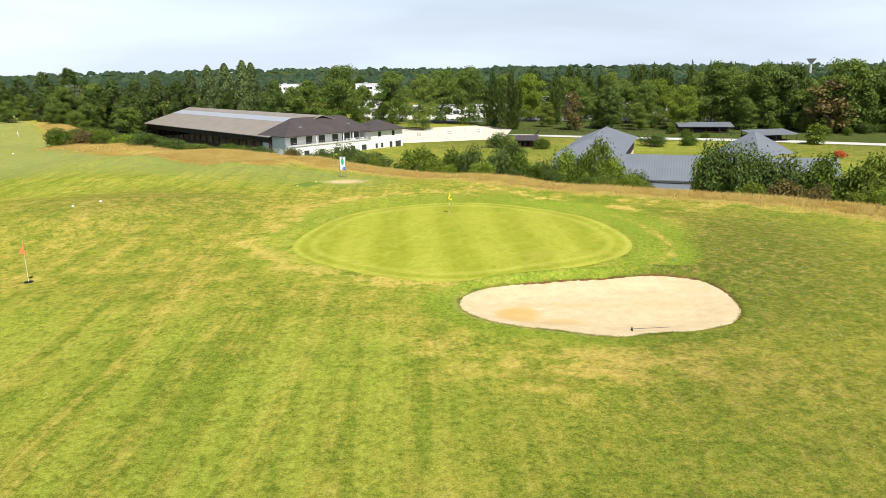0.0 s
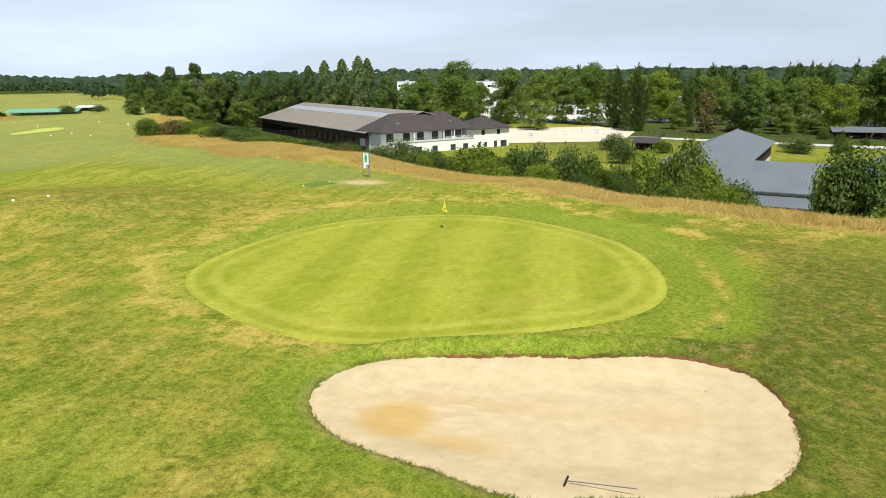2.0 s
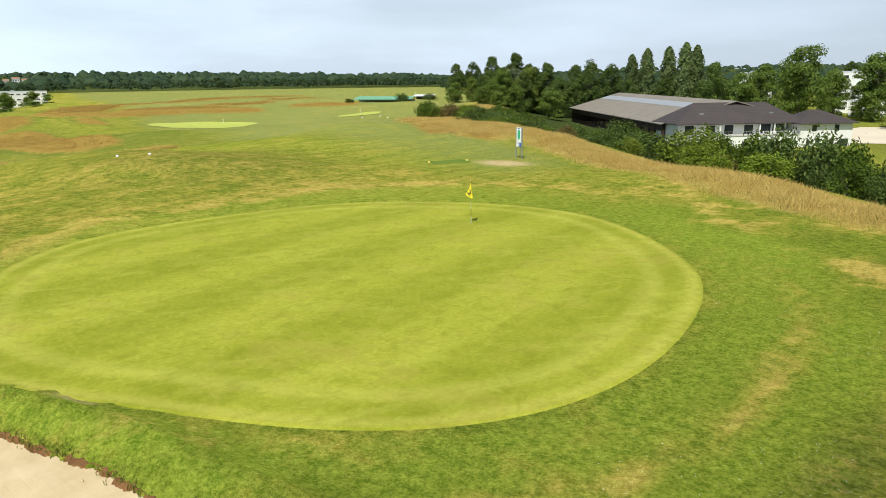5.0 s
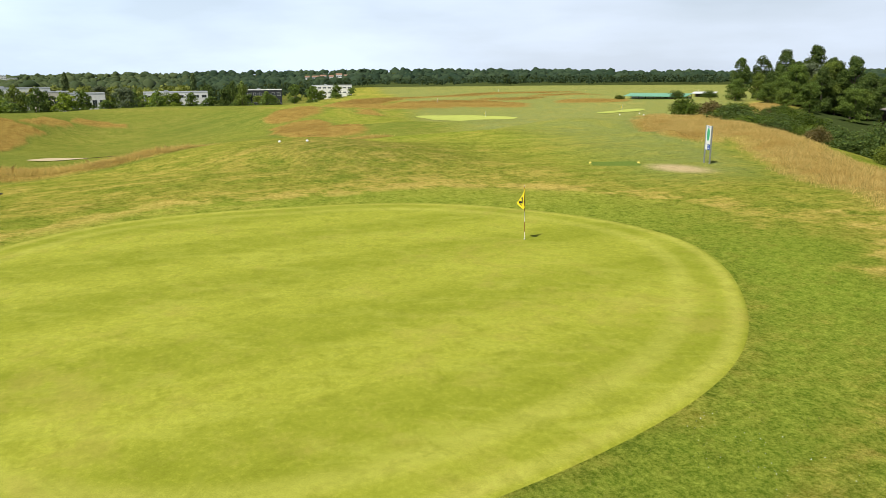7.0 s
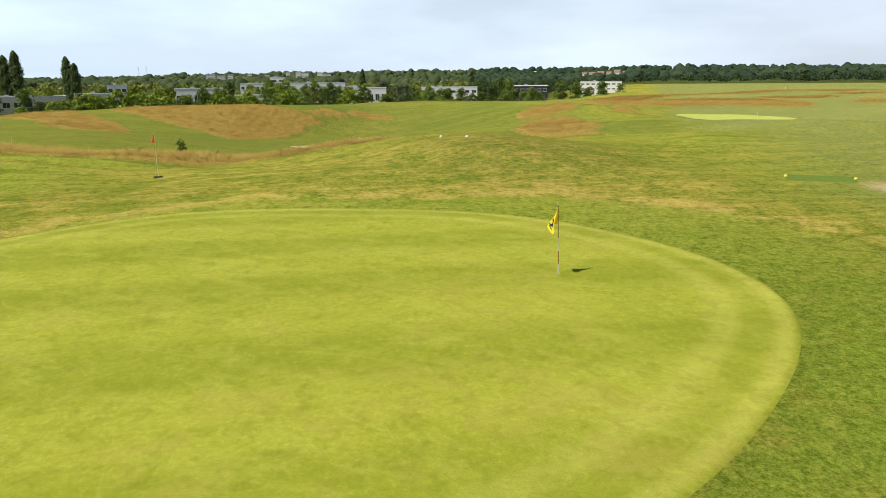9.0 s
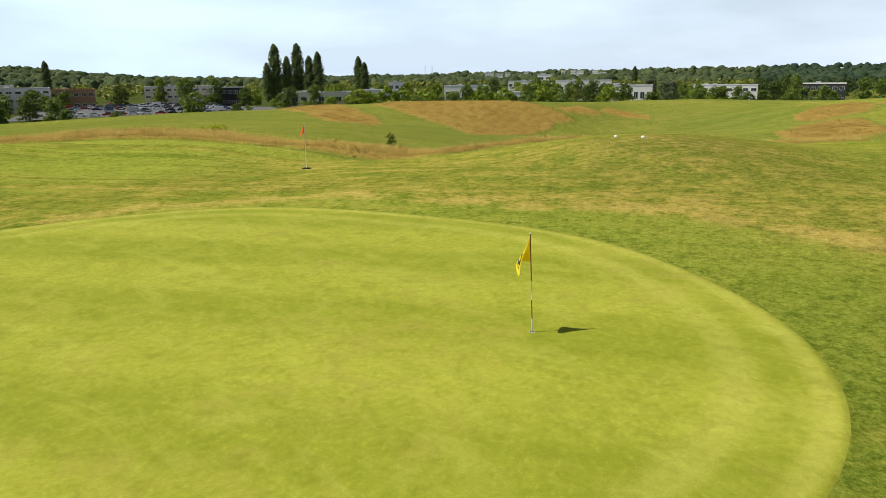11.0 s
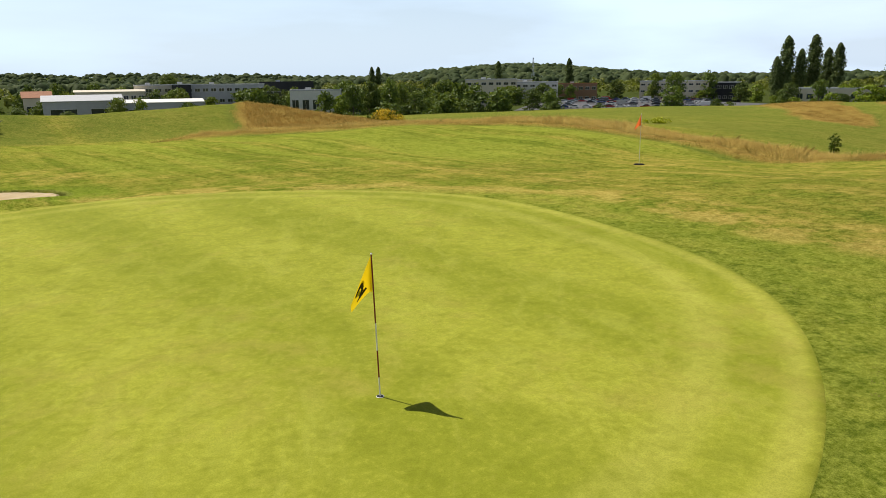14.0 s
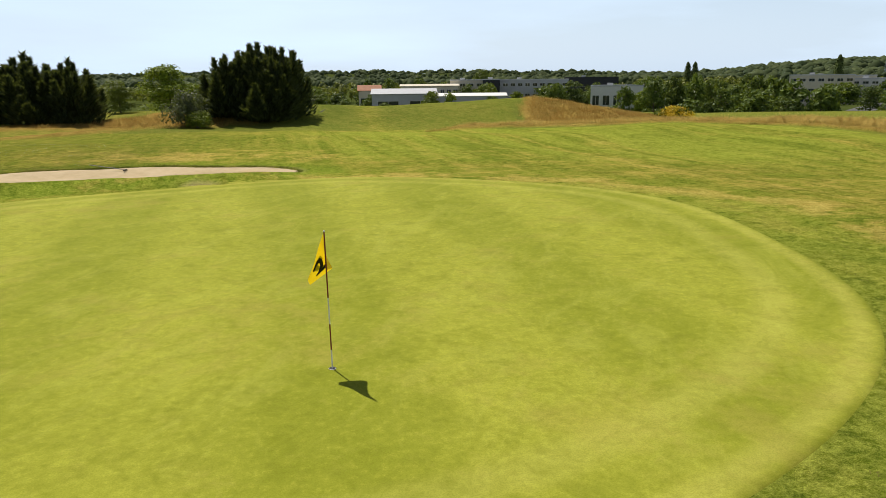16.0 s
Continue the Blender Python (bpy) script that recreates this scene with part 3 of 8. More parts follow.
def level(x, y):
    """Height of the land without the bunker."""
    x, y = np.asarray(x, float), np.asarray(y, float)
    r = np.hypot(x, y)
    z = -5.0 * smooth((r - 40) / 170)
    for h in COURSE:
        z = z + lump(x, y, *h)
    # a low ridge of turf stands between the green and the sand
    d = inside(SAND_AT, SAND_R, x, y)
    z = z + 0.50 * np.exp(-((d + 0.95) / 0.60) ** 2) * smooth((y + 26) / 4)
    clear = smooth((np.hypot(x - 4, y + 14) - 24) / 14)
    z = z + (wobble(x, y, 0.31, 4.0) * 0.20 + wobble(x, y, 0.17, 6.0) * 0.24) * clear * (1 - 0.5 * smooth((r - 90) / 60))
    z = z + wobble(x, y, 0.09, 1.0) * 0.30 * smooth((r - 26) / 25) + wobble(x, y, 0.035, 2.0) * 0.9 * smooth((r - 60) / 80)
    s, run = along(SCARP, x, y)
    # the swelling that closes the course to the west and south-west, then the lower ground of the town
    bear = np.mod(np.degrees(np.arctan2(-x, y)), 360)
    north = smooth((80 - bear) / 10)
    rad, top = np.interp(bear, RIDGE[0], RIDGE[1]), np.interp(bear, RIDGE[0], RIDGE[2])
    span = smooth((bear - 62) / 9) * smooth((168 - bear) / 14)
    w = span * np.exp(-0.5 * ((r - rad) / 24) ** 2)
    z = z * (1 - w) + (top + 0.35 * wobble(x, y, 0.05, 3.0)) * w
    town = -13.0 + lump(x, y, -258, -222, 66, 66, 0, 6.0) + lump(x, y, -40, -300, 80, 60, 0, 2.0)
    town = town * (1 - north) + (-9.0 + 3.0 * smooth((r - 450) / 450)) * north
    out = smooth((r - rad - 14) / 60) * (1 - north) + smooth((r - 430) / 120) * north
    z = z * (1 - out) + town * out
    foot = -12.0 - 1.8 * np.exp(-0.5 * (((x - 70) / 60) ** 2 + ((y - 120) / 70) ** 2))
    z = z + (foot - z) * smooth((s - 3.0) / 42.0)
    z = z + wobble(x, y, 0.004, 0.5) * 3.0 * smooth((r - 700) / 600)
    for h in HILLS:
        z = z + lump(x, y, *h)
    return z


def bowl(x, y):
    """Depth of the bunker's sand below the land around it."""
    d = inside(SAND_AT, SAND_R, x, y)
    lip = 0.035 + 0.035 * smooth((y + 27.5) / 5.0)
    return np.where(d > -0.4, lip + 0.26 * smooth((d - 0.2) / 2.6), 0.0)


def ground(x, y):
    return level(x, y) - bowl(x, y)


def gz(x, y):
    return float(ground(np.array([float(x)]), np.array([float(y)]))[0])


def ellipse(x, y, cx, cy, rx, ry, turn=0.0):
    c, s = math.cos(radians(turn)), math.sin(radians(turn))
    u, v = (x - cx) * c + (y - cy) * s, -(x - cx) * s + (y - cy) * c
    q = np.hypot(u / rx, v / ry)
    return (1 - q) * min(rx, ry)


# patches of tall golden grass: centre, radii, turn
GOLD_PATCHES = [(-262, 118, 10, 26, 20), (-285, 170, 9, 24, 10), (-300, 215, 8, 22, 0), (29, -66, 6, 9, 20), (32, -108, 22, 7, 12), (-330, 150, 12, 60, 0), (-345, 230, 14, 44, 25)]
# unmown slopes left as tall grass, by their corners
GOLD_FIELDS = [
    [(-194, -85), (-182, -70), (-174, -57), (-154, -44), (-166, -39), (-190, -37), (-211, -35), (-227, -34), (-237, -29), (-240, -38), (-246, -52), (-240, -70), (-215, -88)],
    [(-171, -106), (-161, -91), (-140, -72), (-140, -62), (-168, -75), (-186, -92), (-205, -102), (-196, -114)],
    [(-242, -37), (-243, -32), (-254, -22), (-259, -24), (-257, -31)], [(-260, -22), (-259, -11), (-257, -5), (-264, -5), (-268, -20)],
    [(-247, 41), (-236, 39), (-230, 43), (-234, 54), (-241, 61), (-261, 66), (-280, 64), (-262, 48)],
    [(-212, 36), (-170, 28), (-135, 20), (-112, 24), (-112, 32), (-129, 38), (-170, 46), (-201, 53), (-224, 55), (-224, 46)], [(-245, 76), (-232, 73), (-223, 79), (-235, 84), (-243, 83)],
    [(-260, 68), (-250, 74), (-242, 90), (-258, 93), (-321, 130), (-345, 130), (-345, 112), (-300, 92)],
    [(-24, 37), (-30, 35.5), (-45, 46), (-60, 59), (-78, 75), (-101, 99), (-99, 108), (-66, 75), (-40, 53)], [(-243, 85), (-241, 101), (-246, 123), (-238, 137), (-236, 150), (-252, 158), (-275, 150), (-262, 120), (-256, 95)],
    [(-240, 166), (-234, 178), (-225, 191), (-248, 212), (-262, 196), (-254, 178)],
    [(-33, -104), (-42, -99), (-50, -88), (-58, -88), (-62, -100), (-62, -118), (-50, -132), (-36, -128)]]


def within(poly, x, y):
    """Metres inside a polygon (negative outside)."""
    best, odd = np.full(x.shape, 1e9), np.zeros(x.shape, bool)
    for (ax, ay), (bx, by) in zip(poly, poly[1:] + poly[:1]):
        dx, dy = bx - ax, by - ay
        u = np.clip(((x - ax) * dx + (y - ay) * dy) / (dx * dx + dy * dy), 0, 1)
        best = np.minimum(best, np.hypot(x - ax - u * dx, y - ay - u * dy))
        odd ^= ((ay > y) != (by > y)) & (x < dx * (y - ay) / (dy if dy else 1e-9) + ax)
    return np.where(odd, best, -best)


def gold(x, y):
    """Metres inside tall golden grass (negative outside)."""
    s, run = along(SCARP, x, y)
    w = wobble(x, y, 0.35, 3.0) * 0.8 + wobble(x, y, 0.11, 5.0) * 1.2
    width = 7.5 + 4.0 * smooth((-x - 15) / 30)
    g = np.where((x > -170) & (x < 120), np.minimum(s + 0.4 * w + 0.3, width - s), -9)
    s2, run2 = along(WEST_GRASS, x, y)
    wide = 5.0 + 7.0 * np.exp(-(((y + 50) / 22) ** 2)) + 2.5 * np.exp(-(((y + 20) / 9) ** 2))
    g = np.maximum(g, np.where((y < 24) & (x < -8), np.minimum(np.minimum(s2 + 0.35 * w, wide - s2), (-10.5 - x) * 0.7 + 0.8 * w), -9))
    for p in GOLD_PATCHES:
        g = np.maximum(g, ellipse(x, y, *p) + w)
    for p in GOLD_FIELDS:
        g = np.maximum(g, within(p, x, y) + 1.0 * w + 0.4)
    return g


def graded(lo, hi, near_lo, near_hi, step, grow, cap):
    """Grid lines: even near the camera's ground, wider and wider outside it."""
    mid = list(np.arange(near_lo, near_hi + step / 2, step))
    out, s = [], step
    while mid[-1] < hi:
        s = min(s * grow, cap if mid[-1] < 330 else 1e9)
        mid.append(min(hi, mid[-1] + s))
    s = step
    low = [mid[0]]
    while low[-1] > lo:
        s = min(s * grow, cap if low[-1] > -330 else 1e9)
        low.append(max(lo, low[-1] - s))
    return np.array(low[:0:-1] + mid)


def sheet(name, xs, ys, z, mat, attrs=()):
    gx, gy = np.meshgrid(xs, ys)
    nx, ny = len(xs), len(ys)
    co = np.stack([gx.ravel(), gy.ravel(), z.ravel()], 1)
    i = np.arange(nx * ny).reshape(ny, nx)
    f = np.stack([i[:-1, :-1], i[:-1, 1:], i[1:, 1:], i[1:, :-1]], -1).reshape(-1, 4)
    return grid_mesh(name, co, f, mat, attrs)


def grid_mesh(name, co, f, mat, attrs=()):
    me = bpy.data.meshes.new(name)
    me.from_pydata(co.tolist(), [], f.tolist())
    me.polygons.foreach_set("use_smooth", np.ones(len(me.polygons), bool))
    for key, v in attrs:
        a = me.attributes.new(key, "FLOAT", "POINT")
        a.data.foreach_set("value", np.ascontiguousarray(v.ravel(), dtype=np.float32))
    me.materials.append(mat)
    me.update()
    return me


def turf_zones(x, y):
    """How dry, lush, rough, golden, bare or wild the turf is at each place."""
    d = inside(SAND_AT, SAND_R, x, y)
    e = -inside(GREEN_AT, GREEN_R, x, y)
    th = np.arctan2(y - GREEN_AT[1], x - GREEN_AT[0])
    west = np.clip(-np.cos(th + 0.25), 0, 1)
    east = np.clip(np.cos(th + 0.2), 0, 1)
    side = np.degrees(np.mod(th, 2 * np.pi)) - 180
    straw_at = np.interp(-side, [-60, -40, -25, -8, 22, 40, 60], [0.9, 1.4, 2.2, 3.7, 4.0, 6.0, 7.5]) + 0.5 * wobble(x, y, 0.5)
    dry = 0.44 * west ** 0.7 * np.exp(-((e - straw_at) / 1.15) ** 2) + 0.08 * west ** 1.5 * np.exp(-((e - 6.5 - 1.6 * wobble(x, y, 0.3)) / 2.0) ** 2) + 0.34 * np.exp(-(((x - 8) / 7) ** 2 + ((y + 36) / 3.0) ** 2)) + 0.03 * np.exp(-(((x - 24) / 8) ** 2 + ((y + 12) / 12) ** 2))
    rim_side = np.clip(0.25 + np.cos(th + 2.0), 0, 1)
    dry = dry + 0.36 * rim_side * np.exp(-((e - 1.0 - 0.6 * wobble(x, y, 0.5)) / 0.9) ** 2) + 0.03 * np.exp(-(((x + 34) / 16) ** 2 + ((y - 2) / 12) ** 2)) + 0.02 * smooth((x - 19) / 9) * smooth((2 - y) / 10) + 0.04 * smooth((e - 5) / 6) * smooth((4 - x) / 10) * smooth((y + 30) / 14)  + 0.05 * smooth((np.hypot(x, y) - 60) / 60)
    lush = 0.30 * east * np.exp(-((e - 3.0) / 2.8) ** 2) + 0.16 * np.exp(-(((x - 6) / 8) ** 2 + ((y - 8) / 3) ** 2))
    lush = lush + 0.12 * np.clip(0.2 + np.cos(th - 2.5), 0, 1) * smooth((2.6 - e + 0.8 * wobble(x, y, 0.7, 2.0)) / 1.2)
    lush = lush + 0.045 * smooth((y - 14) / 10) * smooth((-4 - x) / 10)
    lush = lush + 0.25 * np.exp(-((d + 0.9) / 0.8) ** 2) * (y < -26)
    far_side = smooth((x - 6) / 8) * smooth((8 - y) / 16)
    begins = np.interp(np.degrees(th), [-60, -34, -14, 10, 40], [3.0, 3.4, 4.6, 5.4, 6.5])
    rough = smooth((e - begins - 0.7 * wobble(x, y, 0.5)) / 1.8) * far_side * smooth((26 - e) / 14) * (1 - 0.32 * smooth((-24 - y) / 12)) * (1 - 0.25 * smooth((e - 9) / 8))
    fresh = 0.7 * np.clip(0.35 + east, 0, 1) * smooth((e - 0.1) / 0.5) * smooth((5.6 - e + 0.9 * wobble(x, y, 0.45)) / 2.0)
    fresh = fresh + 0.6 * np.exp(-((d + 1.2) / 1.1) ** 2) * (x < 12) + 0.5 * smooth((x + 2) / 10) * smooth((y + 2) / 8) * smooth((9 - e) / 6)
    dry = dry + 0.15 * np.exp(-(((x + 6) / 9) ** 2 + ((y + 30) / 9) ** 2)) * (0.6 + 0.6 * wobble(x, y, 0.6, 3.0))
    # paler passes of the mower bending round the eastern side
    inner = np.clip(np.cos(th + 0.15), 0, 1) ** 4 * np.exp(-((e - 2.9 - 0.25 * wobble(x, y, 0.6)) / 0.50) ** 2)
    outer = np.clip(np.cos(th - 0.45), 0, 1) ** 6 * np.exp(-((e - 6.6 - 0.4 * wobble(x, y, 0.4)) / 0.6) ** 2)
    dry = dry + 0.24 * inner + 0.16 * outer
    fresh = fresh * (1 - 0.85 * inner) * (1 - 0.85 * outer) * (1 - rough)
    rough = rough * (1 - 0.7 * outer)
    lush = lush * (1 - inner) * (1 - outer) * (1 - 0.5 * smooth((th - 0.1) / 0.4) * smooth((1.9 - th) / 0.4))
    rough = rough + 0.38 * smooth((x - 4 - 3 * wobble(x, y, 0.3)) / 9) * smooth((-34 - y) / 5) + 0.70 * np.exp(-(((x + 33) / 14) ** 2 + ((y - 4) / 9) ** 2)) + 0.08 * smooth((e - 6) / 8) * smooth((x + 5) / 12) * smooth((y + 6) / 8) * smooth((40 - y) / 10)
    rough = rough + 0.20 * smooth((np.hypot(x, y) - 65) / 50) * smooth((34 - y) / 30)
    ne = smooth((x + 2) / 8) * smooth((y + 5) / 8) * smooth((e - 3.0 - wobble(x, y, 0.5, 1.0)) / 2.0) * smooth((36 - y) / 12)
    dry = dry + 0.36 * ne * smooth((wobble(x, y, 0.8, 2.0) + 0.6 * wobble(x, y, 1.9, 4.0)) / 0.6)
    lush = lush + 0.30 * ne * smooth((-wobble(x, y, 0.6, 5.0) - 0.15) / 0.5)
    fresh = fresh * (1 - 0.6 * ne * smooth((wobble(x, y, 0.8, 2.0) - 0.05) / 0.5))
    dry = dry + 0.09 * smooth((np.hypot(x, y) - 70) / 60) * smooth((y - 20) / 40) * smooth((0.2 + wobble(x, y, 0.06, 8.0)) / 0.6)
    dry = dry + 0.03 * smooth((-6 - x) / 8) * smooth((26 - np.abs(y + 12)) / 10) * smooth((x + 46) / 12)
    g = smooth((gold(x, y) + 0.3) / 0.8)
    bare = np.exp(-(((x + 14.0) / 2.6) ** 2 + ((y - 21.4) / 1.5) ** 2) ** 2) + 0.25 * np.exp(-((d + 0.15) / 0.12) ** 2) * (x < 9) * (y < -25) + 0.9 * np.exp(-(((x - 5.5) / 0.5) ** 2 + ((y + 21.5) / 0.25) ** 2))
    s, run = along(SCARP, x, y)
    r = np.hypot(x, y)
    bank = smooth((s + 4) / 3)
    fairway = smooth((7 - x) / 10) * smooth((-22 - y) / 10) * smooth((60 + x) / 20) * smooth((e - 5) / 8) * smooth((y + 84) / 14)
    fairway = np.maximum(fairway, 0.50 * smooth((y - 9 - 3 * wobble(x, y, 0.3)) / 9) * smooth((-5 - x) / 8) * smooth((-s - 1) / 6) * (0.2 + 0.8 * smooth((120 - r) / 70)))
    bear = np.mod(np.degrees(np.arctan2(-x, y)), 360)
    past = smooth((r - np.interp(bear, RIDGE[0], RIDGE[1]) - 8) / 25) * smooth((bear - 72) / 8)
    wild = np.maximum(smooth((s - 9) / 10) * (1 - smooth((s - 60) / 20)), past * 0.9)
    wild = np.maximum(wild, smooth((r - 880) / 80) * 0.9)
    deep = 0.85 * smooth((-56 - x) / 30) * smooth((78 - y) / 40) 
    deep = np.maximum(deep, 0.6 * np.exp(-(((x + 208) / 44) ** 2 + ((y - 106) / 34) ** 2)))
    # southern mound: darker olive turf, with its north slope's shade put into the colour
    deep = np.clip(np.maximum(deep, 0.9 * smooth((-82 - y) / 14) * smooth((40 - x) / 14)), 0, 0.95) * (0.8 + 0.2 * wobble(x, y, 0.07, 2.0))
    # broad darker and paler lies across the north-western course
    lie = smooth((wobble(x, y, 0.10, 1.5) + 0.6 * wobble(x, y, 0.23, 4.0)) / 0.8) * smooth((-18 - x) / 14) * smooth((y - 24) / 14) * smooth((-s - 2) / 8)
    deep = np.maximum(deep, 0.45 * lie)
    trail = np.exp(-((x + 7.5 + 0.05 * (y + 100)) / 2.2) ** 2) * smooth((-92 - y) / 6)
    deep = deep * (1 - 0.6 * trail)
    # close-cut fringe on the western side, and the duller turf of the northern mounds
    fringe = 0.75 * smooth((west - 0.1) / 0.5) * smooth((straw_at - 0.3 - e) / 1.0)
    sage = (0.75 + 0.22 * smooth((r - 50) / 50)) * smooth((y - 12 + 0.35 * (x + 14)) / 14) * smooth((-4 - x) / 10) * smooth((-s + 1) / 5)
    # dark green painted along the foot of the tall golden patches as their shadow line
    edge_shade = np.exp(-((gold(x, y) + 0.8) / np.where(r > 90, 1.5, 0.7)) ** 2) * smooth((-14 - x) / 6) * smooth((-s - 3) / 4)
    deep = np.maximum(deep, 0.9 * edge_shade)
    paddock = smooth((s - 40) / 30) * smooth((r - 70) / 40)
    wild = np.clip(np.maximum(wild, paddock * (0.22 + 0.30 * wobble(x, y, 0.05, 7.0))), 0, 1)
    deep = np.maximum(deep, 0.55 * paddock)
    return [("dry", dry), ("lush", lush), ("rough", np.clip(rough, 0, 1)), ("fescue", g), ("bare", np.clip(bare, 0, 1)), ("wild", wild), ("bank", bank), ("fairway", fairway), ("fresh", np.clip(fresh, 0, 1)), ("deep", deep), ("fringe", fringe), ("sage", sage)]


def build_ground():
    xs = graded(-4600, 4600, -44, 40, 0.6, 1.06, 3.2)
    ys = graded(-4600, 4600, -52, 40, 0.6, 1.06, 3.2)
    x, y = np.meshgrid(xs, ys)
    d = inside(SAND_AT, SAND_R, x, y)
    z = level(x, y) - 1.2 * smooth((d + 0.9) / 0.8)
    # the matted mass of the tall grass stands knee-high over the turf
    g = gold(x, y)
    z = z + smooth((g + 0.2) / 0.8) * (0.30 - 0.14 * smooth((x + 62) / 10) * smooth((y + 18) / 12) + 0.09 * wobble(x, y, 1.6, 3.0) + 0.06 * wobble(x, y, 4.1, 1.0))
    return tagged(new("ground", sheet("ground", xs, ys, z, TURF, turf_zones(x, y))), "rolling golf course turf, green and sun-dried", "ground", kind="structure")


def disc_rings(at, co, rings, n):
    """Points of a filled rounded outline, ring by ring, with the share of the radius."""
    th = np.linspace(0, 2 * np.pi, n, endpoint=False)
    r = outline(co, th)
    u = np.repeat(np.array(rings), n)
    x, y = at[0] + u * np.tile(r * np.cos(th), len(rings)), at[1] + u * np.tile(r * np.sin(th), len(rings))
    f = []
    for k in range(len(rings) - 1):
        i = np.arange(n)
        j = (i + 1) % n
        f.append(np.stack([k * n + i, (k + 1) * n + i, (k + 1) * n + j, k * n + j], 1))
    return x, y, np.concatenate(f)


def build_green():
    x, y, f = disc_rings(GREEN_AT, GREEN_R, [0.001] + [k / 34 for k in range(1, 33)] + [0.96, 0.975, 0.99, 1.0, 1.004], 200)
    d = inside(GREEN_AT, GREEN_R, x, y)
    z = level(x, y) + np.where(d < -0.02, -0.03, 0.022)
    # the turf stays whole round the flagstick's foot; a black disc marks the cup there
    me = grid_mesh("putting_green", np.stack([x, y, z], 1), f, GREEN, [("rim", np.clip(d, 0, 50))])
    return tagged(new("putting_green", me), "closely mown yellow-green putting green with faint stripes", "putting green", kind="structure")


def band_strip(th, offs, at, co):
    """Rows of points along part of an outline, each row at an offset outwards."""
    n = len(th)
    r = outline(co, th)
    P, F = [], []
    for k, off in enumerate(offs):
        rr = r + off
        P.append((at[0] + rr * np.cos(th), at[1] + rr * np.sin(th)))
        if k:
            i = np.arange(n - 1)
            F.append(np.stack([(k - 1) * n + i, k * n + i, k * n + i + 1, (k - 1) * n + i + 1], 1))
    return P, np.concatenate(F)


def build_bunker():
    x, y, f = disc_rings(SAND_AT, SAND_R, [0.001] + [k / 26 for k in range(1, 25)] + [0.94, 0.96, 0.975, 0.99, 1.0, 1.02], 220)
    z = level(x, y) - bowl(x, y) + wobble(x, y, 1.9, 4.0) * 0.012
    broken = smooth((9.5 - x) / 3) * smooth((inside(SAND_AT, SAND_R, x, y)) / 0.5) * smooth((y + 29.5) / 2)
    z = z + broken * 0.05 * (wobble(x, y, 7.3, 1.0) * wobble(x, y, 11.7, 3.0) + 0.5 * wobble(x, y, 4.4, 2.0))
    ochre = np.exp(-(((x - 5.0) / 1.35) ** 2 + ((y + 28.0 - 0.15 * (x - 5)) / 1.45) ** 2) ** 3.0) + 0.75 * np.exp(-(((x - 7.3) / 1.5) ** 2 + ((y + 29.2) / 0.6) ** 2) ** 1.3) + 0.35 * np.exp(-(((x - 8.5) / 3.0) ** 2 + ((y + 26.3) / 0.4) ** 2)) + 0.22 * np.exp(-(((x - 14) / 1.6) ** 2 + ((y + 26.0) / 0.9) ** 2))
    me = grid_mesh("bunker_sand", np.stack([x, y, z], 1), f, SAND, [("ochre", np.clip(ochre, 0, 1))])
    tagged(new("bunker", me), "pale sand bunker with an ochre wet patch, raked", "bunker", kind="structure")
    # the turf collar round the sand, its inner edge ragged and rolled over
    th = np.linspace(0, 2 * np.pi, 700)
    rag = np.array([0.10 * noise.noise((math.cos(t) * 26, math.sin(t) * 26, 0.0)) + 0.06 * noise.noise((math.cos(t) * 80, math.sin(t) * 80, 3.0)) for t in th])
    rag[-1] = rag[0]
    offs = [1.6 + 0 * th, 1.1 + 0 * th, 0.6 + rag * 0.4, 0.25 + rag, 0.08 + rag, 0.0 + rag, -0.03 + rag]
    ups = [-0.02, 0.012, 0.020, 0.026, 0.022, -0.01, -0.06]
    P, F = band_strip(th, offs, SAND_AT, SAND_R)
    x = np.concatenate([p[0] for p in P])
    y = np.concatenate([p[1] for p in P])
    z = level(x, y) + np.repeat(np.array(ups), len(th))
    me = grid_mesh("bunker_collar", np.stack([x, y, z], 1), F, TURF, turf_zones(x, y))
    tagged(new("bunker_collar", me), "turf edge rolling over into the bunker", "turf edge", kind="structure")
    # bare earth face under the turf lip on the green's side
    th = np.linspace(radians(-28), radians(168), 420)
    rag = np.array([0.10 * noise.noise((math.cos(t) * 26, math.sin(t) * 26, 0.0)) + 0.06 * noise.noise((math.cos(t) * 80, math.sin(t) * 80, 3.0)) for t in th])
    fade = smooth((th - radians(-28)) / 0.5) * smooth((radians(168) - th) / 0.6)
    rough = np.array([noise.noise((t * 40, 1.0, 0.0)) for t in th])
    gaps = np.array([2.2 * noise.noise((t * 9, 5.0, 0.0)) + 0.9 * noise.noise((t * 31, 2.0, 0.0)) + 0.25 for t in th])
    offs = [0.02 + rag, -0.035 + rag, -0.06 + rag + 0.03 * rough, -0.10 + rag * 0.7 + 0.05 * rough, -0.20 + rag * 0.3]
    P, F = band_strip(th, offs, SAND_AT, SAND_R)
    z = []
    for k, (px, py) in enumerate(P):
        z.append(level(px, py) + np.array([0.012, -0.010, -0.035, -0.06, -0.20])[k] - 0.12 * (1 - fade) + 0.02 * rough * (k > 0) - 0.09 * np.clip(gaps, 0, 1) * (k > 0))
    co = np.stack([np.concatenate([p[0] for p in P]), np.concatenate([p[1] for p in P]), np.concatenate(z)], 1)
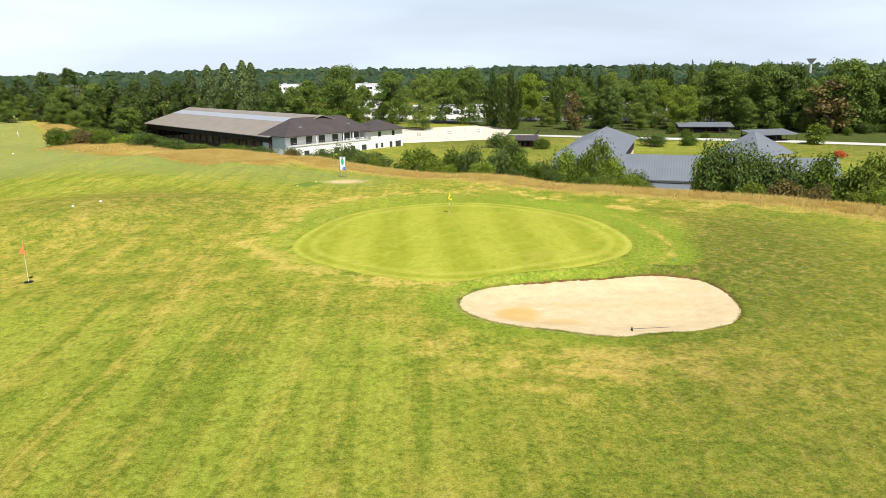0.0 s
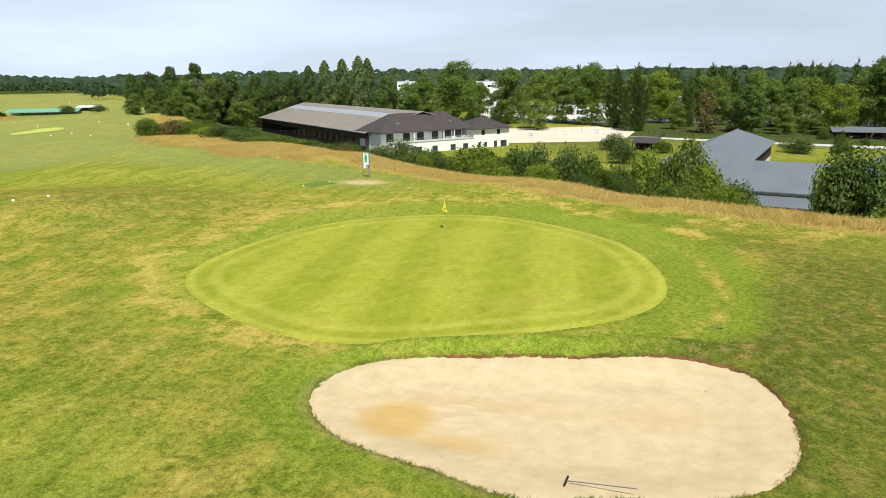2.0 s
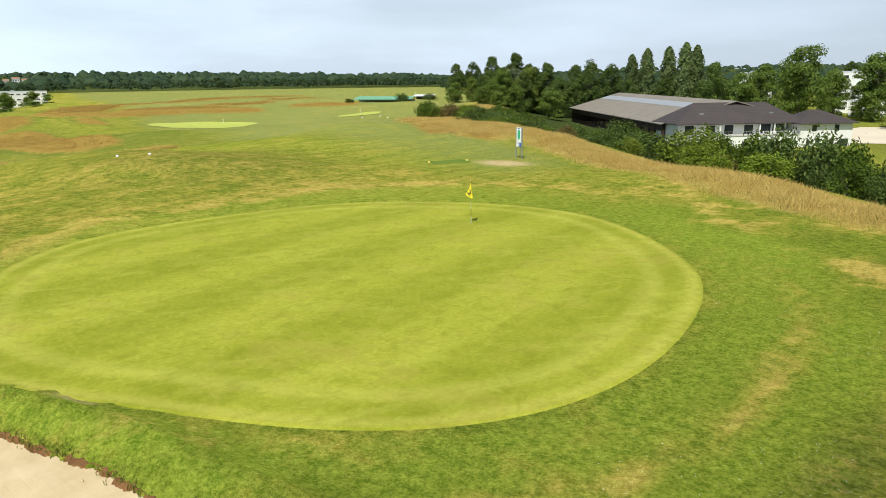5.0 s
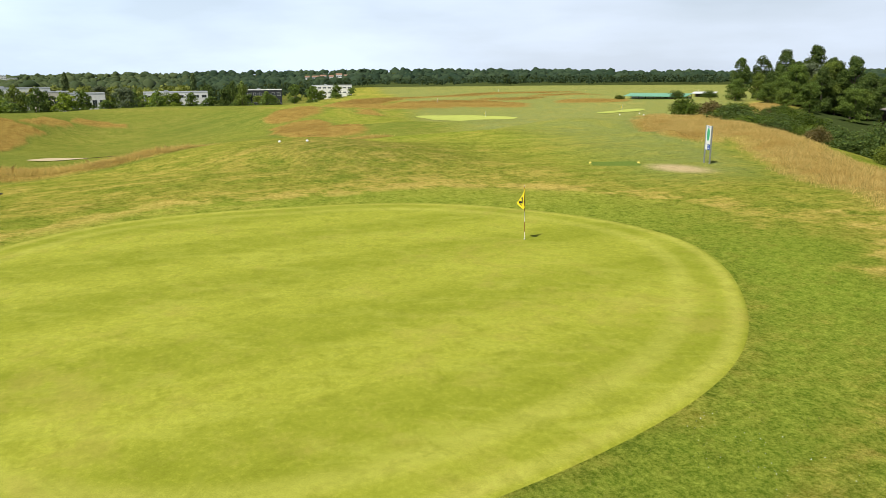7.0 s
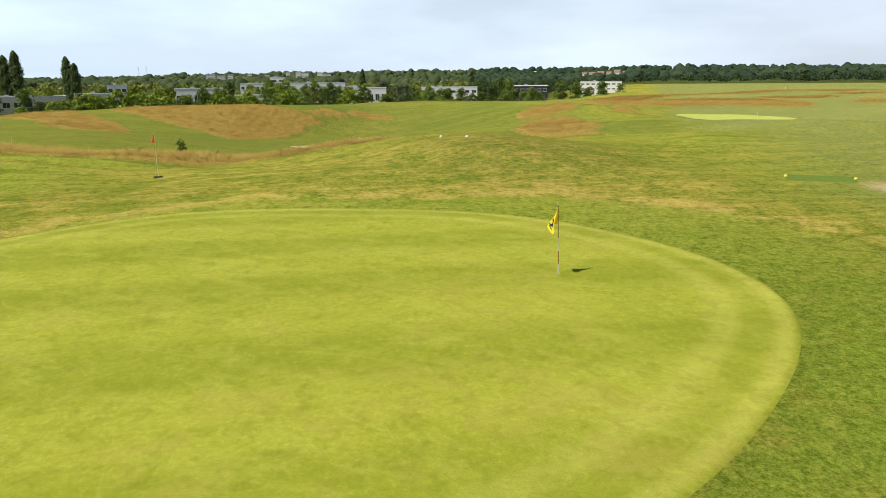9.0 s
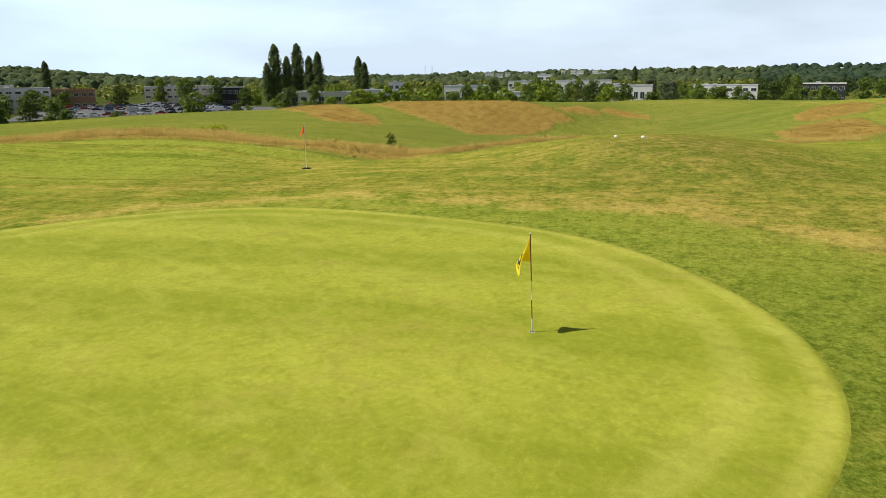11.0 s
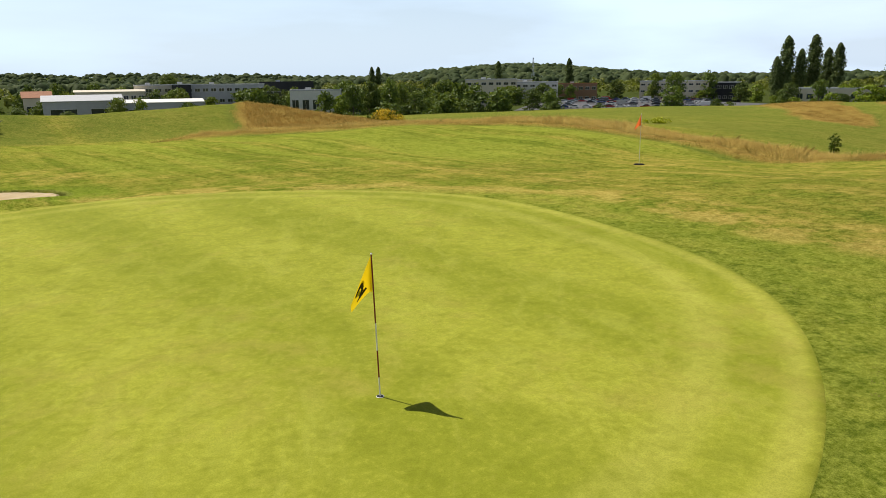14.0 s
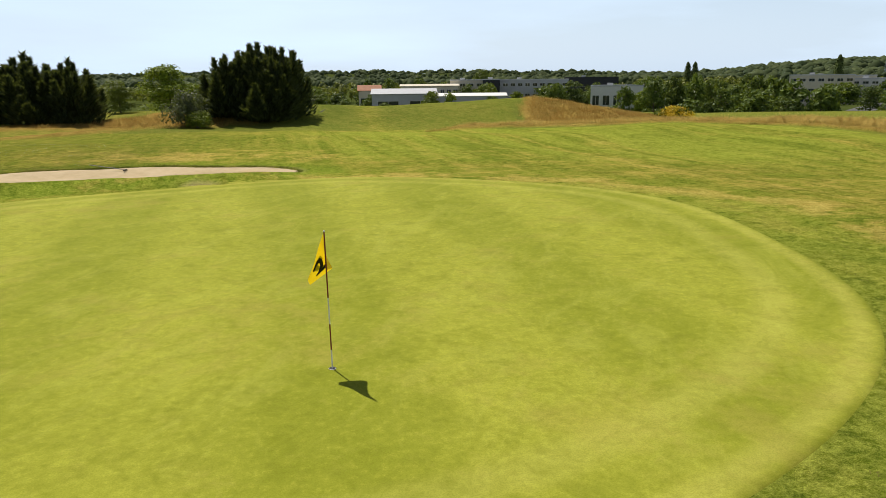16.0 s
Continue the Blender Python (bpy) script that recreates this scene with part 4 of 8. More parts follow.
    tagged(new("bunker_lip", grid_mesh("bunker_lip", co, F, EARTH)), "ragged reddish-brown earth lip of the bunker", "bunker lip", kind="structure")


build_ground()
build_green()
build_bunker()


# ---- plants ----
def mesh_of(name, co, faces, mat, smooth_faces=False):
    me = bpy.data.meshes.new(name)
    me.from_pydata(co.tolist() if hasattr(co, "tolist") else co, [], faces.tolist() if hasattr(faces, "tolist") else faces)
    if smooth_faces:
        me.polygons.foreach_set("use_smooth", np.ones(len(me.polygons), bool))
    me.materials.append(mat)
    me.update()
    return me


def under(name, me, parent, label=""):
    ob = new(name, me)
    ob.parent = parent
    if label:
        ob["label"] = label
    return ob


def leaves(rng, p, n, long, wide):
    """Lozenge leaves (or leaf clusters) at points p, facing roughly along n."""
    k = len(p)
    n = n + rng.normal(0, 0.55, (k, 3))
    n /= np.linalg.norm(n, axis=1)[:, None] + 1e-9
    a = np.cross(n, rng.normal(0, 1, (k, 3)))
    a /= np.linalg.norm(a, axis=1)[:, None] + 1e-9
    b = np.cross(n, a)
    l = (long * rng.uniform(0.6, 1.3, k))[:, None]
    w = (wide * rng.uniform(0.6, 1.3, k))[:, None]
    v = np.stack([p - a * l, p + b * w + n * 0.15 * l, p + a * l, p - b * w + n * 0.1 * l], 1).reshape(-1, 3)
    f = np.arange(4 * k).reshape(-1, 4)
    return v, f


def lobes_cloud(rng, lobes, count, fill=0.25):
    """Points over a set of rounded lobes (x, y, z, rx, rz), mostly at their skins, with outward directions."""
    lo = np.array(lobes)
    area = lo[:, 3] * lo[:, 4]
    i = rng.choice(len(lo), count, p=area / area.sum())
    d = rng.normal(0, 1, (count, 3))
    d /= np.linalg.norm(d, axis=1)[:, None]
    d[:, 2] = np.where(d[:, 2] < -0.45, -d[:, 2], d[:, 2])
    q = np.where(rng.random(count) < fill, rng.uniform(0.4, 0.9, count), rng.normal(1.0, 0.16, count))
    p = lo[i, :3] + d * np.stack([lo[i, 3], lo[i, 3], lo[i, 4]], 1) * q[:, None]
    return p, d + np.array([0, 0, 0.25])


def tube(co, fs, a, b, ra, rb, n=7):
    a, b = np.array(a, float), np.array(b, float)
    d = b - a
    d /= np.linalg.norm(d) + 1e-9
    u = np.cross(d, (0.3, 0.9, 0.2))
    u /= np.linalg.norm(u)
    v = np.cross(d, u)
    s = len(co)
    for c, r in ((a, ra), (b, rb)):
        for k in range(n):
            t = 2 * math.pi * k / n
            co.append(tuple(c + r * (math.cos(t) * u + math.sin(t) * v)))
    for k in range(n):
        fs.append((s + k, s + (k + 1) % n, s + n + (k + 1) % n, s + n + k))


def trunk_mesh(rng, h, r, limbs, spread, clear):
    co, fs = [], []
    bend = rng.normal(0, 0.02 * h, (5, 2))
    pts = [(bend[k][0] * k / 4, bend[k][1] * k / 4, h * 0.82 * k / 4) for k in range(5)]
    for k in range(4):
        tube(co, fs, pts[k], pts[k + 1], r * (1 - 0.22 * k) * (1.25 if k == 0 else 1), r * (1 - 0.22 * (k + 1)))
    for k in range(limbs):
        z = h * (clear + (0.75 - clear) * k / max(1, limbs))
        t = rng.uniform(0, 6.283)
        l = spread * rng.uniform(0.5, 0.9)
        a = (0, 0, z)
        m = (math.cos(t) * l * 0.5, math.sin(t) * l * 0.5, z + h * 0.07)
        e = (math.cos(t) * l, math.sin(t) * l, z + h * 0.17)
        tube(co, fs, a, m, r * 0.42, r * 0.26, 5)
        tube(co, fs, m, e, r * 0.26, r * 0.08, 5)
    return mesh_of("trunk", co, fs, BARK, True)


def crown_broad(rng, h, w, count, long, mat):
    lobes = []
    for k in range(48):
        t, u = rng.uniform(0, 6.283), rng.random()
        z = h * (0.06 + 0.85 * u)
        reach = w * 0.5 * math.sin(math.pi * (0.24 + 0.62 * u)) ** 0.7 * rng.uniform(0.2, 0.86)
        lobes.append((math.cos(t) * reach, math.sin(t) * reach, z, w * rng.uniform(0.09, 0.20), h * rng.uniform(0.05, 0.11)))
    lobes.append((0, 0, h * 0.88, w * 0.16, h * 0.11))
    p, d = lobes_cloud(rng, lobes, count)
    p[:, 2] = np.maximum(p[:, 2] * h / p[:, 2].max(), 0.1)
    v, f = leaves(rng, p, d, long, long * 0.62)
    return mesh_of("crown", v, f, mat)


def crown_poplar(rng, h, w, count, long, mat):
    """A narrow spindle of upright plumes."""
    u = rng.random(count) ** 0.9
    t = rng.uniform(0, 6.283, count)
    body = 1.52 * (u + 0.10) ** 0.42 * (1.004 - u) ** 0.55
    plume = 0.70 + 0.32 * np.sin(4 * t + 9 * u + rng.uniform(0, 6)) * np.cos(7 * t - 17 * u)
    r = w * 0.5 * body * plume * np.where(rng.random(count) < 0.25, rng.uniform(0.3, 0.9, count), rng.normal(1.0, 0.16, count))
    lean = rng.normal(0, 0.012 * h, 2)
    p = np.stack([np.cos(t) * r + lean[0] * u, np.sin(t) * r + lean[1] * u, h * (0.04 + 0.96 * u)], 1)
    d = np.stack([np.cos(t), np.sin(t), np.full(count, 0.35)], 1)
    v, f = leaves(rng, p, d, long, long * 0.6)
    return mesh_of("crown", v, f, mat)


def crown_ovate(rng, h, w, count, long, mat):
    """A dense egg-shaped crown that ends in a point, lumpy with short boughs."""
    boughs = []
    for k in range(60):
        u = rng.random() ** 0.85
        t = rng.uniform(0, 6.283)
        reach = w * 0.5 * math.sin(math.pi * (0.16 + 0.80 * u)) ** 0.8 * (1 - 0.16 * u) * rng.uniform(0.40, 0.95)
        boughs.append((math.cos(t) * reach, math.sin(t) * reach, h * (0.05 + 0.88 * u), w * rng.uniform(0.10, 0.17) * (1.15 - 0.55 * u), h * rng.uniform(0.045, 0.085)))
    boughs.append((0, 0, h * 0.88, w * 0.15, h * 0.10))
    p, d = lobes_cloud(rng, boughs, count)
    p[:, 2] = np.maximum(p[:, 2] * h / p[:, 2].max(), 0.1)
    v, f = leaves(rng, p, d, long, long * 0.6)
    return mesh_of("crown", v, f, mat)


def crown_conifer(rng, h, w, count, long, mat, leaders=30):
    """Upswept sprays in many pointed leaders, as on an old cypress."""
    P, N = [], []
    for k in range(leaders):
        q = 0.0 if k == 0 else rng.uniform(0.15, 1.0)
        a = rng.uniform(0, 6.283)
        tip = np.array([math.cos(a) * w * 0.5 * q, math.sin(a) * w * 0.5 * q, h * (1 - 0.42 * q * q) * rng.uniform(0.74, 1.0)])
        if k == 0:
            tip[2] = h
        foot = np.array([tip[0] * 0.45, tip[1] * 0.45, h * 0.02])
        n = count // leaders
        s = rng.random(n) ** 0.8
        t = rng.uniform(0, 6.283, n)
        rho = w * 0.25 * (1 - s) ** 1.15 * rng.uniform(0.2, 1.45, n) * (1 + 0.3 * np.sin(3 * t + 14 * s)) + 0.04
        out = np.stack([np.cos(t), np.sin(t), np.zeros(n)], 1)
        bow = (s * (1 - s))[:, None] * np.array([tip[0], tip[1], 0]) * 0.5
        P.append(foot + (tip - foot) * s[:, None] + bow + out * rho[:, None])
        N.append(out * 0.6 + np.array([math.cos(a), math.sin(a), 0]) * 0.5 * q + np.array([0, 0, 0.5]))
    p, out = np.concatenate(P), np.concatenate(N)
    p[:, 2] = np.maximum(p[:, 2], 0.05)
    k = len(p)
    axis = out * np.array([0.9, 0.9, 1.7]) + rng.normal(0, 0.2, (k, 3))
    axis /= np.linalg.norm(axis, axis=1)[:, None]
    side = np.cross(axis, out + rng.normal(0, 0.5, (k, 3)))
    side /= np.linalg.norm(side, axis=1)[:, None] + 1e-9
    l = (long * rng.uniform(0.6, 1.4, k))[:, None]
    v = np.stack([p - axis * l * 0.5, p + side * l * 0.20, p + axis * l, p - side * l * 0.20], 1).reshape(-1, 3)
    return mesh_of("crown", v, np.arange(4 * k).reshape(-1, 4), mat)


def crown_bush(rng, h, w, count, long, mat):
    lobes = []
    for k in range(13):
        t, u = rng.uniform(0, 6.283), rng.random()
        reach = w * 0.5 * rng.uniform(0.1, 0.78)
        top = h * (0.95 - 0.45 * (reach / (w * 0.5)) ** 1.5) * rng.uniform(0.72, 1.02)
        rz = top * rng.uniform(0.26, 0.4)
        lobes.append((math.cos(t) * reach, math.sin(t) * reach, top - rz, w * rng.uniform(0.13, 0.22), rz))
        lobes.append((math.cos(t) * reach * 1.1, math.sin(t) * reach * 1.1, h * 0.22, w * 0.16, h * 0.24))
    p, d = lobes_cloud(rng, lobes, count, 0.15)
    # upright shoots break the outline
    s = rng.choice(len(p), count // 12)
    up = p[s] + np.array([0, 0, 1.0]) * (rng.random((len(s), 1)) * h * 0.14)
    p, d = np.concatenate([p, up]), np.concatenate([d, d[s]])
    p[:, 2] = np.maximum(p[:, 2], 0.05) * h / p[:, 2].max()
    v, f = leaves(rng, p, d, long, long * 0.6)
    return mesh_of("foliage", v, f, mat)


PROTO = {}
KINDS = {
    "T": (crown_broad, LEAF_TREE, 9.0, 8.5, 1400, 0.42, 0.2, "green street tree with a rounded crown"),
    "V": (crown_broad, LEAF_LIGHT, 9.0, 8.5, 1400, 0.42, 0.2, "yellow-green street tree with a rounded crown"),
    "K": (crown_broad, LEAF_DARK, 9.0, 8.5, 1400, 0.42, 0.2, "dark green street tree with a dense crown"),  # kind: maker, leaf material, height, width, leaf count, leaf length, trunk radius, label
    "B": (crown_broad, LEAF_TREE, 20.0, 15.0, 9500, 0.34, 0.34, "tall broad-leaved tree in full green leaf"),
    "L": (crown_broad, LEAF_LIGHT, 20.0, 15.0, 8500, 0.34, 0.32, "broad-leaved tree with bright yellow-green leaves"),
    "R": (crown_broad, LEAF_RUST, 20.0, 14.0, 2000, 0.62, 0.32, "tree with dull reddish-brown foliage"),
    "U": (crown_broad, LEAF_PURPLE, 20.0, 13.0, 1800, 0.62, 0.3, "tree with dark purple leaves"),
    "S": (crown_broad, LEAF_SILVER, 20.0, 17.0, 3000, 0.62, 0.32, "spreading tree with silvery grey-green leaves"),
    "D": (crown_ovate, LEAF_DARK, 20.0, 12.0, 7800, 0.32, 0.34, "dense dark green tree in a windbreak row"),
    "P": (crown_poplar, LEAF_POPLAR, 30.0, 9.5, 5000, 0.56, 0.40, "slender upright poplar with dark green leaves"),
    "C": (crown_conifer, LEAF_DARK, 24.0, 9.0, 2900, 1.05, 0.34, "tall dark green conifer behind the arena"),
    "Y": (crown_conifer, LEAF_CYPRESS, 14.0, 11.0, 16000, 0.74, 0.30, "nearly black old cypress with feathery upswept sprays"),
    "b": (crown_bush, LEAF_BUSH, 5.0, 6.0, 3200, 0.17, 0.07, "dense green deciduous shrub of a hedge"),
    "l": (crown_bush, LEAF_LIGHT, 5.0, 6.0, 3000, 0.17, 0.07, "bright yellow-green shrub in full leaf"),
    "d": (crown_bush, LEAF_DARK, 5.0, 6.0, 3000, 0.17, 0.07, "dark green rounded shrub on the slope"),
    "r": (crown_bush, LEAF_RUST, 5.0, 6.0, 2600, 0.20, 0.07, "half-withered brownish shrub beside the tall grass"),
    "w": (crown_bush, LEAF_SILVER, 5.0, 7.0, 2600, 0.20, 0.07, "grey-green willow shrub on the bank"),
}


def prototype(kind, variant):
    maker, mat, h, w, count, long, rad, label = KINDS[kind]
    seed = 17 * sum(map(ord, kind)) + variant
    rng = np.random.default_rng(seed)
    shrub = kind in "bldrw"
    root = new("shrub" if shrub else "tree")
    tagged(root, label, "shrub" if shrub else "tree")
    under("foliage" if shrub else "crown", maker(rng, h, w, count, long, mat), root)
    if shrub:
        co, fs = [], []
        for k in range(6):
            t = rng.uniform(0, 6.283)
            tube(co, fs, (0, 0, -0.3), (math.cos(t) * w * 0.2, math.sin(t) * w * 0.2, h * 0.6), rad, rad * 0.35, 5)
        under("stem", mesh_of("stem", co, fs, BARK, True), root)
    else:
        under("trunk", trunk_mesh(rng, h, rad, 5 if kind in "CPY" else 8, w * (0.25 if kind in "CPY" else 0.42), 0.2), root)
    return root


def plant(kind, x, y, h, w=0.0, group="", turn=None, sink=0.1, variants=3):
    """A tree or shrub of that kind, height and width (0: in proportion) at a place."""
    v = int(abs(x * 7.3 + y * 3.1)) % variants
    m = KINDS[kind]
    sz = h / m[2]
    sx = w / m[3] if w else sz
    turn = turn if turn is not None else (x * 37.7 + y * 91.3) % 360
    mat = Matrix.LocRotScale((x, y, gz(x, y) - sink), Euler((0, 0, radians(turn))), (sx, sx, sz))
    if (kind, v) not in PROTO:
        PROTO[kind, v] = ob = prototype(kind, v)
    else:
        ob = copy_thing(PROTO[kind, v], Matrix())
    ob.matrix_basis = mat
    if group:
        ob["group"] = group
    return ob


# tall trees round the riding centre and beyond it
NE = [(-194, 226, 25, "D"), (-194, 238, 26, "D"), (-183, 238, 28, "D"), (-178, 250, 30, "D"), (-174, 254, 25, "D"), (-160, 239, 23, "D"), (-154, 240, 25, "D"),
      (-158, 270, 24, "D"), (-142, 255, 26, "D"), (-133, 258, 24, "D"), (-137, 285, 28, "P"), (-123, 271, 30, "P"), (-120, 286, 31, "P"), (-108, 276, 32, "P"),
      (-106, 283, 31, "P"), (-87, 254, 24, "D"), (-86, 284, 20, "B"), (-82, 299, 23, "B"), (-63, 282, 30, "B"), (-54, 297, 20, "B"), (-39, 295, 27, "B")]
NE2 = [(-21, 260, 25, "B"), (-14, 302, 27, "B"), (0, 292, 29, "B"), (11, 275, 26, "C"), (19, 258, 27, "C"), (32, 308, 25, "L"), (42, 283, 22, "C"), (56, 296, 17, "B"),
       (70, 304, 18, "B"), (85, 290, 21, "B"), (104, 298, 16, "L"), (110, 264, 29, "B"), (132, 282, 24, "B"), (134, 258, 26, "B"), (161, 279, 17, "R"), (166, 272, 22, "B"),
       (151, 227, 29, "B"), (160, 226, 26, "B"), (170, 226, 28, "B"), (203, 258, 24, "B")]
NW = [(-176, 222, 17, "D"), (-190, 232, 17, "B"), (-168, 226, 20, "B"), (-172, 240, 21, "S"), (-186, 240, 18, "S"),
      (-162, 236, 21, "B"), (-158, 228, 19, "D"), (-196, 250, 15, "B"), (-188, 262, 18, "D")]
WEST = [(-457, -56, 11, "B"), (-488, -20, 6, "B"), (-468, -11, 10, "S"), (-490, 9, 7, "B"), (-482, 30, 7, "L"), (-491, 55, 10, "D"), (-460, 67, 12, "D"), (-412, 78, 6, "B"),
        (-469, 109, 9, "B"), (-470, 138, 5, "B"), (-487, -48, 6, "B"), (-450, 75, 5, "B"), (-826, -40, 21, "P"), (-821, 86, 20, "P")]
SWEST = [(-274, -253, 9, "D"), (-245, -193, 12, "B"), (-313, -227, 13, "B"), (-323, -215, 7, "D"), (-312, -182, 7, "D"), (-300, -162, 8, "B"), (-299, -249, 12, "L"),
         (-380, -188, 8, "L"), (-312, -143, 6, "U"), (-375, -158, 8, "B"), (-347, -133, 8, "L"), (-330, -110, 8, "L"), (-347, -99, 8, "B"), (-392, -96, 10, "D"),
         (-405, -78, 7, "B"), (-334, -51, 6, "B"), (-387, -40, 9, "D"), (-338, -19, 8, "B"), (-399, 0, 9, "S"), (-364, 14, 7, "B"), (-410, 55, 8, "D"), (-418, 65, 11, "B"), (-368, 94, 8, "B"), (-407, 120, 8, "B")]
POPLARS = [(-487, -300, 25, "P"), (-495, -297, 39, "P"), (-504, -292, 30, "P"), (-514, -288, 40, "P"), (-506, -273, 30, "P"), (-506, -266, 33, "P"), (-542, -247, 30, "P"),
           (-529, -236, 25, "P"), (-546, -703, 32, "P"), (-611, -647, 34, "P"), (-423, -784, 27, "P"), (-416, -788, 27, "P")]
SOUTH = [(-110, -277, 8, "B"), (-126, -264, 10, "B"), (-111, -225, 9, "B"), (-119, -228, 10, "D"), (-128, -229, 11, "B"), (-137, -235, 9, "B"), (-148, -223, 10, "B"), (-153, -216, 6, "B"),
         (-166, -212, 7, "L"), (-193, -223, 6, "D"), (-175, -192, 6, "B"), (-104, -234, 7, "B"), (-149, -235, 7, "B"), (-139, -369, 7, "B"), (-149, -372, 8, "B"), (-250, -396, 11, "D"),
         (-236, -350, 10, "B"), (-187, -382, 10, "B"), (-71, -365, 9, "B"), (-88, -402, 15, "B"), (-26, -471, 10, "B"), (-60, -469, 10, "B"), (-41, -471, 10, "B"), (4, -250, 7, "B"), (-80, -237, 8, "B")]
GROUPS = (("trees round the riding centre", NE, 3, -12), ("trees behind the riding arena", NE2, 3, -12), ("windbreak along the course", NW, 3, -10), ("trees west of the course", WEST, 3, -7),
          ("trees round the car park", SWEST, 3, -6), ("tall poplars in the town", POPLARS, 2, -8), ("trees along the southern road", SOUTH, 3, -6))
for label_, rows_, n_, ref_ in GROUPS:
    for x_, y_, h_, k_ in rows_:
        h_ += ref_ - gz(x_, y_)
        if ref_ > -9 and h_ < 18:
            k_ = {"B": "T", "L": "V", "D": "K"}.get(k_, k_)
        plant(k_, x_, y_, h_, group=label_, variants=n_, w=min(h_, 9) * 1.05 if k_ in "TVK" else h_ * 0.68 if k_ in "BL" else 0.0)

# old cypresses and lighter trees south of the bunker
for x_, y_, h_, w_ in ((16, -112, 12.8, 8), (11, -114, 14.8, 9.5), (7, -112.5, 14.0, 8), (10, -109.5, 10.5, 8), (47, -114, 13.4, 10), (39.5, -111, 12.4, 7.5), (54, -114, 13.2, 10), (62, -114, 12.5, 10), (43, -110, 10, 8)):
    plant("Y", x_, y_, h_ - 4.6 - gz(x_, y_), w_ * 1.25, "old cypresses beside the course")
plant("L", 37, -171, 13.5, 15, "")
plant("w", 21.5, -106, 6.0, 7.5)
plant("l", 19.5, -103, 3.0, 5)
for x_, y_, h_ in ((2, -160, 6), (8, -166, 5), (-4, -168, 5), (57, -202, 9), (30, -180, 7), (-14, -170, 4)):
    plant("B", x_, y_, h_, h_ * 1.1)


# the large shrubs and young trees of the hedge: place, height, width
HEDGE_WEST = [(-111, 134, 3.3, 10), (-101, 122, 3.7, 10), (-91, 110, 3.7, 9.5), (-81, 99, 3.3, 9), (-71, 88, 3.5, 8.5), (-61, 79, 2.9, 8), (-52, 70.5, 2.6, 7), (-43, 63, 2.2, 6.5), (-36, 57, 1.7, 5), (-57, 92, 3.2, 8), (-47, 84, 2.7, 7), (-38, 76, 2.9, 7), (-68, 106, 3.6, 9), (-80, 121, 3.9, 10), (-94, 137, 5, 11),
              (-120, 162, 3.2, 11), (-112, 150, 2.7, 9), (-102.9, 138.3, 2.4, 8), (-92, 124, 3.5, 9), (-81.3, 109.4, 4, 9), (-70.9, 98.7, 3.7, 10.5), (-65, 92, 2.6, 7), (-59, 86.4, 1.6, 6.6), (-51.6, 79.6, 1.2, 5),
              (-44.7, 73.8, 1.9, 7), (-36.2, 66.5, 2.4, 4.4), (-31.4, 62.4, 3, 5), (-24.4, 57.1, 3.4, 6.3), (-19.5, 53.2, 4.9, 5.6), (-14.8, 49.4, 3.4, 7.8), (-6.7, 43.3, 5.2, 6.4), (-3.1, 40.5, 3, 4)]
HEDGE_EAST = [(-5.4, 47.3, 6, 5), (-1.3, 44.2, 6.5, 5.4), (2.1, 41.7, 6.9, 5.2), (6, 39.6, 7.1, 5.8), (9.4, 37.5, 6.4, 4.8), (12.7, 35.7, 5.4, 4.4), (15.4, 33.7, 7.4, 5.6), (17.6, 32, 6.6, 4.6), (19.5, 30.5, 9.3, 5.2),
              (21.6, 29.2, 6.6, 5.2), (24.1, 27.7, 4.6, 4.8), (25.7, 26.8, 2.7, 3), (32.1, 23.9, 8.5, 5), (33.3, 23.1, 9.8, 6.4), (36, 22, 9.8, 6.8), (38.4, 20.6, 8.2, 6), (41, 19.2, 8.2, 6.7), (44, 17.2, 8.4, 6.9),
              (48, 14.5, 8.7, 7.5), (53, 11, 8.2, 7.5), (58.5, 8, 9, 8), (65, 4, 8.6, 8), (72, 0, 8.6, 8), (80, -5, 9.2, 8.6)]


def hedge():
    """Shrubs on the slope below the plateau's edge: the large ones, then a low fringe in front of them."""
    rng = np.random.default_rng(5)
    for rows in (HEDGE_WEST, HEDGE_EAST):
        for x, y, h, w in rows:
            kind = str(rng.choice(["b", "d", "b", "d", "b", "l", "d"]))
            plant(kind, x, y, h, w, "shrubs of the hedge on the slope")
            if rows is HEDGE_EAST and h > 5:
                plant("b", x + rng.uniform(1, 3), y + rng.uniform(2.5, 4.5), h * 0.85, w * 1.1, "shrubs of the hedge on the slope")
    for (ax, ay), (bx, by) in zip(SCARP[1:12], SCARP[2:12]):
        n = math.hypot(bx - ax, by - ay)
        ux, uy = (bx - ax) / n, (by - ay) / n
        k = 0.0
        while k < n:
            x0, y0 = ax + ux * k, ay + uy * k
            off = 13.5 + rng.uniform(-1.5, 1.5) + (0 if x0 > -15 else -1.0)
            x, y = x0 + uy * off, y0 - ux * off
            h = rng.uniform(1.5, 2.6) + (0.7 if x0 > -12 else 0.0)
            kind = str(rng.choice(["b", "d", "l", "b", "d", "b", "r", "d"]))
            if not 24.5 < x < 32.5 and rng.random() < (0.9 if x0 > -30 else 0.6):
                plant(kind, float(x), float(y), float(h), float(h * rng.uniform(1.3, 1.8)), "low shrubs along the tall grass")
            k += rng.uniform(2.6, 4.4)


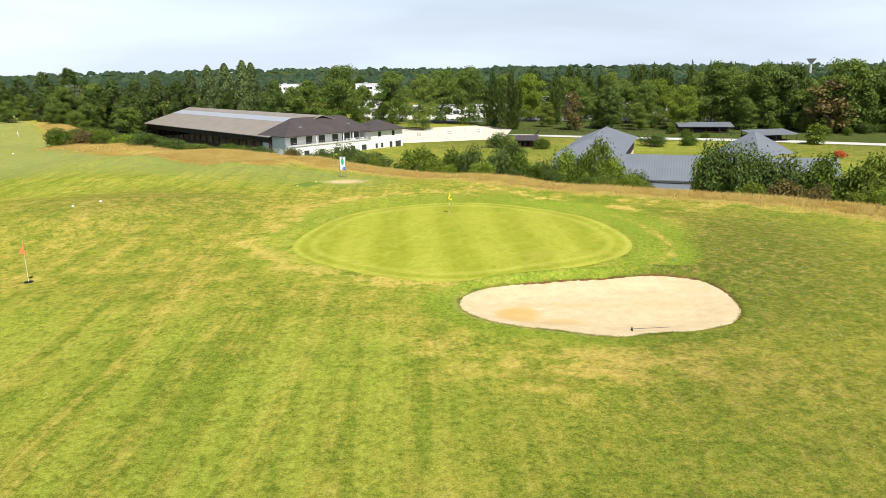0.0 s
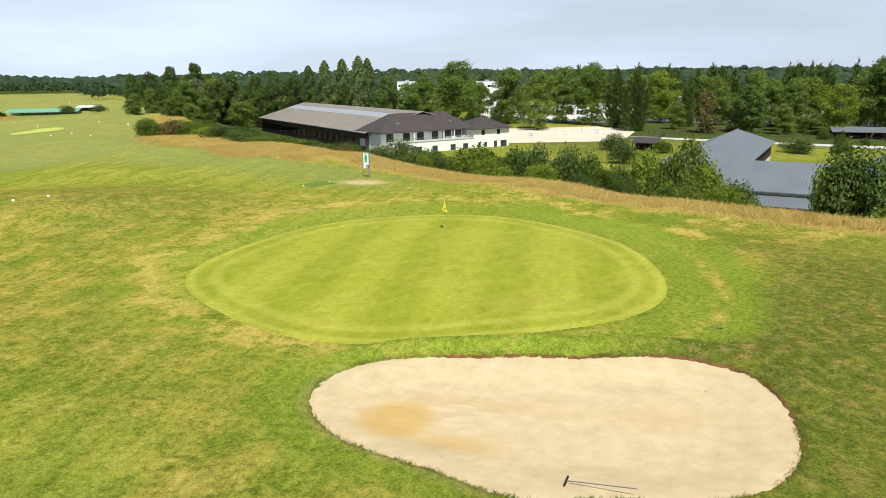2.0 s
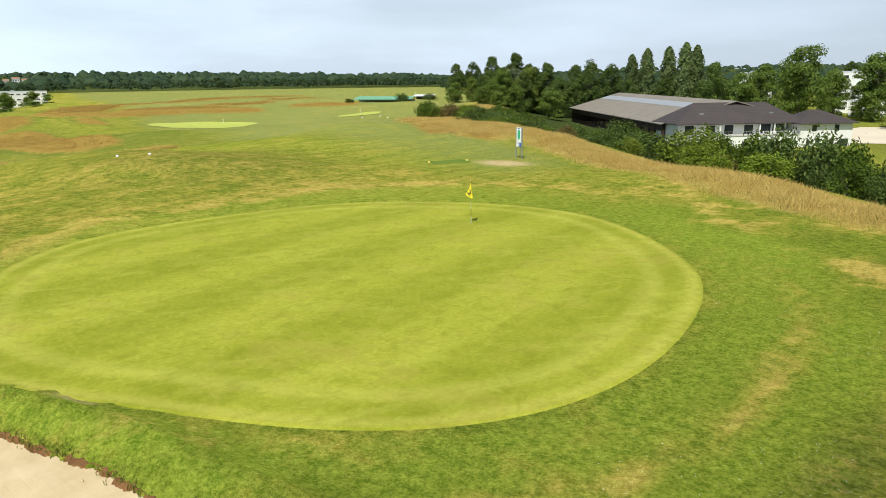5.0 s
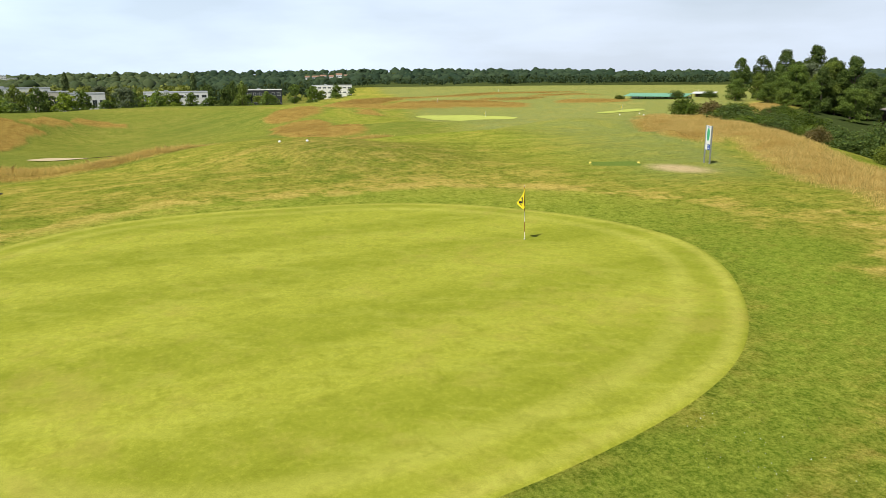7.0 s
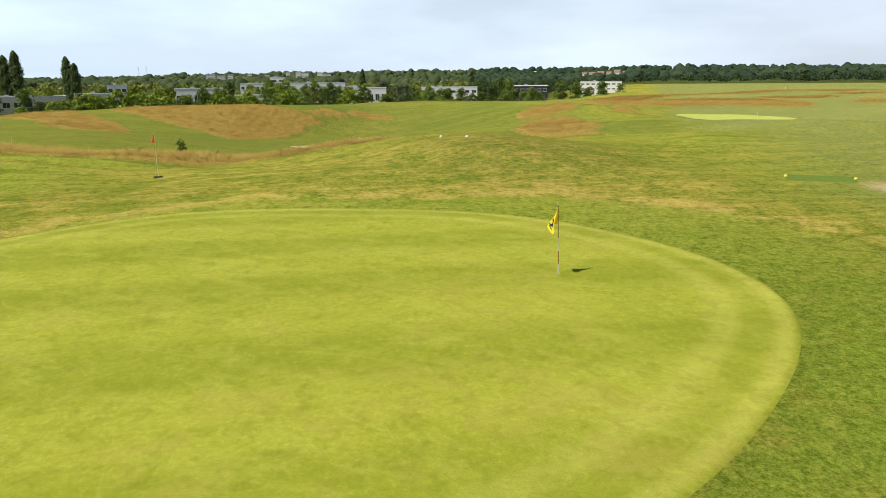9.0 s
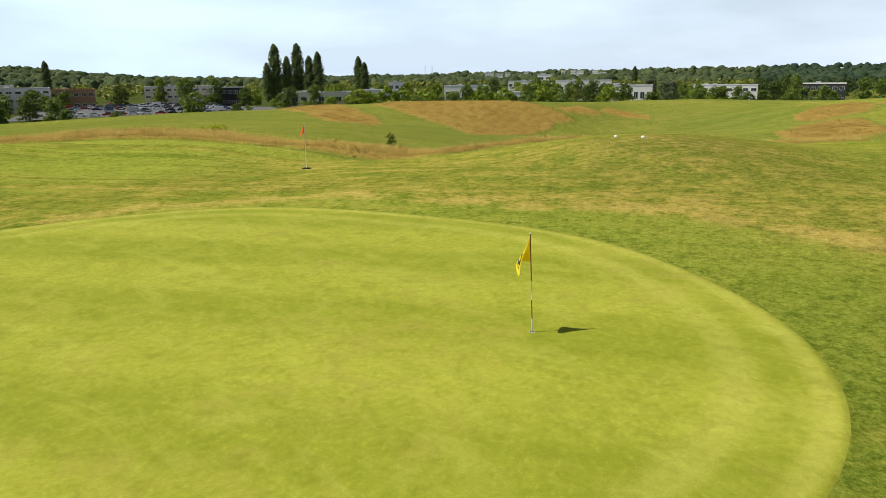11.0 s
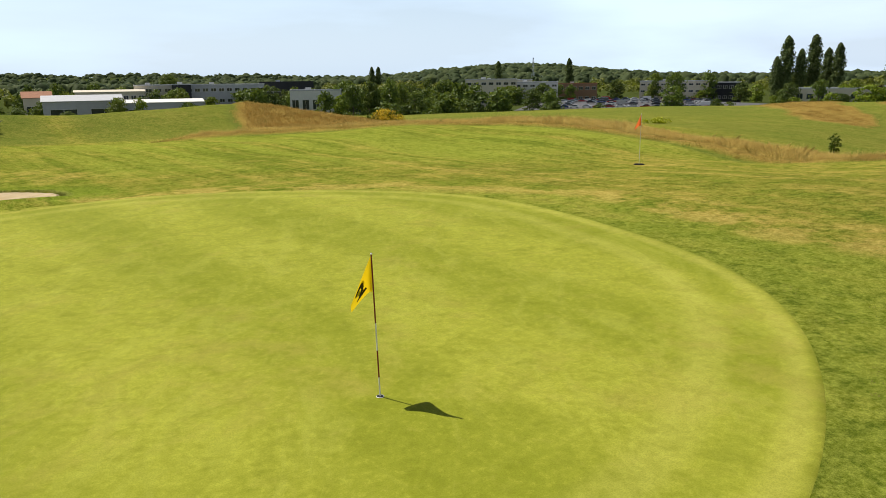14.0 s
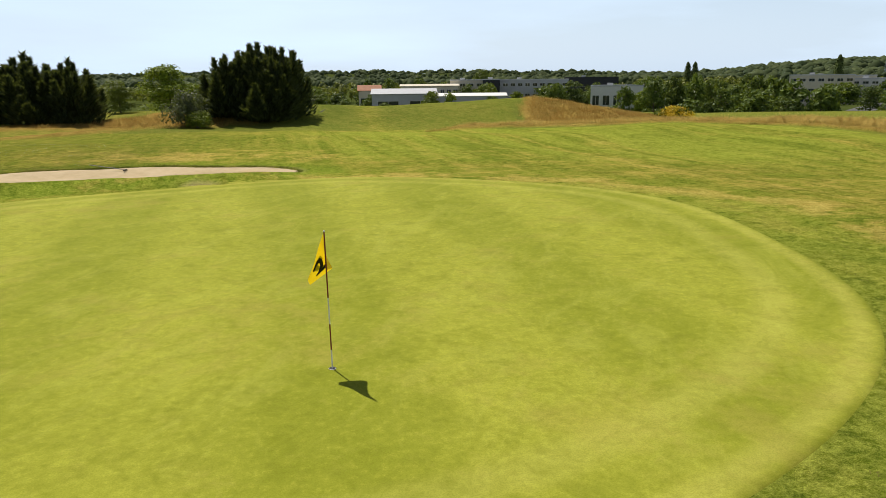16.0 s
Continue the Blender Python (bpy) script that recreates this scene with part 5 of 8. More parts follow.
def filler_trees():
    """More trees of the wooded strip behind the arena and of the windbreak."""
    rng = np.random.default_rng(31)
    strip = {"B": [], "D": []}
    for k in range(44):
        x, y = rng.uniform(-90, 270), rng.uniform(325, 430)
        if -90 < x < 30 and y < 372:
            y += 60
        strip["BD"[k % 3 == 0]].append((float(x), float(y), float(rng.uniform(17, 25)), float(rng.uniform(12, 16))))
    pines = [(float(rng.uniform(-40, 330)), float(rng.uniform(430, 540)), float(rng.uniform(23, 31)), float(rng.uniform(9, 13))) for k in range(60)]
    grove("C", pines, "wooded_strip", "tall dark conifers forming the skyline behind the arena")
    for kind, label in (("B", "green trees of the wooded strip behind the arena"), ("D", "dark trees of the wooded strip behind the arena")):
        grove(kind, strip[kind], "wooded_strip", label)
    for k in range(26):
        u = k / 25
        x, y = -178 + 94 * u + rng.uniform(-4, 4), 232 + 62 * u + rng.uniform(-5, 12)
        plant("D", float(x), float(y), float(rng.uniform(13, 18.5)), float(rng.uniform(9, 12)), "windbreak along the course")
    for x, y, h in ((58, 262, 13), (74, 250, 12), (96, 258, 15), (118, 244, 14), (140, 240, 17), (36, 270, 12), (150, 256, 20), (176, 240, 22), (70, 282, 15), (124, 276, 18), (188, 220, 24), (206, 230, 22)):
        plant("B", x, y, h, h * 0.8, "trees round the paddocks")
    for x, y, h, kind in ((148, 226, 15, "D"), (158, 236, 17, "D"), (140, 232, 13, "B"), (172, 236, 18, "D"), (166, 250, 22, "B"), (182, 248, 24, "D"), (150, 262, 16, "D"), (128, 268, 13, "B"), (190, 262, 24, "B"),
                          (120, 290, 14, "D"), (104, 292, 13, "B"), (158, 296, 18, "D"), (178, 288, 20, "B"), (144, 300, 16, "D"), (196, 232, 20, "D"), (210, 246, 24, "D"), (86, 300, 12, "D"), (64, 318, 14, "B"), (216, 262, 24, "B"), (118, 262, 27, "B"), (128, 250, 29, "B"), (140, 250, 28, "D"), (176, 214, 29, "B"), (190, 222, 30, "B"), (200, 206, 27, "B"), (90, 276, 22, "L"), (76, 286, 20, "B")):
        plant(kind, x, y, h, h * 0.75, "trees round the paddocks")
    for x, y, h in ((138, 216, 4.5), (146, 214, 3.5), (156, 220, 5), (164, 224, 4), (128, 236, 4), (150, 180, 5), (142, 168, 5.5), (156, 172, 6), (86, 218, 3.5), (92, 214, 2.6), (174, 226, 5), (120, 252, 4)):
        plant("b" if h < 5 else "d", x, y, h, h * 1.5, "shrubs round the paddocks")


def grove(kind, spots, name, label):
    """Many far trees of one kind joined: crowns and trunks at (x, y, height, width)."""
    maker, mat, h, w, count, long, rad, _ = KINDS[kind]
    V, F, M, base = [], [], [], 0
    protos = []
    count, long = int(count * 0.5), long * 1.4
    for v in range(3):
        rng = np.random.default_rng(900 + v + ord(kind))
        for me, slot in ((maker(rng, h, w, count, long, mat), 0), (trunk_mesh(rng, h, rad, 6, w * 0.4, 0.15), 1)):
            co = np.empty(len(me.vertices) * 3)
            me.vertices.foreach_get("co", co)
            protos.append((co.reshape(-1, 3), np.array([q.vertices[:] for q in me.polygons]), slot))
            bpy.data.meshes.remove(me)
    for k, (x, y, th, tw) in enumerate(spots):
        a = k * 2.4
        z = gz(x, y) - 0.1
        for co, f, slot in protos[2 * (k % 3):2 * (k % 3) + 2]:
            c, s = math.cos(a) * tw / w, math.sin(a) * tw / w
            V.append(np.stack([x + co[:, 0] * c - co[:, 1] * s, y + co[:, 0] * s + co[:, 1] * c, z + co[:, 2] * th / h], 1))
            F.append(f + base)
            M.append(np.full(len(f), slot))
            base += len(co)
    me = mesh_of(name, np.concatenate(V), np.concatenate(F), mat)
    me.materials.append(BARK)
    me.polygons.foreach_set("material_index", np.concatenate(M))
    tagged(new(name, me), label, "trees", kind="stuff")


def town_trees():
    """Trees between the buildings beyond the course, west and south."""
    rng = np.random.default_rng(77)
    spots = {"T": [], "K": [], "V": []}
    n = 0
    while n < 250:
        b = rng.uniform(73, 186)
        ridge = float(np.interp(b, RIDGE[0], RIDGE[1]))
        r = ridge + 36 + 300 * rng.random() ** 1.5
        x, y = -r * math.sin(radians(b)), r * math.cos(radians(b))
        if math.hypot(x + 258, y + 214) < 92 or (b > 152 and r < 350 and rng.random() < 0.85) or (b < 86 and r < 400 and y > 40):
            continue
        top = 4.8 + r * math.tan(radians(rng.uniform(-2.5, -0.6 if b < 125 else -0.3)))
        h = min(15.0, max(4.5, top - gz(x, y)))
        kind = str(rng.choice(["T", "K", "V", "K", "V", "T", "V"] if b < 130 else ["T", "K", "K", "T", "V"]))
        spots[kind].append((x, y, h, min(h, 10) * rng.uniform(0.95, 1.25)))
        n += 1
    for kind, label in (("T", "green trees between the town's buildings"), ("K", "dark green trees between the town's buildings"), ("V", "yellow-green trees between the town's buildings")):
        grove(kind, spots[kind], "town_trees", label)


hedge()
filler_trees()
town_trees()
plant("r", -98, 110, 4.6, 7.5)
plant("b", -101.5, 107, 5.2, 8.5)
for x_, y_, h_ in ((-28, 118, 5), (-12, 140, 4.5), (0, 128, 5), (14, 152, 6), (-50, 135, 3.5), (-70, 142, 3.2), (-88, 168, 3.4), (-60, 128, 4), (26, 180, 4.5), (60, 215, 4), (84, 232, 4), (-34, 132, 4.2), (-14, 118, 5.2)):
    plant("b" if h_ < 5 else "d", x_, y_, h_, h_ * 1.4, "shrubs round the riding centre")
plant("d", 12, 185, 6.0, 10.0)
plant("d", 66, 188, 5.0, 11.0)
plant("b", 79, 190, 4.0, 9.0)
plant("R", 144, 226, 21, 18)
plant("V", 121, 186, 7.5, 7.5)
plant("L", 92, 246, 20, 14)
plant("D", 62, 258, 19, 16)
plant("B", 80, 262, 21, 15)
plant("R", 46, 252, 17, 11)
for x_, y_, h_ in ((-165, 215, 10), (-172, 228, 13), (-150, 212, 11), (-140, 222, 12), (-185, 214, 9), (-158, 200, 8), (-146, 194, 7)):
    plant("B", x_, y_, h_, h_ * 0.95, "windbreak along the course")
plant("d", -226, 222, 4.5, 8.0)
plant("b", -246, 206, 2.6, 5.0)
plant("d", -222, 238, 4.0, 7.0)
for x_, y_, h_ in ((-62, 322, 17), (-48, 318, 16), (-78, 326, 18), (-36, 316, 14), (-98, 330, 17), (-112, 322, 17)):
    plant("B", x_, y_, h_, h_ * 0.85, "trees behind the riding arena")


# ---- tall grass, far woods ----
def blades(name, x, y, height, width, mat, label, seed, per=4, lean=0.35, spread=0.05):
    """Clumps of arching blades standing on the ground."""
    rng = np.random.default_rng(seed)
    n = len(x)
    bx = np.repeat(x, per) + rng.normal(0, spread, n * per)
    by = np.repeat(y, per) + rng.normal(0, spread, n * per)
    bz = level(bx, by) - 0.03
    h = np.repeat(height, per) * rng.uniform(0.7, 1.12, n * per)
    w = np.repeat(width, per) * rng.uniform(0.7, 1.3, n * per)
    t = rng.uniform(0, 6.283, n * per)
    q = rng.uniform(0, lean, n * per) * h
    a = rng.uniform(0, 6.283, n * per)
    base = np.stack([bx, by, bz], 1)
    s = np.stack([np.cos(t) * w * 0.5, np.sin(t) * w * 0.5, 0 * w], 1)
    tip = base + np.stack([np.cos(a) * q, np.sin(a) * q, h], 1)
    mid = base + np.stack([np.cos(a) * q * 0.35, np.sin(a) * q * 0.35, h * 0.6], 1)
    v = np.stack([base - s * 0.7, base + s * 0.7, mid + s, tip, mid - s], 1).reshape(-1, 3)
    i = np.arange(n * per) * 5
    f = np.stack([i, i + 1, i + 2, i + 3, i + 4], 1)
    me = mesh_of(name, v, f, mat)
    me.attributes.new("tip", "FLOAT", "POINT").data.foreach_set("value", np.tile(np.array([0, 0, 0.7, 1, 0.7], np.float32), n * per))
    return tagged(new(name, me), label, "tall grass", kind="stuff")


def scatter(rng, box, density, keep):
    x0, x1, y0, y1 = box
    n = int((x1 - x0) * (y1 - y0) * density)
    x, y = rng.uniform(x0, x1, n), rng.uniform(y0, y1, n)
    k = keep(x, y)
    return x[k], y[k]


def tall_grass():
    rng = np.random.default_rng(11)
    for name, box, density, width, green in (("golden_grass_bank", (-60, 60, -16, 84), 44.0, 0.018, 0.14), ("golden_grass_west", (-82, -8, -76, 24), 62.0, 0.012, 0.20),
                                             ("golden_grass_slopes", (-290, -84, -135, 214), 4.2, 0.080, 0.16), ("golden_grass_south", (-66, 60, -136, -60), 11.0, 0.05, 0.10),
                                             ("golden_grass_edge", (-170, -60, 72, 200), 6.0, 0.07, 0.12), ("golden_grass_far", (-365, -262, 80, 290), 1.2, 0.25, 0.1)):
        x, y = scatter(rng, box, density, lambda x, y: gold(x, y) + 0.7 * wobble(x, y, 1.1, 9.0) > rng.uniform(-0.5, 2.4, x.shape))
        if name == "golden_grass_south":
            keep = along(WEST_GRASS, x, y)[0] < -14
            keep |= y < -80
            x, y = x[keep], y[keep]
        h = rng.uniform(0.48, 0.82, len(x)) * (0.5 + 0.5 * smooth(gold(x, y) / 2.4)) * np.where(rng.random(len(x)) < 0.10, 1.12, 1.0) * (1 + 0.12 * wobble(x, y, 0.8, 2.0) + 0.06 * wobble(x, y, 2.3, 5.0))
        if name == "golden_grass_bank":
            h = h * 0.86
        if name == "golden_grass_west":
            h = h * 1.15
        if name == "golden_grass_slopes":
            h = h * 0.72
        g = rng.random(len(x)) < green
        blades(name, x[~g], y[~g], h[~g], np.full((~g).sum(), width), FESCUE_PALE if name in ("golden_grass_bank", "golden_grass_edge") else FESCUE_RIPE if name == "golden_grass_west" else FESCUE, "tall sun-bleached golden fescue grass", 3, lean=0.85, spread=0.32)
        blades(name, x[g], y[g], h[g] * 0.75, np.full(g.sum(), width * 1.3), REED, "green weeds among the golden grass", 4, lean=0.7, spread=0.25)


tall_grass()


def rough_tufts():
    """Short uneven tufts and clover heads in the mown rough round the green and the bunker."""
    rng = np.random.default_rng(13)

    def keep(x, y):
        e = inside(GREEN_AT, GREEN_R, x, y)
        d = inside(SAND_AT, SAND_R, x, y)
        patch = wobble(x, y, 1.3, 1.0) + wobble(x, y, 0.45, 4.0) + 0.9 * wobble(x, y, 3.1, 6.0)
        right = smooth((x - 15) / 6)
        return (e < -0.35) & (d < -0.2) & (gold(x, y) < 0) & (patch + rng.uniform(-1.2, 1.2, x.shape) > 0.75 - 0.9 * right)

    x, y = scatter(rng, (-34, 40, -50, 24), 15.0, keep)
    blades("rough_tufts", x, y, rng.uniform(0.03, 0.085, len(x)), np.full(len(x), 0.016), TURF_BLADES, "short uneven tufts in the mown rough", 5, per=4, lean=0.9)
    x, y = scatter(rng, (14, 40, -48, -4), 18.0, lambda x, y: keep(x, y) & (wobble(x, y, 0.7, 3.0) > -0.1))
    blades("clover_heads", x, y, np.full(len(x), 0.05), np.full(len(x), 0.017), WHITE_PAINT, "white clover heads dotted in the rough", 6, per=1, lean=0.3)
    # grass hanging over the bunker's edge
    th = rng.uniform(0, 2 * math.pi, 5200)
    r = outline(SAND_R, th) + rng.normal(0.10, 0.09, len(th))
    x, y = SAND_AT[0] + r * np.cos(th), SAND_AT[1] + r * np.sin(th)
    k = wobble(x, y, 2.2, 2.0) + rng.uniform(-0.8, 0.8, len(x)) > -0.1
    x, y = x[k], y[k]
    ob = blades("edge_grass", x, y, rng.uniform(0.05, 0.13, len(x)), np.full(len(x), 0.018), TURF_BLADES, "ragged grass along the bunker edge", 7, per=3, lean=0.8)


rough_tufts()


def leafy_wood(rng, x, y, per, size, mat, label):
    """Crowns of many loose leaf clusters for the middle distance."""
    n = len(x)
    z, h, w = level(x, y), rng.uniform(7, 14, len(x)), rng.uniform(3.6, 6.6, len(x)) * (1 + np.hypot(x, y) / 3500)
    d = rng.normal(0, 1, (n, per, 3))
    d /= np.linalg.norm(d, axis=2)[:, :, None]
    d[:, :, 2] = np.abs(d[:, :, 2]) * 1.1 - 0.25
    q = rng.uniform(0.7, 1.08, (n, per, 1)) * (1 + 0.22 * np.sin(d[:, :, :1] * 5 + x[:, None, None]))
    p = np.stack([x, y, z + h * 0.52], 1)[:, None, :] + d * q * np.stack([w, w, h * 0.5], 1)[:, None, :]
    v, f = leaves(rng, p.reshape(-1, 3), d.reshape(-1, 3) + np.array([0, 0, 0.3]), size, size * 0.7)
    tagged(new("woodland", mesh_of("woodland", v, f, mat)), label, "woodland", kind="stuff")


def domed_wood(rng, x, y, label, mat):
    """Far crowns: lumpy, uneven domes standing close together."""
    x = np.concatenate([x, x + rng.normal(0, 14, len(x))])
    y = np.concatenate([y, y + rng.normal(0, 14, len(y))])
    n, seg = len(x), 6
    r0 = np.hypot(x, y)
    w = rng.uniform(3.4, 7.0, n) * np.where(rng.random(n) < 0.35, 1.7, 1.0) * (1 + r0 / 4000)
    h = rng.uniform(6, 11, n) + w * rng.uniform(0.15, 0.75, n)
    th = np.linspace(0, 2 * np.pi, seg, endpoint=False)
    prof = ((0.25, 1.0), (0.68, 0.82), (0.90, 0.45))
    rows = []
    for u, q in prof:
        a = th[None, :] + rng.normal(0, 0.16, (n, seg))
        rr = (w * q)[:, None] * rng.normal(1.0, 0.22, (n, seg))
        zz = (level(x, y) - 1.0)[:, None] + h[:, None] * (u + rng.normal(0, 0.07, (n, seg)))
        rows.append(np.stack([x[:, None] + rr * np.cos(a), y[:, None] + rr * np.sin(a), zz], 2))
    top = np.stack([x + rng.normal(0, 1, n), y + rng.normal(0, 1, n), level(x, y) - 1.0 + h * rng.uniform(0.98, 1.12, n)], 1)[:, None, :]
    v = np.concatenate(rows + [top], 1)
    per = 3 * seg + 1
    f = []
    for k in range(2):
        for i in range(seg):
            j = (i + 1) % seg
            f += [(k * seg + i, k * seg + j, (k + 1) * seg + j), (k * seg + i, (k + 1) * seg + j, (k + 1) * seg + i)]
    f += [(2 * seg + i, 2 * seg + (i + 1) % seg, 3 * seg) for i in range(seg)]
    f = (np.array(f)[None] + (np.arange(n) * per)[:, None, None]).reshape(-1, 3)
    tagged(new("woodland", mesh_of("woodland", v.reshape(-1, 3), f, mat, True)), label, "woodland", kind="stuff")


def far_woods():
    """Wooded distance: tree crowns in drifts, thousands of them."""
    rng = np.random.default_rng(21)
    n = 26000
    u = rng.random(n)
    r = 520 * (3900 / 520) ** u
    t = rng.uniform(0, 2 * math.pi, n)
    x, y = -r * np.sin(t), r * np.cos(t)
    # the wooded hill to the south-west
    x, y = np.concatenate([x, rng.normal(-1330, 300, 3000)]), np.concatenate([y, rng.normal(-1640, 300, 3000)])
    r, t = np.hypot(x, y), np.mod(np.arctan2(-x, y), 2 * math.pi)
    # a thick belt of woods beyond the northern fields
    ub, ur = np.radians(rng.uniform(-8, 78, 1300)), rng.uniform(905, 1140, 1300)
    x, y = np.concatenate([x, -ur * np.sin(ub)]), np.concatenate([y, ur * np.cos(ub)])
    r, t = np.hypot(x, y), np.mod(np.arctan2(-x, y), 2 * math.pi)
    n = len(x)
    s_, run_ = along(SCARP, x, y)
    bear = np.mod(np.degrees(np.arctan2(-x, y)), 360)
    north = smooth((80 - bear) / 10)
    dens = 0.6 * (np.hypot(x + 1330, y + 1640) < 650) + 0.55 + 0.45 * wobble(x, y, 0.006, 2.2) + 0.35 * smooth((r - 1300) / 900)
    town = (np.mod(np.degrees(t), 360) > 66) & (np.mod(np.degrees(t), 360) < 215) & (r < 1150)
    k = (rng.random(n) < np.where(town, dens * 0.55, dens + 0.15))
    k &= ~((r < 895) & (s_ < -25) & (north > 0.5))
    k &= ~((r < 640) & (x > -420) & (x < -150) & (y > 150))
    x, y, r = x[k], y[k], r[k]
    # nearer woods as loose leafy crowns
    near = r < 1150
    near &= rng.random(len(r)) < np.where(r < 1150, 0.62, 1)
    bear = np.mod(np.degrees(np.arctan2(-x, y)), 360)
    west = near & (bear > 84) & (bear < 230)
    leafy_wood(rng, x[west], y[west], 40, 1.9, TOWN_WOOD, "green woodland between the distant roofs")
    leafy_wood(rng, x[near & ~west], y[near & ~west], 40, 1.9, FOREST, "dark green belt of woods beyond the fields")
    far = (r >= 1150) & ((bear < 215) | (bear > 320) | (rng.random(len(r)) < 0.3))
    south = far & (bear > 84) & (bear < 215)
    domed_wood(rng, x[south], y[south], "green wooded hill behind the town", HILL_WOOD)
    domed_wood(rng, x[far & ~south], y[far & ~south], "dark green woodland stretching to the horizon", FOREST)


far_woods()


# ---- building blocks ----
def part(name, bm, mat, parent, label=""):
    """One mesh object under a thing, or under a part of it."""
    me = bpy.data.meshes.new(name)
    bm.to_mesh(me)
    bm.free()
    me.materials.append(mat)
    return under(name, me, parent, label)


def box(bm, x0, x1, y0, y1, z0, z1, bevel=0.0):
    m = Matrix.Translation(((x0 + x1) / 2, (y0 + y1) / 2, (z0 + z1) / 2)) @ Matrix.Diagonal((x1 - x0, y1 - y0, z1 - z0, 1))
    g = bmesh.ops.create_cube(bm, size=1, matrix=m)
    if bevel:
        es = {e for v in g["verts"] for e in v.link_edges}
        bmesh.ops.bevel(bm, geom=list(es), offset=bevel, segments=2, affect="EDGES")
    return bm


def box_part(name, dims, mat, parent, label="", bevel=0.0):
    return part(name, box(bmesh.new(), *dims, bevel), mat, parent, label)


def slab(bm, pts, thick):
    """A flat polygon given thickness downwards."""
    top = [bm.verts.new(p) for p in pts]
    low = [bm.verts.new((p[0], p[1], p[2] - thick)) for p in pts]
    bm.faces.new(top)
    bm.faces.new(low[::-1])
    for k in range(len(pts)):
        j = (k + 1) % len(pts)
        bm.faces.new((top[k], low[k], low[j], top[j]))


def rod(bm, a, b, r, n=8, r2=None):
    a, b = Vector(a), Vector(b)
    m = Matrix.Translation((a + b) / 2) @ (b - a).to_track_quat("Z", "Y").to_matrix().to_4x4()
    bmesh.ops.create_cone(bm, cap_ends=True, segments=n, radius1=r, radius2=r if r2 is None else r2, depth=(b - a).length, matrix=m)


def root_at(name, x, y, z, turn, label, category, group=""):
    ob = new(name)
    ob.matrix_world = pose(x, y, z, 0, 0, turn)
    return tagged(ob, label, category, group)


def window_at(parent, x, z, w, h, y, frame_mat=WHITE_PAINT, deep=0.12):
    """A window in a wall that faces -y at the given y: frame proud of the wall, pane set back in it."""
    bm = bmesh.new()
    t = 0.09
    box(bm, x - w / 2, x + w / 2, y - 0.04, y + deep, z, z + t)
    box(bm, x - w / 2, x + w / 2, y - 0.04, y + deep, z + h - t, z + h)
    box(bm, x - w / 2, x - w / 2 + t, y - 0.04, y + deep, z + t, z + h - t)
    box(bm, x + w / 2 - t, x + w / 2, y - 0.04, y + deep, z + t, z + h - t)
    if w > 1.4:
        box(bm, x - t / 2, x + t / 2, y - 0.03, y + deep, z + t, z + h - t)
    win = part("window", bm, frame_mat, parent)
    box_part("pane", (x - w / 2 + t, x + w / 2 - t, y - 0.012, y + 0.03, z + t, z + h - t), GLASS, win)
    return win


def hip_roof(bm, x0, x1, y0, y1, z, rise, over, run=None):
    x0, x1, y0, y1 = x0 - over, x1 + over, y0 - over, y1 + over
    run = run or (y1 - y0) / 2
    ym = (y0 + y1) / 2
    a, b = (x0 + run, ym, z + rise), (x1 - run, ym, z + rise)
    c = [(x0, y0, z), (x1, y0, z), (x1, y1, z), (x0, y1, z)]
    slab(bm, [c[0], c[1], b, a], 0.22)
    slab(bm, [c[2], c[3], a, b], 0.22)
    slab(bm, [c[1], c[2], b], 0.22)
    slab(bm, [c[3], c[0], a], 0.22)


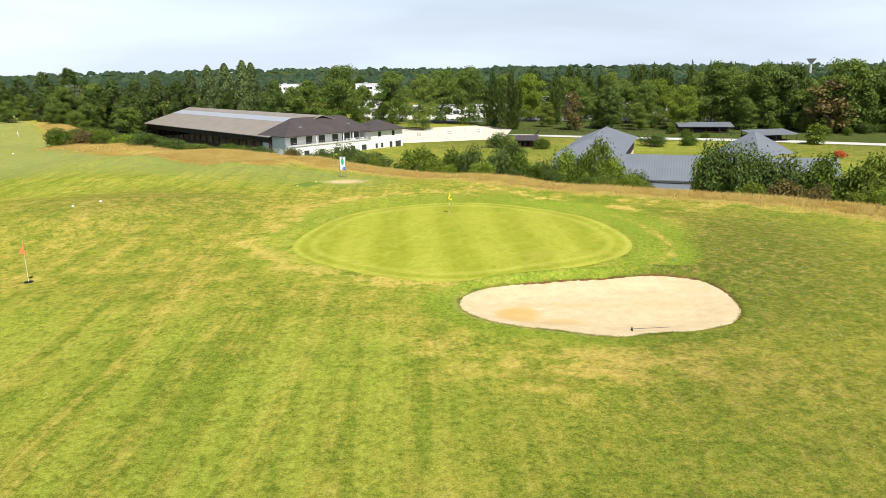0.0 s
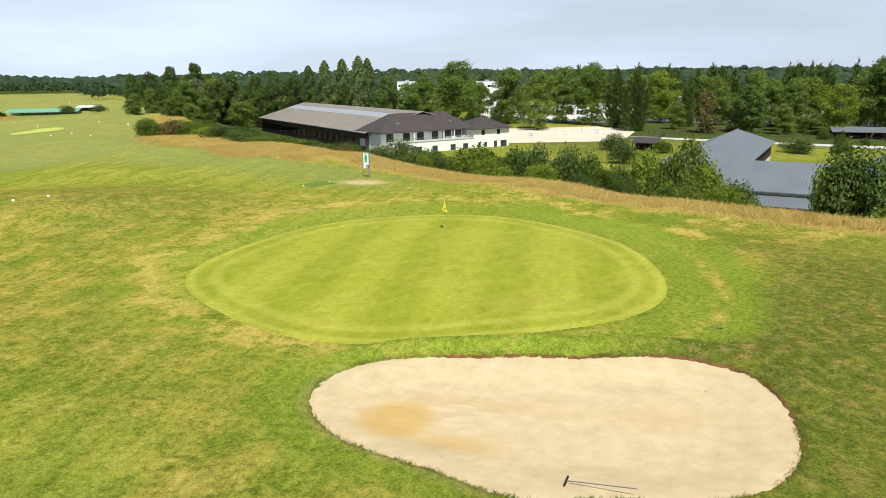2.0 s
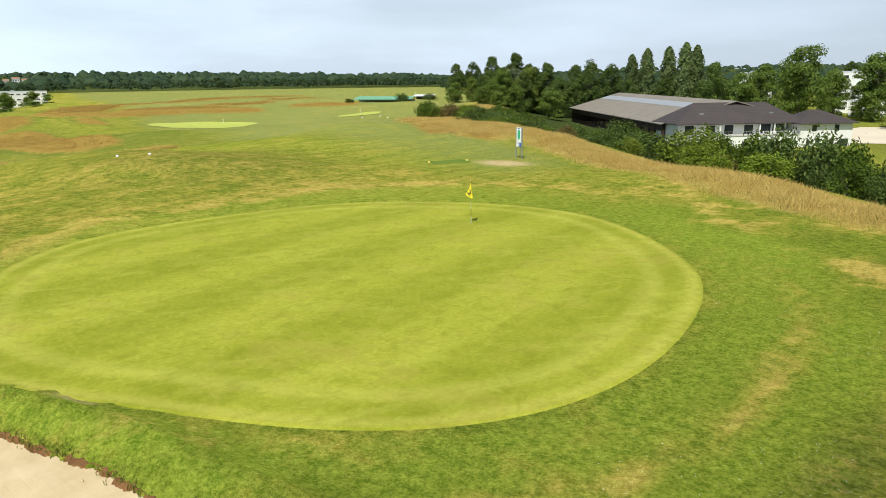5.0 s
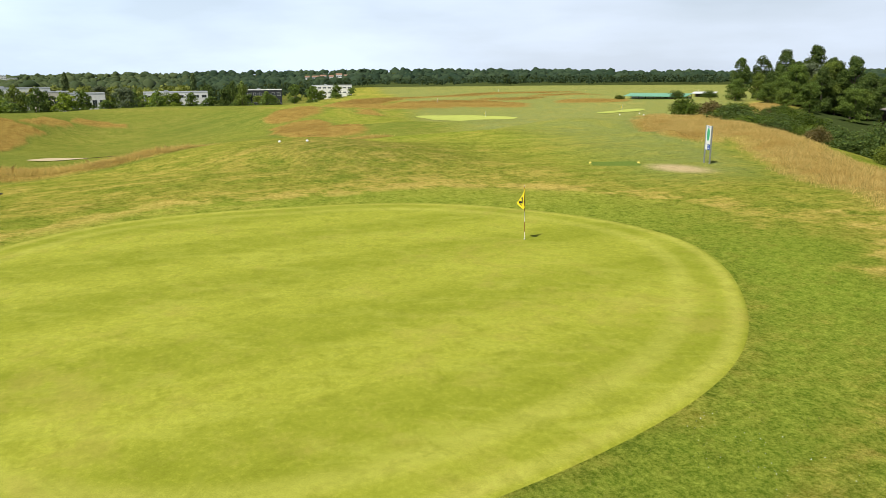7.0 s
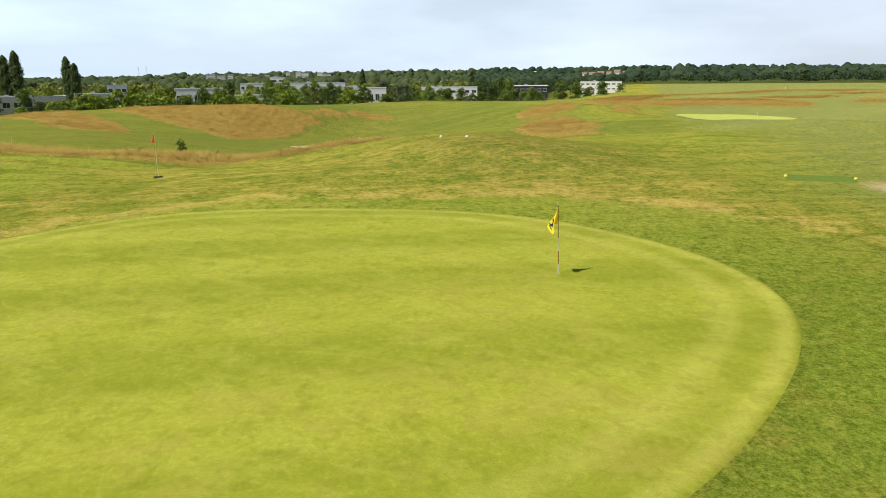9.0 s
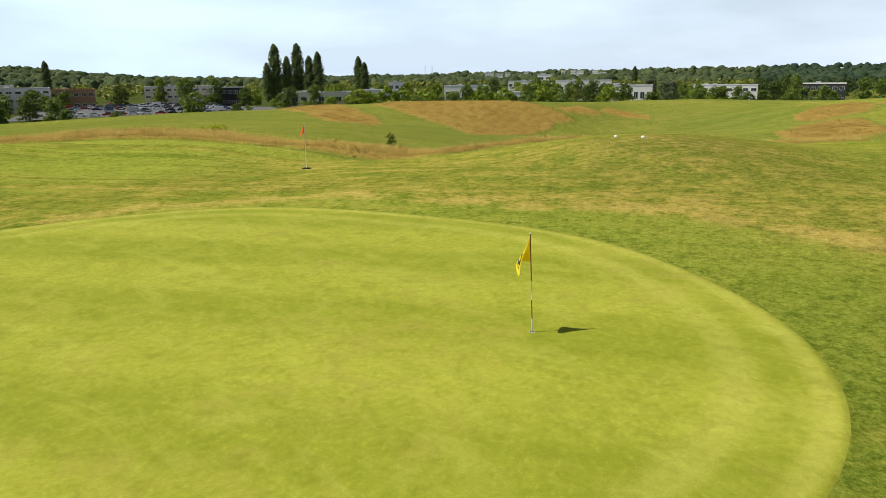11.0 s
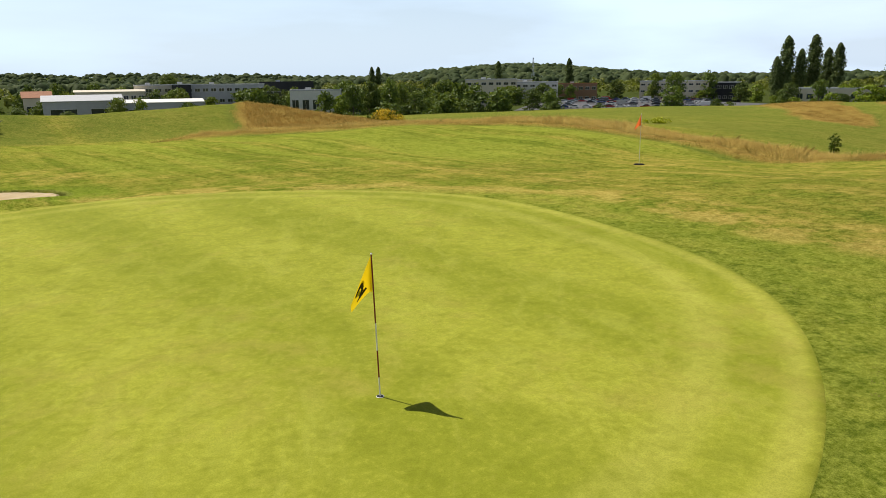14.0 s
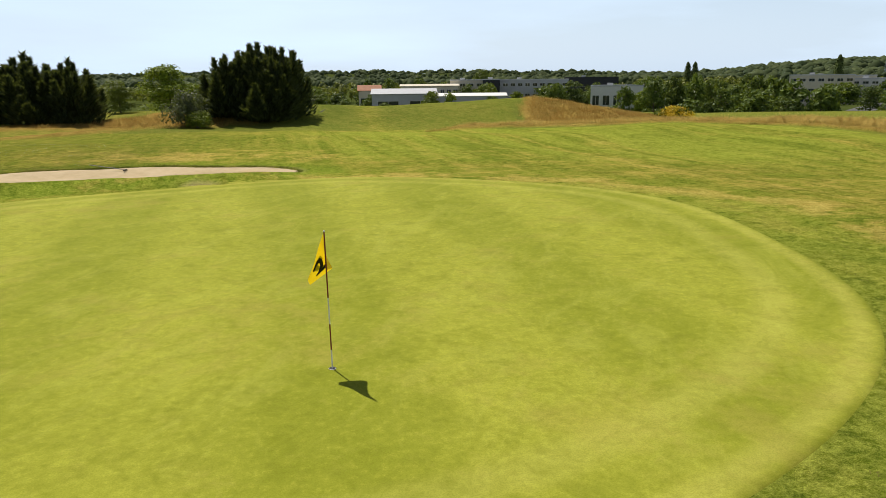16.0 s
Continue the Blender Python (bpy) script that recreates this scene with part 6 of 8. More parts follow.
def riding_hall():
    """The long low barn: sheet roof with a pale strip, dark open-sided boarding on posts."""
    h = root_at("riding_hall", -64, 160.7, -12.0, 135, "long dark timber riding hall with a weathered sheet roof", "barn")
    L, W, e, r = 104.0, 40.0, 6.2, 5.6
    y1, y2 = -W * 0.30, -W * 0.40
    f = lambda y: e - 0.3 + (1.0 - y) / (1.0 + W / 2) * (r + 0.3)
    bm = bmesh.new()
    slab(bm, [(-1.5, 1.0, f(1.0)), (L + 1.5, 1.0, f(1.0)), (L + 1.5, y1, f(y1)), (-1.5, y1, f(y1))][::-1], 0.2)
    slab(bm, [(-1.5, y2, f(y2)), (L + 1.5, y2, f(y2)), (L + 1.5, -W / 2, e + r), (-1.5, -W / 2, e + r)][::-1], 0.2)
    slab(bm, [(-1.5, -W / 2, e + r), (L + 1.5, -W / 2, e + r), (L + 1.5, -W - 1.0, e - 0.3), (-1.5, -W - 1.0, e - 0.3)][::-1], 0.2)
    roof = part("roof", bm, SHED_ROOF, h)
    bm = bmesh.new()
    slab(bm, [(-1.4, y1 + 0.1, f(y1) + 0.03), (L + 1.4, y1 + 0.1, f(y1) + 0.03), (L + 1.4, y2 - 0.1, f(y2) + 0.03), (-1.4, y2 - 0.1, f(y2) + 0.03)][::-1], 0.02)
    part("skylight", bm, SKYLIGHT, roof, "pale translucent roof strip")
    bays = 20
    for k in range(bays + 1):
        x = k * L / bays
        box_part("post", (x - 0.18, x + 0.18, -0.36, 0.0, 0, e - 0.4), DARK_WOOD, h)
    for k in range(bays):
        x0, x1 = k * L / bays + 0.18, (k + 1) * L / bays - 0.18
        top = 1.5
        box_part("wall_board", (x0, x1, -0.28, -0.1, 0, top), DARK_WOOD, h)
        box_part("wall_board", (x0, x1, -0.28, -0.1, top + 2.4, e - 0.45), DARK_WOOD, h)
    box_part("end_wall", (-0.1, 0.15, -W, -0.4, 0, e - 0.3), DARK_WOOD, h)
    box_part("end_wall", (L - 0.15, L + 0.1, -W, -0.4, 0, e - 0.3), DARK_WOOD, h)
    box_part("back_wall", (0.2, L - 0.2, -W, -W + 0.2, 0, 1.1), CREAM_WALL, h)
    for k in range(11):
        x = 0.4 + k * (L - 0.8) / 10
        box_part("post", (x - 0.18, x + 0.18, -W + 0.22, -W + 0.55, 0.16, e - 0.4), DARK_WOOD, h)
    box_part("arena_floor", (0.2, L - 0.2, -W + 0.3, -0.5, 0.0, 0.15), ARENA, h)
    box_part("gutter", (-1.5, L + 1.5, 0.98, 1.16, e - 0.62, e - 0.44), BLACK_PLASTIC, h)


def clubhouse():
    """White rendered house with dark hipped roofs, a terrace over a lower storey."""
    h = root_at("clubhouse", -57, 155, -13.0, 49, "white rendered clubhouse with dark hipped tile roofs", "house")
    e = 7.2
    for dims in ((0.8, 31.5, 1.4, 15.0, 0, e),):
        box_part("wall", dims, WHITE_WALL, h)
    box_part("wall", (33.6, 48.6, -2.2, 10.0, 0, e - 0.2), WHITE_WALL, h)
    box_part("wall", (31.5, 33.6, 4.2, 12.0, 0, e), WHITE_WALL, h)
    bm = bmesh.new()
    hip_roof(bm, 0.6, 35.6, 0.4, 14.6, e, 5.2, 0.9)
    part("roof", bm, SLATE, h)
    bm = bmesh.new()
    hip_roof(bm, 33.4, 48.8, -2.4, 10.2, e - 0.2, 3.2, 0.9)
    part("roof", bm, SLATE, h)
    for x in (8.0, 28.0):
        box_part("roof_light", (x - 0.6, x + 0.6, 3.0, 3.9, e + 1.92, e + 2.62), STEEL, h)
    for x in (4.0, 10.0, 15.2, 20.8):
        window_at(h, x, e - 2.9, 2.5, 2.35, 1.4, BLACK_PLASTIC)
    for x in (25.4, 29.4):
        window_at(h, x, e - 2.9, 3.4, 2.45, 1.4, BLACK_PLASTIC)
    for x in (37.5, 44.0):
        window_at(h, x, e - 2.4, 1.3, 1.7, -2.2, BLACK_PLASTIC)
    window_at(h, 46.3, 0.3, 2.6, 2.4, -2.2, BLACK_PLASTIC)
    window_at(h, 42.8, 0.3, 1.3, 2.4, -2.2, BLACK_PLASTIC)
    for x in (36.0, 38.6):
        window_at(h, x, 0.9, 1.0, 1.6, -2.2, BLACK_PLASTIC)
    # terrace over the lower storey
    box_part("terrace", (0.8, 33.4, -2.6, 1.38, 0, e - 3.1), WHITE_WALL, h)
    box_part("terrace_floor", (0.8, 33.4, -2.8, 1.36, e - 3.096, e - 3.0), CONCRETE, h)
    bm = bmesh.new()
    for k in range(34):
        rod(bm, (1.0 + k, -2.6, e - 3.0), (1.0 + k, -2.6, e - 2.0), 0.03, 5)
    rod(bm, (0.9, -2.6, e - 2.0), (34.0 - 0.8, -2.6, e - 2.0), 0.04, 6)
    part("railing", bm, STEEL, h)
    for x in (12.0, 23.2, 27.4):
        box_part("pillar", (x - 0.16, x + 0.16, -0.2, 0.12, e - 3.0, e - 0.22), WHITE_WALL, h)
    for x in (6.0, 12.0, 18.0, 25.0, 30.0):
        bm = bmesh.new()
        box(bm, x - 1.0, x + 1.0, -2.63, -2.55, 0.8, 2.6)
        part("lower_window", bm, GLASS, h)


def cafe_sets():
    """White terrace tables and chairs."""
    rng = random.Random(4)
    base = pose(-57, 155, -13.0 + 4.2, 0, 0, 49)
    table = None
    for x in (24.2, 26.2, 28.4, 30.6, 32.2):
        m = base @ pose(x, -1.4 + rng.uniform(-0.3, 0.3), 0, 0, 0, rng.uniform(0, 90))
        if table is None:
            table = new("terrace_table")
            tagged(table, "small round white terrace table with one leg", "table", "tables on the terrace")
            bm = bmesh.new()
            rod(bm, (0, 0, 0.70), (0, 0, 0.74), 0.42, 16)
            part("tabletop", bm, WHITE_PAINT, table)
            bm = bmesh.new()
            rod(bm, (0, 0, 0.03), (0, 0, 0.70), 0.04, 8)
            rod(bm, (0, 0, 0.0), (0, 0, 0.03), 0.25, 12)
            part("pedestal", bm, WHITE_PAINT, table)
            table.matrix_basis = m
        else:
            copy_thing(table, m)
    chair = None
    for x in (23.6, 24.9, 25.6, 26.9, 27.8, 29.1, 30.0, 31.3, 31.7, 32.8):
        m = base @ pose(x, -1.5 + rng.uniform(-0.4, 0.4), 0, 0, 0, rng.uniform(0, 360))
        if chair is None:
            chair = new("terrace_chair")
            tagged(chair, "white plastic terrace chair with a slatted back", "chair", "chairs on the terrace")
            box_part("seat", (-0.23, 0.23, -0.23, 0.23, 0.42, 0.46), WHITE_PAINT, chair)
            box_part("backrest", (-0.23, 0.23, 0.20, 0.235, 0.46, 0.88), WHITE_PAINT, chair)
            for sx in (-0.2, 0.2):
                for sy in (-0.2, 0.2):
                    box_part("leg", (sx - 0.02, sx + 0.02, sy - 0.02, sy + 0.02, 0, 0.42), WHITE_PAINT, chair)
            chair.matrix_basis = m
        else:
            copy_thing(chair, m)


def pyramid_pavilion(x, y, z, half, top, turn, eave=3.0):
    p = root_at("pavilion", x, y, z, turn, "open pavilion with a blue-grey pyramid sheet roof", "pavilion", "riding centre pavilions")
    c = [(-half, -half, eave), (half, -half, eave), (half, half, eave), (-half, half, eave)]
    for k in range(4):
        bm = bmesh.new()
        slab(bm, [c[k], c[(k + 1) % 4], (0, 0, top)], 0.15)
        part("roof_slope", bm, BLUE_ROOF, p)
    for sx in (-1, 0, 1):
        for sy in (-1, 0, 1):
            if sx or sy:
                a, b = sx * (half - 1.2), sy * (half - 1.2)
                box_part("post", (a - 0.12, a + 0.12, b - 0.12, b + 0.12, 0, eave - 0.15), DARK_WOOD, p)
    box_part("wall_board", (-half + 1.4, half - 1.4, half - 1.3, half - 1.15, 0, 1.6), DARK_WOOD, p)


def stable_wing():
    """Long wing running back from the stable under a hipped blue-grey roof."""
    w = root_at("stable_wing", 43.3, 155.0, -14.2, 74, "stable wing with a hipped blue-grey sheet roof", "stable")
    e, top, half, near, far = 6.7, 10.6, 8.7, -44.0, 10.7
    ridge = near + 10.7
    for pts in (((near, -half, e), (far, -half, e), (0, 0, top), (ridge, 0, top)), ((far, half, e), (near, half, e), (ridge, 0, top), (0, 0, top)), ((far, -half, e), (far, half, e), (0, 0, top)), ((near, half, e), (near, -half, e), (ridge, 0, top))):
        bm = bmesh.new()
        slab(bm, list(pts), 0.16)
        part("roof_slope", bm, BLUE_ROOF, w)
    bm = bmesh.new()
    rod(bm, (ridge, 0, top + 0.02), (0, 0, top + 0.02), 0.14, 8)
    part("ridge_cap", bm, STEEL, w)
    for y in (-half + 0.95, half - 1.1):
        box_part("wall_board", (near + 0.8, far - 1.0, y, y + 0.14, 0, 3.0), CREAM_WALL, w)
        box_part("wall_board", (near + 0.8, far - 1.0, y + 0.01, y + 0.13, 3.004, e - 0.1), DARK_WOOD, w)
    for x in (near + 0.6, far - 0.95):
        box_part("wall_board", (x, x + 0.15, -half + 1.2, half - 1.2, 0, e - 0.1), CREAM_WALL, w)


def stable_block():
    """Long stable with a ribbed blue-grey roof and a lower lean-to in front."""
    s = root_at("stable", 20.5, 95.6, -14.2, -16, "long stable with a ribbed blue-grey sheet roof", "stable")
    L = 60.0
    bm = bmesh.new()
    slab(bm, [(-1, -1.0, 4.0), (L, -1.0, 4.0), (L, 9.5, 8.4), (-1, 9.5, 8.4)], 0.18)
    part("roof_slope", bm, BLUE_ROOF, s)
    bm = bmesh.new()
    slab(bm, [(-1, 9.5, 8.4), (L, 9.5, 8.4), (L, 20.0, 4.0), (-1, 20.0, 4.0)], 0.18)
    part("roof_slope", bm, BLUE_ROOF, s)
    box_part("wall", (0, L - 1, 0, 19, 0, 3.8), CREAM_WALL, s)
    bm = bmesh.new()
    slab(bm, [(17, -6.0, 2.2), (L - 14, -6.0, 2.2), (L - 14, -0.1, 3.3), (17, -0.1, 3.3)], 0.14)
    part("lean_to_roof", bm, BLUE_ROOF, s)
    for k in range(7):
        x = 17.4 + k * (L - 32) / 6
        box_part("post", (x - 0.1, x + 0.1, -5.8, -5.6, 0, 2.0), POST_WOOD, s)
        if k < 6:
            box_part("stable_door", (x + 1.0, x + 2.4, -0.09, -0.005, 0, 2.3), DARK_WOOD, s)


def rail_fence(points, group):
    """Post and rail fence along a line on the ground."""
    f = None
    for (ax, ay), (bx, by) in zip(points, points[1:]):
        n = max(1, int(math.hypot(bx - ax, by - ay) / 2.6))
        f = new("rail_fence")
        tagged(f, "weathered wooden post and rail paddock fence", "fence", group)
        f.location = (ax, ay, gz(ax, ay))
        pts = [((bx - ax) * k / n, (by - ay) * k / n) for k in range(n + 1)]
        hs = [gz(ax + p[0], ay + p[1]) - f.location.z for p in pts]
        for (px, py), z in zip(pts, hs):
            box_part("post", (px - 0.06, px + 0.06, py - 0.06, py + 0.06, z - 0.2, z + 1.35), DARK_WOOD, f)
        for h in (0.6, 1.15):
            for k in range(n):
                bm = bmesh.new()
                rod(bm, (*pts[k], hs[k] + h), (*pts[k + 1], hs[k + 1] + h), 0.05, 5)
                part("rail", bm, DARK_WOOD, f)


def flat_patch(name, pts, mat, label, lift=0.06, cell=4.0):
    """A paved or sanded area that follows the land."""
    xs, ys = [p[0] for p in pts], [p[1] for p in pts]
    gx = np.arange(min(xs), max(xs) + cell, cell)
    gy = np.arange(min(ys), max(ys) + cell, cell)
    bm = bmesh.new()
    vs = [bm.verts.new((p[0], p[1], 0)) for p in pts]
    bm.faces.new(vs)
    for x in gx[1:-1]:
        bmesh.ops.bisect_plane(bm, geom=bm.verts[:] + bm.edges[:] + bm.faces[:], plane_co=(x, 0, 0), plane_no=(1, 0, 0))
    for y in gy[1:-1]:
        bmesh.ops.bisect_plane(bm, geom=bm.verts[:] + bm.edges[:] + bm.faces[:], plane_co=(0, y, 0), plane_no=(0, 1, 0))
    for v in bm.verts:
        v.co.z = gz(v.co.x, v.co.y) + lift
    bmesh.ops.recalc_face_normals(bm, faces=bm.faces[:])
    me = bpy.data.meshes.new(name)
    bm.to_mesh(me)
    bm.free()
    me.materials.append(mat)
    return tagged(new(name, me), label, name.replace("_", " "), kind="structure")


def block(name, x, y, turn, w, d, top, wall, roof, label, storeys=2, cols=6, pitched=0.0, band=None, group="", frames=WHITE_PAINT):
    """A plain building that faces the course: walls, parapet or pitched roof, rows of windows."""
    z = gz(x, y) - 0.3
    h = max(3.0, top - z)
    b = root_at(name, x, y, z, turn, label, "building", group)
    box_part("wall", (-w / 2, w / 2, 0, d, 0, h), wall, b)
    if pitched:
        bm = bmesh.new()
        slab(bm, [(-w / 2 - 0.5, -0.5, h + 0.02), (w / 2 + 0.5, -0.5, h + 0.02), (w / 2 + 0.5, d / 2, h + pitched), (-w / 2 - 0.5, d / 2, h + pitched)], 0.2)
        slab(bm, [(-w / 2 - 0.5, d / 2, h + pitched), (w / 2 + 0.5, d / 2, h + pitched), (w / 2 + 0.5, d + 0.5, h + 0.02), (-w / 2 - 0.5, d + 0.5, h + 0.02)], 0.2)
        part("roof", bm, roof, b)
    else:
        bm = bmesh.new()
        box(bm, -w / 2 - 0.15, w / 2 + 0.15, -0.15, 0.25, h + 0.003, h + 0.45)
        box(bm, -w / 2 - 0.15, w / 2 + 0.15, d - 0.25, d + 0.15, h + 0.003, h + 0.45)
        box(bm, -w / 2 - 0.15, -w / 2 + 0.25, 0.26, d - 0.26, h + 0.003, h + 0.45)
        box(bm, w / 2 - 0.25, w / 2 + 0.15, 0.26, d - 0.26, h + 0.003, h + 0.45)
        part("parapet", bm, roof, b)
        box_part("roof", (-w / 2 + 0.26, w / 2 - 0.26, 0.26, d - 0.26, h + 0.003, h + 0.12), roof, b)
        box_part("roof_unit", (-w * 0.2, -w * 0.2 + 2.2, d * 0.4, d * 0.4 + 2, h + 0.124, h + 1.3), STEEL, b)
    if band:
        box_part("wall_band", (-w / 2 - 0.03, w / 2 + 0.03, -0.05, -0.003, 0, h * 0.28), band, b)
    sh = h / storeys
    for s in range(storeys):
        for k in range(cols):
            cx = -w / 2 + (k + 0.5) * w / cols
            window_at(b, cx, s * sh + sh * 0.40, w / cols * 0.66, sh * 0.32, -0.06, frames)
    if group == "buildings of the business park":
        # trees along the front, as high as the upper storey
        c, n = math.cos(radians(turn)), math.sin(radians(turn))
        spot = random.Random(int(abs(x * 13 + y * 7)))
        for k in range(max(2, int(w / 9))):
            a, f = spot.uniform(-w * 0.55, w * 0.55), spot.uniform(-15, -6)
            plant(spot.choice("TTVK"), x + a * c - f * n, y + a * n + f * c, h * spot.uniform(0.55, 1.05), h * spot.uniform(0.6, 0.95), "trees before the business park")
    return b


def make_car(paint, van=False):
    """A parked car: rounded body, glasshouse, wheels with rims, lamps."""
    c = new("van" if van else "car")
    L, W, H = (5.0, 1.95, 2.1) if van else (4.2, 1.75, 1.46)
    bm = bmesh.new()
    prof = [(-L / 2, 0.35), (-L / 2 + 0.05, 0.80), (-L / 2 + 0.9, 0.92), (L / 2 - 0.7, 0.95), (L / 2, 0.86), (L / 2, 0.35)]
    if van:
        prof = [(-L / 2, 0.35), (-L / 2 + 0.05, 1.0), (-L / 2 + 0.7, 1.15), (-L / 2 + 1.3, H), (L / 2 - 0.1, H), (L / 2, 0.35)]
    a = [bm.verts.new((x, -W / 2, z)) for x, z in prof]
    b = [bm.verts.new((x, W / 2, z)) for x, z in prof]
    bm.faces.new(a)
    bm.faces.new(b[::-1])
    for k in range(len(prof)):
        j = (k + 1) % len(prof)
        bm.faces.new((a[j], a[k], b[k], b[j]))
    bmesh.ops.recalc_face_normals(bm, faces=bm.faces[:])
    bmesh.ops.bevel(bm, geom=bm.edges[:], offset=0.08, segments=2, affect="EDGES")
    body = part("body", bm, paint, c)
    if not van:
        bm = bmesh.new()
        low = [(-L / 2 + 0.95, 0.9), (L / 2 - 0.45, 0.92)]
        hi = [(-L / 2 + 1.7, H), (L / 2 - 1.0, H)]
        q = [bm.verts.new((x, s * (W / 2 - (0.08 if z < 1.2 else 0.25)), z)) for s in (-1, 1) for x, z in (low[0], low[1], hi[1], hi[0])]
        for f in ((0, 1, 2, 3), (7, 6, 5, 4), (0, 3, 7, 4), (1, 5, 6, 2)):
            bm.faces.new([q[i] for i in f])
        bmesh.ops.recalc_face_normals(bm, faces=bm.faces[:])
        part("glasshouse", bm, GLASS, c, "dark tinted car glass")
        box_part("roof_panel", (-L / 2 + 1.65, L / 2 - 0.95, -W / 2 + 0.24, W / 2 - 0.24, H - 0.01, H + 0.04), paint, c)
    else:
        box_part("windscreen", (-L / 2 + 0.72, -L / 2 + 1.0, -W / 2 + 0.2, W / 2 - 0.2, 1.25, 1.8), GLASS, c)
    for sx in (-L * 0.31, L * 0.31):
        for s in (-1, 1):
            bm = bmesh.new()
            rod(bm, (sx, s * (W / 2 - 0.2), 0.31), (sx, s * (W / 2 + 0.01), 0.31), 0.31, 14)
            wheel = part("wheel", bm, BLACK_PLASTIC, c)
            bm = bmesh.new()
            rod(bm, (sx, s * (W / 2 + 0.005), 0.31), (sx, s * (W / 2 + 0.025), 0.31), 0.19, 10)
            part("rim", bm, STEEL, wheel)
    for s in (-1, 1):
        box_part("headlight", (-L / 2 - 0.01, -L / 2 + 0.1, s * W * 0.33 - 0.16, s * W * 0.33 + 0.16, 0.62, 0.76), WHITE_PAINT, c)
        box_part("tail_light", (L / 2 - 0.1, L / 2 + 0.01, s * W * 0.38 - 0.1, s * W * 0.38 + 0.1, 0.62, 0.80), RED_PAINT, c)
    return c


PAINTS = [(plain("car_paint_" + n, c, 0.25, 0.04, 2.0, m, 0.6), n) for n, c, m in
          (("white", (0.75, 0.75, 0.74), 0.0), ("silver", (0.42, 0.43, 0.45), 0.6), ("grey", (0.12, 0.125, 0.13), 0.5), ("black", (0.012, 0.012, 0.014), 0.2), ("red", (0.32, 0.02, 0.02), 0.1), ("blue", (0.03, 0.06, 0.20), 0.3))]
CARS = {}


def park(x, y, turn, paint, group, van=False):
    key = (paint, van)
    m = pose(x, y, gz(x, y) + 0.09, 0, 0, turn)
    if key not in CARS:
        mat, n = PAINTS[paint]
        CARS[key] = c = make_car(mat, van)
        tagged(c, ("white panel van parked beside other vehicles" if van else n + " hatchback car parked in a row on asphalt"), "van" if van else "car", group)
        c.matrix_basis = m
    else:
        c = copy_thing(CARS[key], m)
        c["group"] = group
    return c


# ---- riding centre ----
riding_hall()
clubhouse()
cafe_sets()
stable_block()
stable_wing()
pyramid_pavilion(87, 152, -14.6, 8.4, 9.6, 34, 3.0)
flat_patch("riding_arena", [(-30, 196), (14, 214), (20, 262), (4, 282), (-36, 262), (-42, 214)], ARENA, "pale sand outdoor riding arena")
flat_patch("gravel_track", [(16, 232), (24, 232), (110, 205), (150, 180), (146, 174), (106, 198), (22, 226)], CONCRETE, "pale gravel track between the paddocks")
for line_ in ([(22, 190), (30, 240), (90, 232), (120, 214)], [(24, 246), (70, 262), (120, 250)], [(0, 176), (20, 186)], [(66, 214), (64, 182)]):
    rail_fence(line_, "paddock fences of the riding centre")


def jumps():
    j = None
    for x, y, t in ((-8, 232, 20), (-2, 246, 70), (-20, 224, 120), (4, 240, 40)):
        m = pose(x, y, gz(x, y) + 0.08, 0, 0, t)
        if j is None:
            j = new("show_jump")
            tagged(j, "red and white show jump on the sand", "jump", "jumps in the arena")
            for s in (-1.7, 1.7):
                box_part("stand", (s - 0.3, s + 0.3, -0.08, 0.08, 0, 1.7), WHITE_PAINT, j)
            for z in (0.5, 0.9, 1.3):
                bm = bmesh.new()
                rod(bm, (-1.4, 0, z), (1.4, 0, z), 0.06, 8)
                part("pole", bm, RED_PAINT if z != 0.9 else WHITE_PAINT, j)
            j.matrix_basis = m
        else:
            copy_thing(j, m)


jumps()


def shelter(name, x, y, z, turn, w, d, roof, label, lo=2.6, hi=3.9):
    s = root_at(name, x, y, z, turn, label, "shelter")
    bm = bmesh.new()
    slab(bm, [(-w / 2, 0, lo), (w / 2, 0, lo), (w / 2, d, hi), (-w / 2, d, hi)], 0.2)
    part("roof", bm, roof, s)
    for k in range(5):
        a = -w / 2 + 0.3 + k * (w - 0.6) / 4
        box_part("post", (a - 0.1, a + 0.1, 0.3, 0.5, 0, lo - 0.15), DARK_WOOD, s)
        box_part("post", (a - 0.1, a + 0.1, d - 0.5, d - 0.3, 0, hi - 0.3), DARK_WOOD, s)
    box_part("back_wall", (-w / 2 + 0.5, w / 2 - 0.5, d - 0.28, d - 0.14, 0, min(2.2, lo - 0.2)), CREAM_WALL if roof is GREEN_ROOF else DARK_WOOD, s)


shelter("hay_shelter", 20.5, 184, gz(20.5, 184), -10, 8, 6, SLATE, "small dark-roofed timber field shelter")
shelter("horse_shelter", 112, 196, gz(112, 196), 15, 18, 9, BLUE_ROOF, "low open horse shelter with a grey roof")
shelter("horse_shelter", 98, 232, gz(98, 232), -8, 22, 9, BLUE_ROOF, "low open horse shelter with a grey roof")
shelter("driving_range_shelter", -235, 217, gz(-235, 217), 24, 30, 8, GREEN_ROOF, "long driving range shelter with a pale green roof", 1.5, 2.7)
shelter("driving_range_shelter", -236, 248, gz(-236, 248), 30, 11, 7, FLAT_ROOF, "low grey-roofed range hut", 1.8, 2.5)

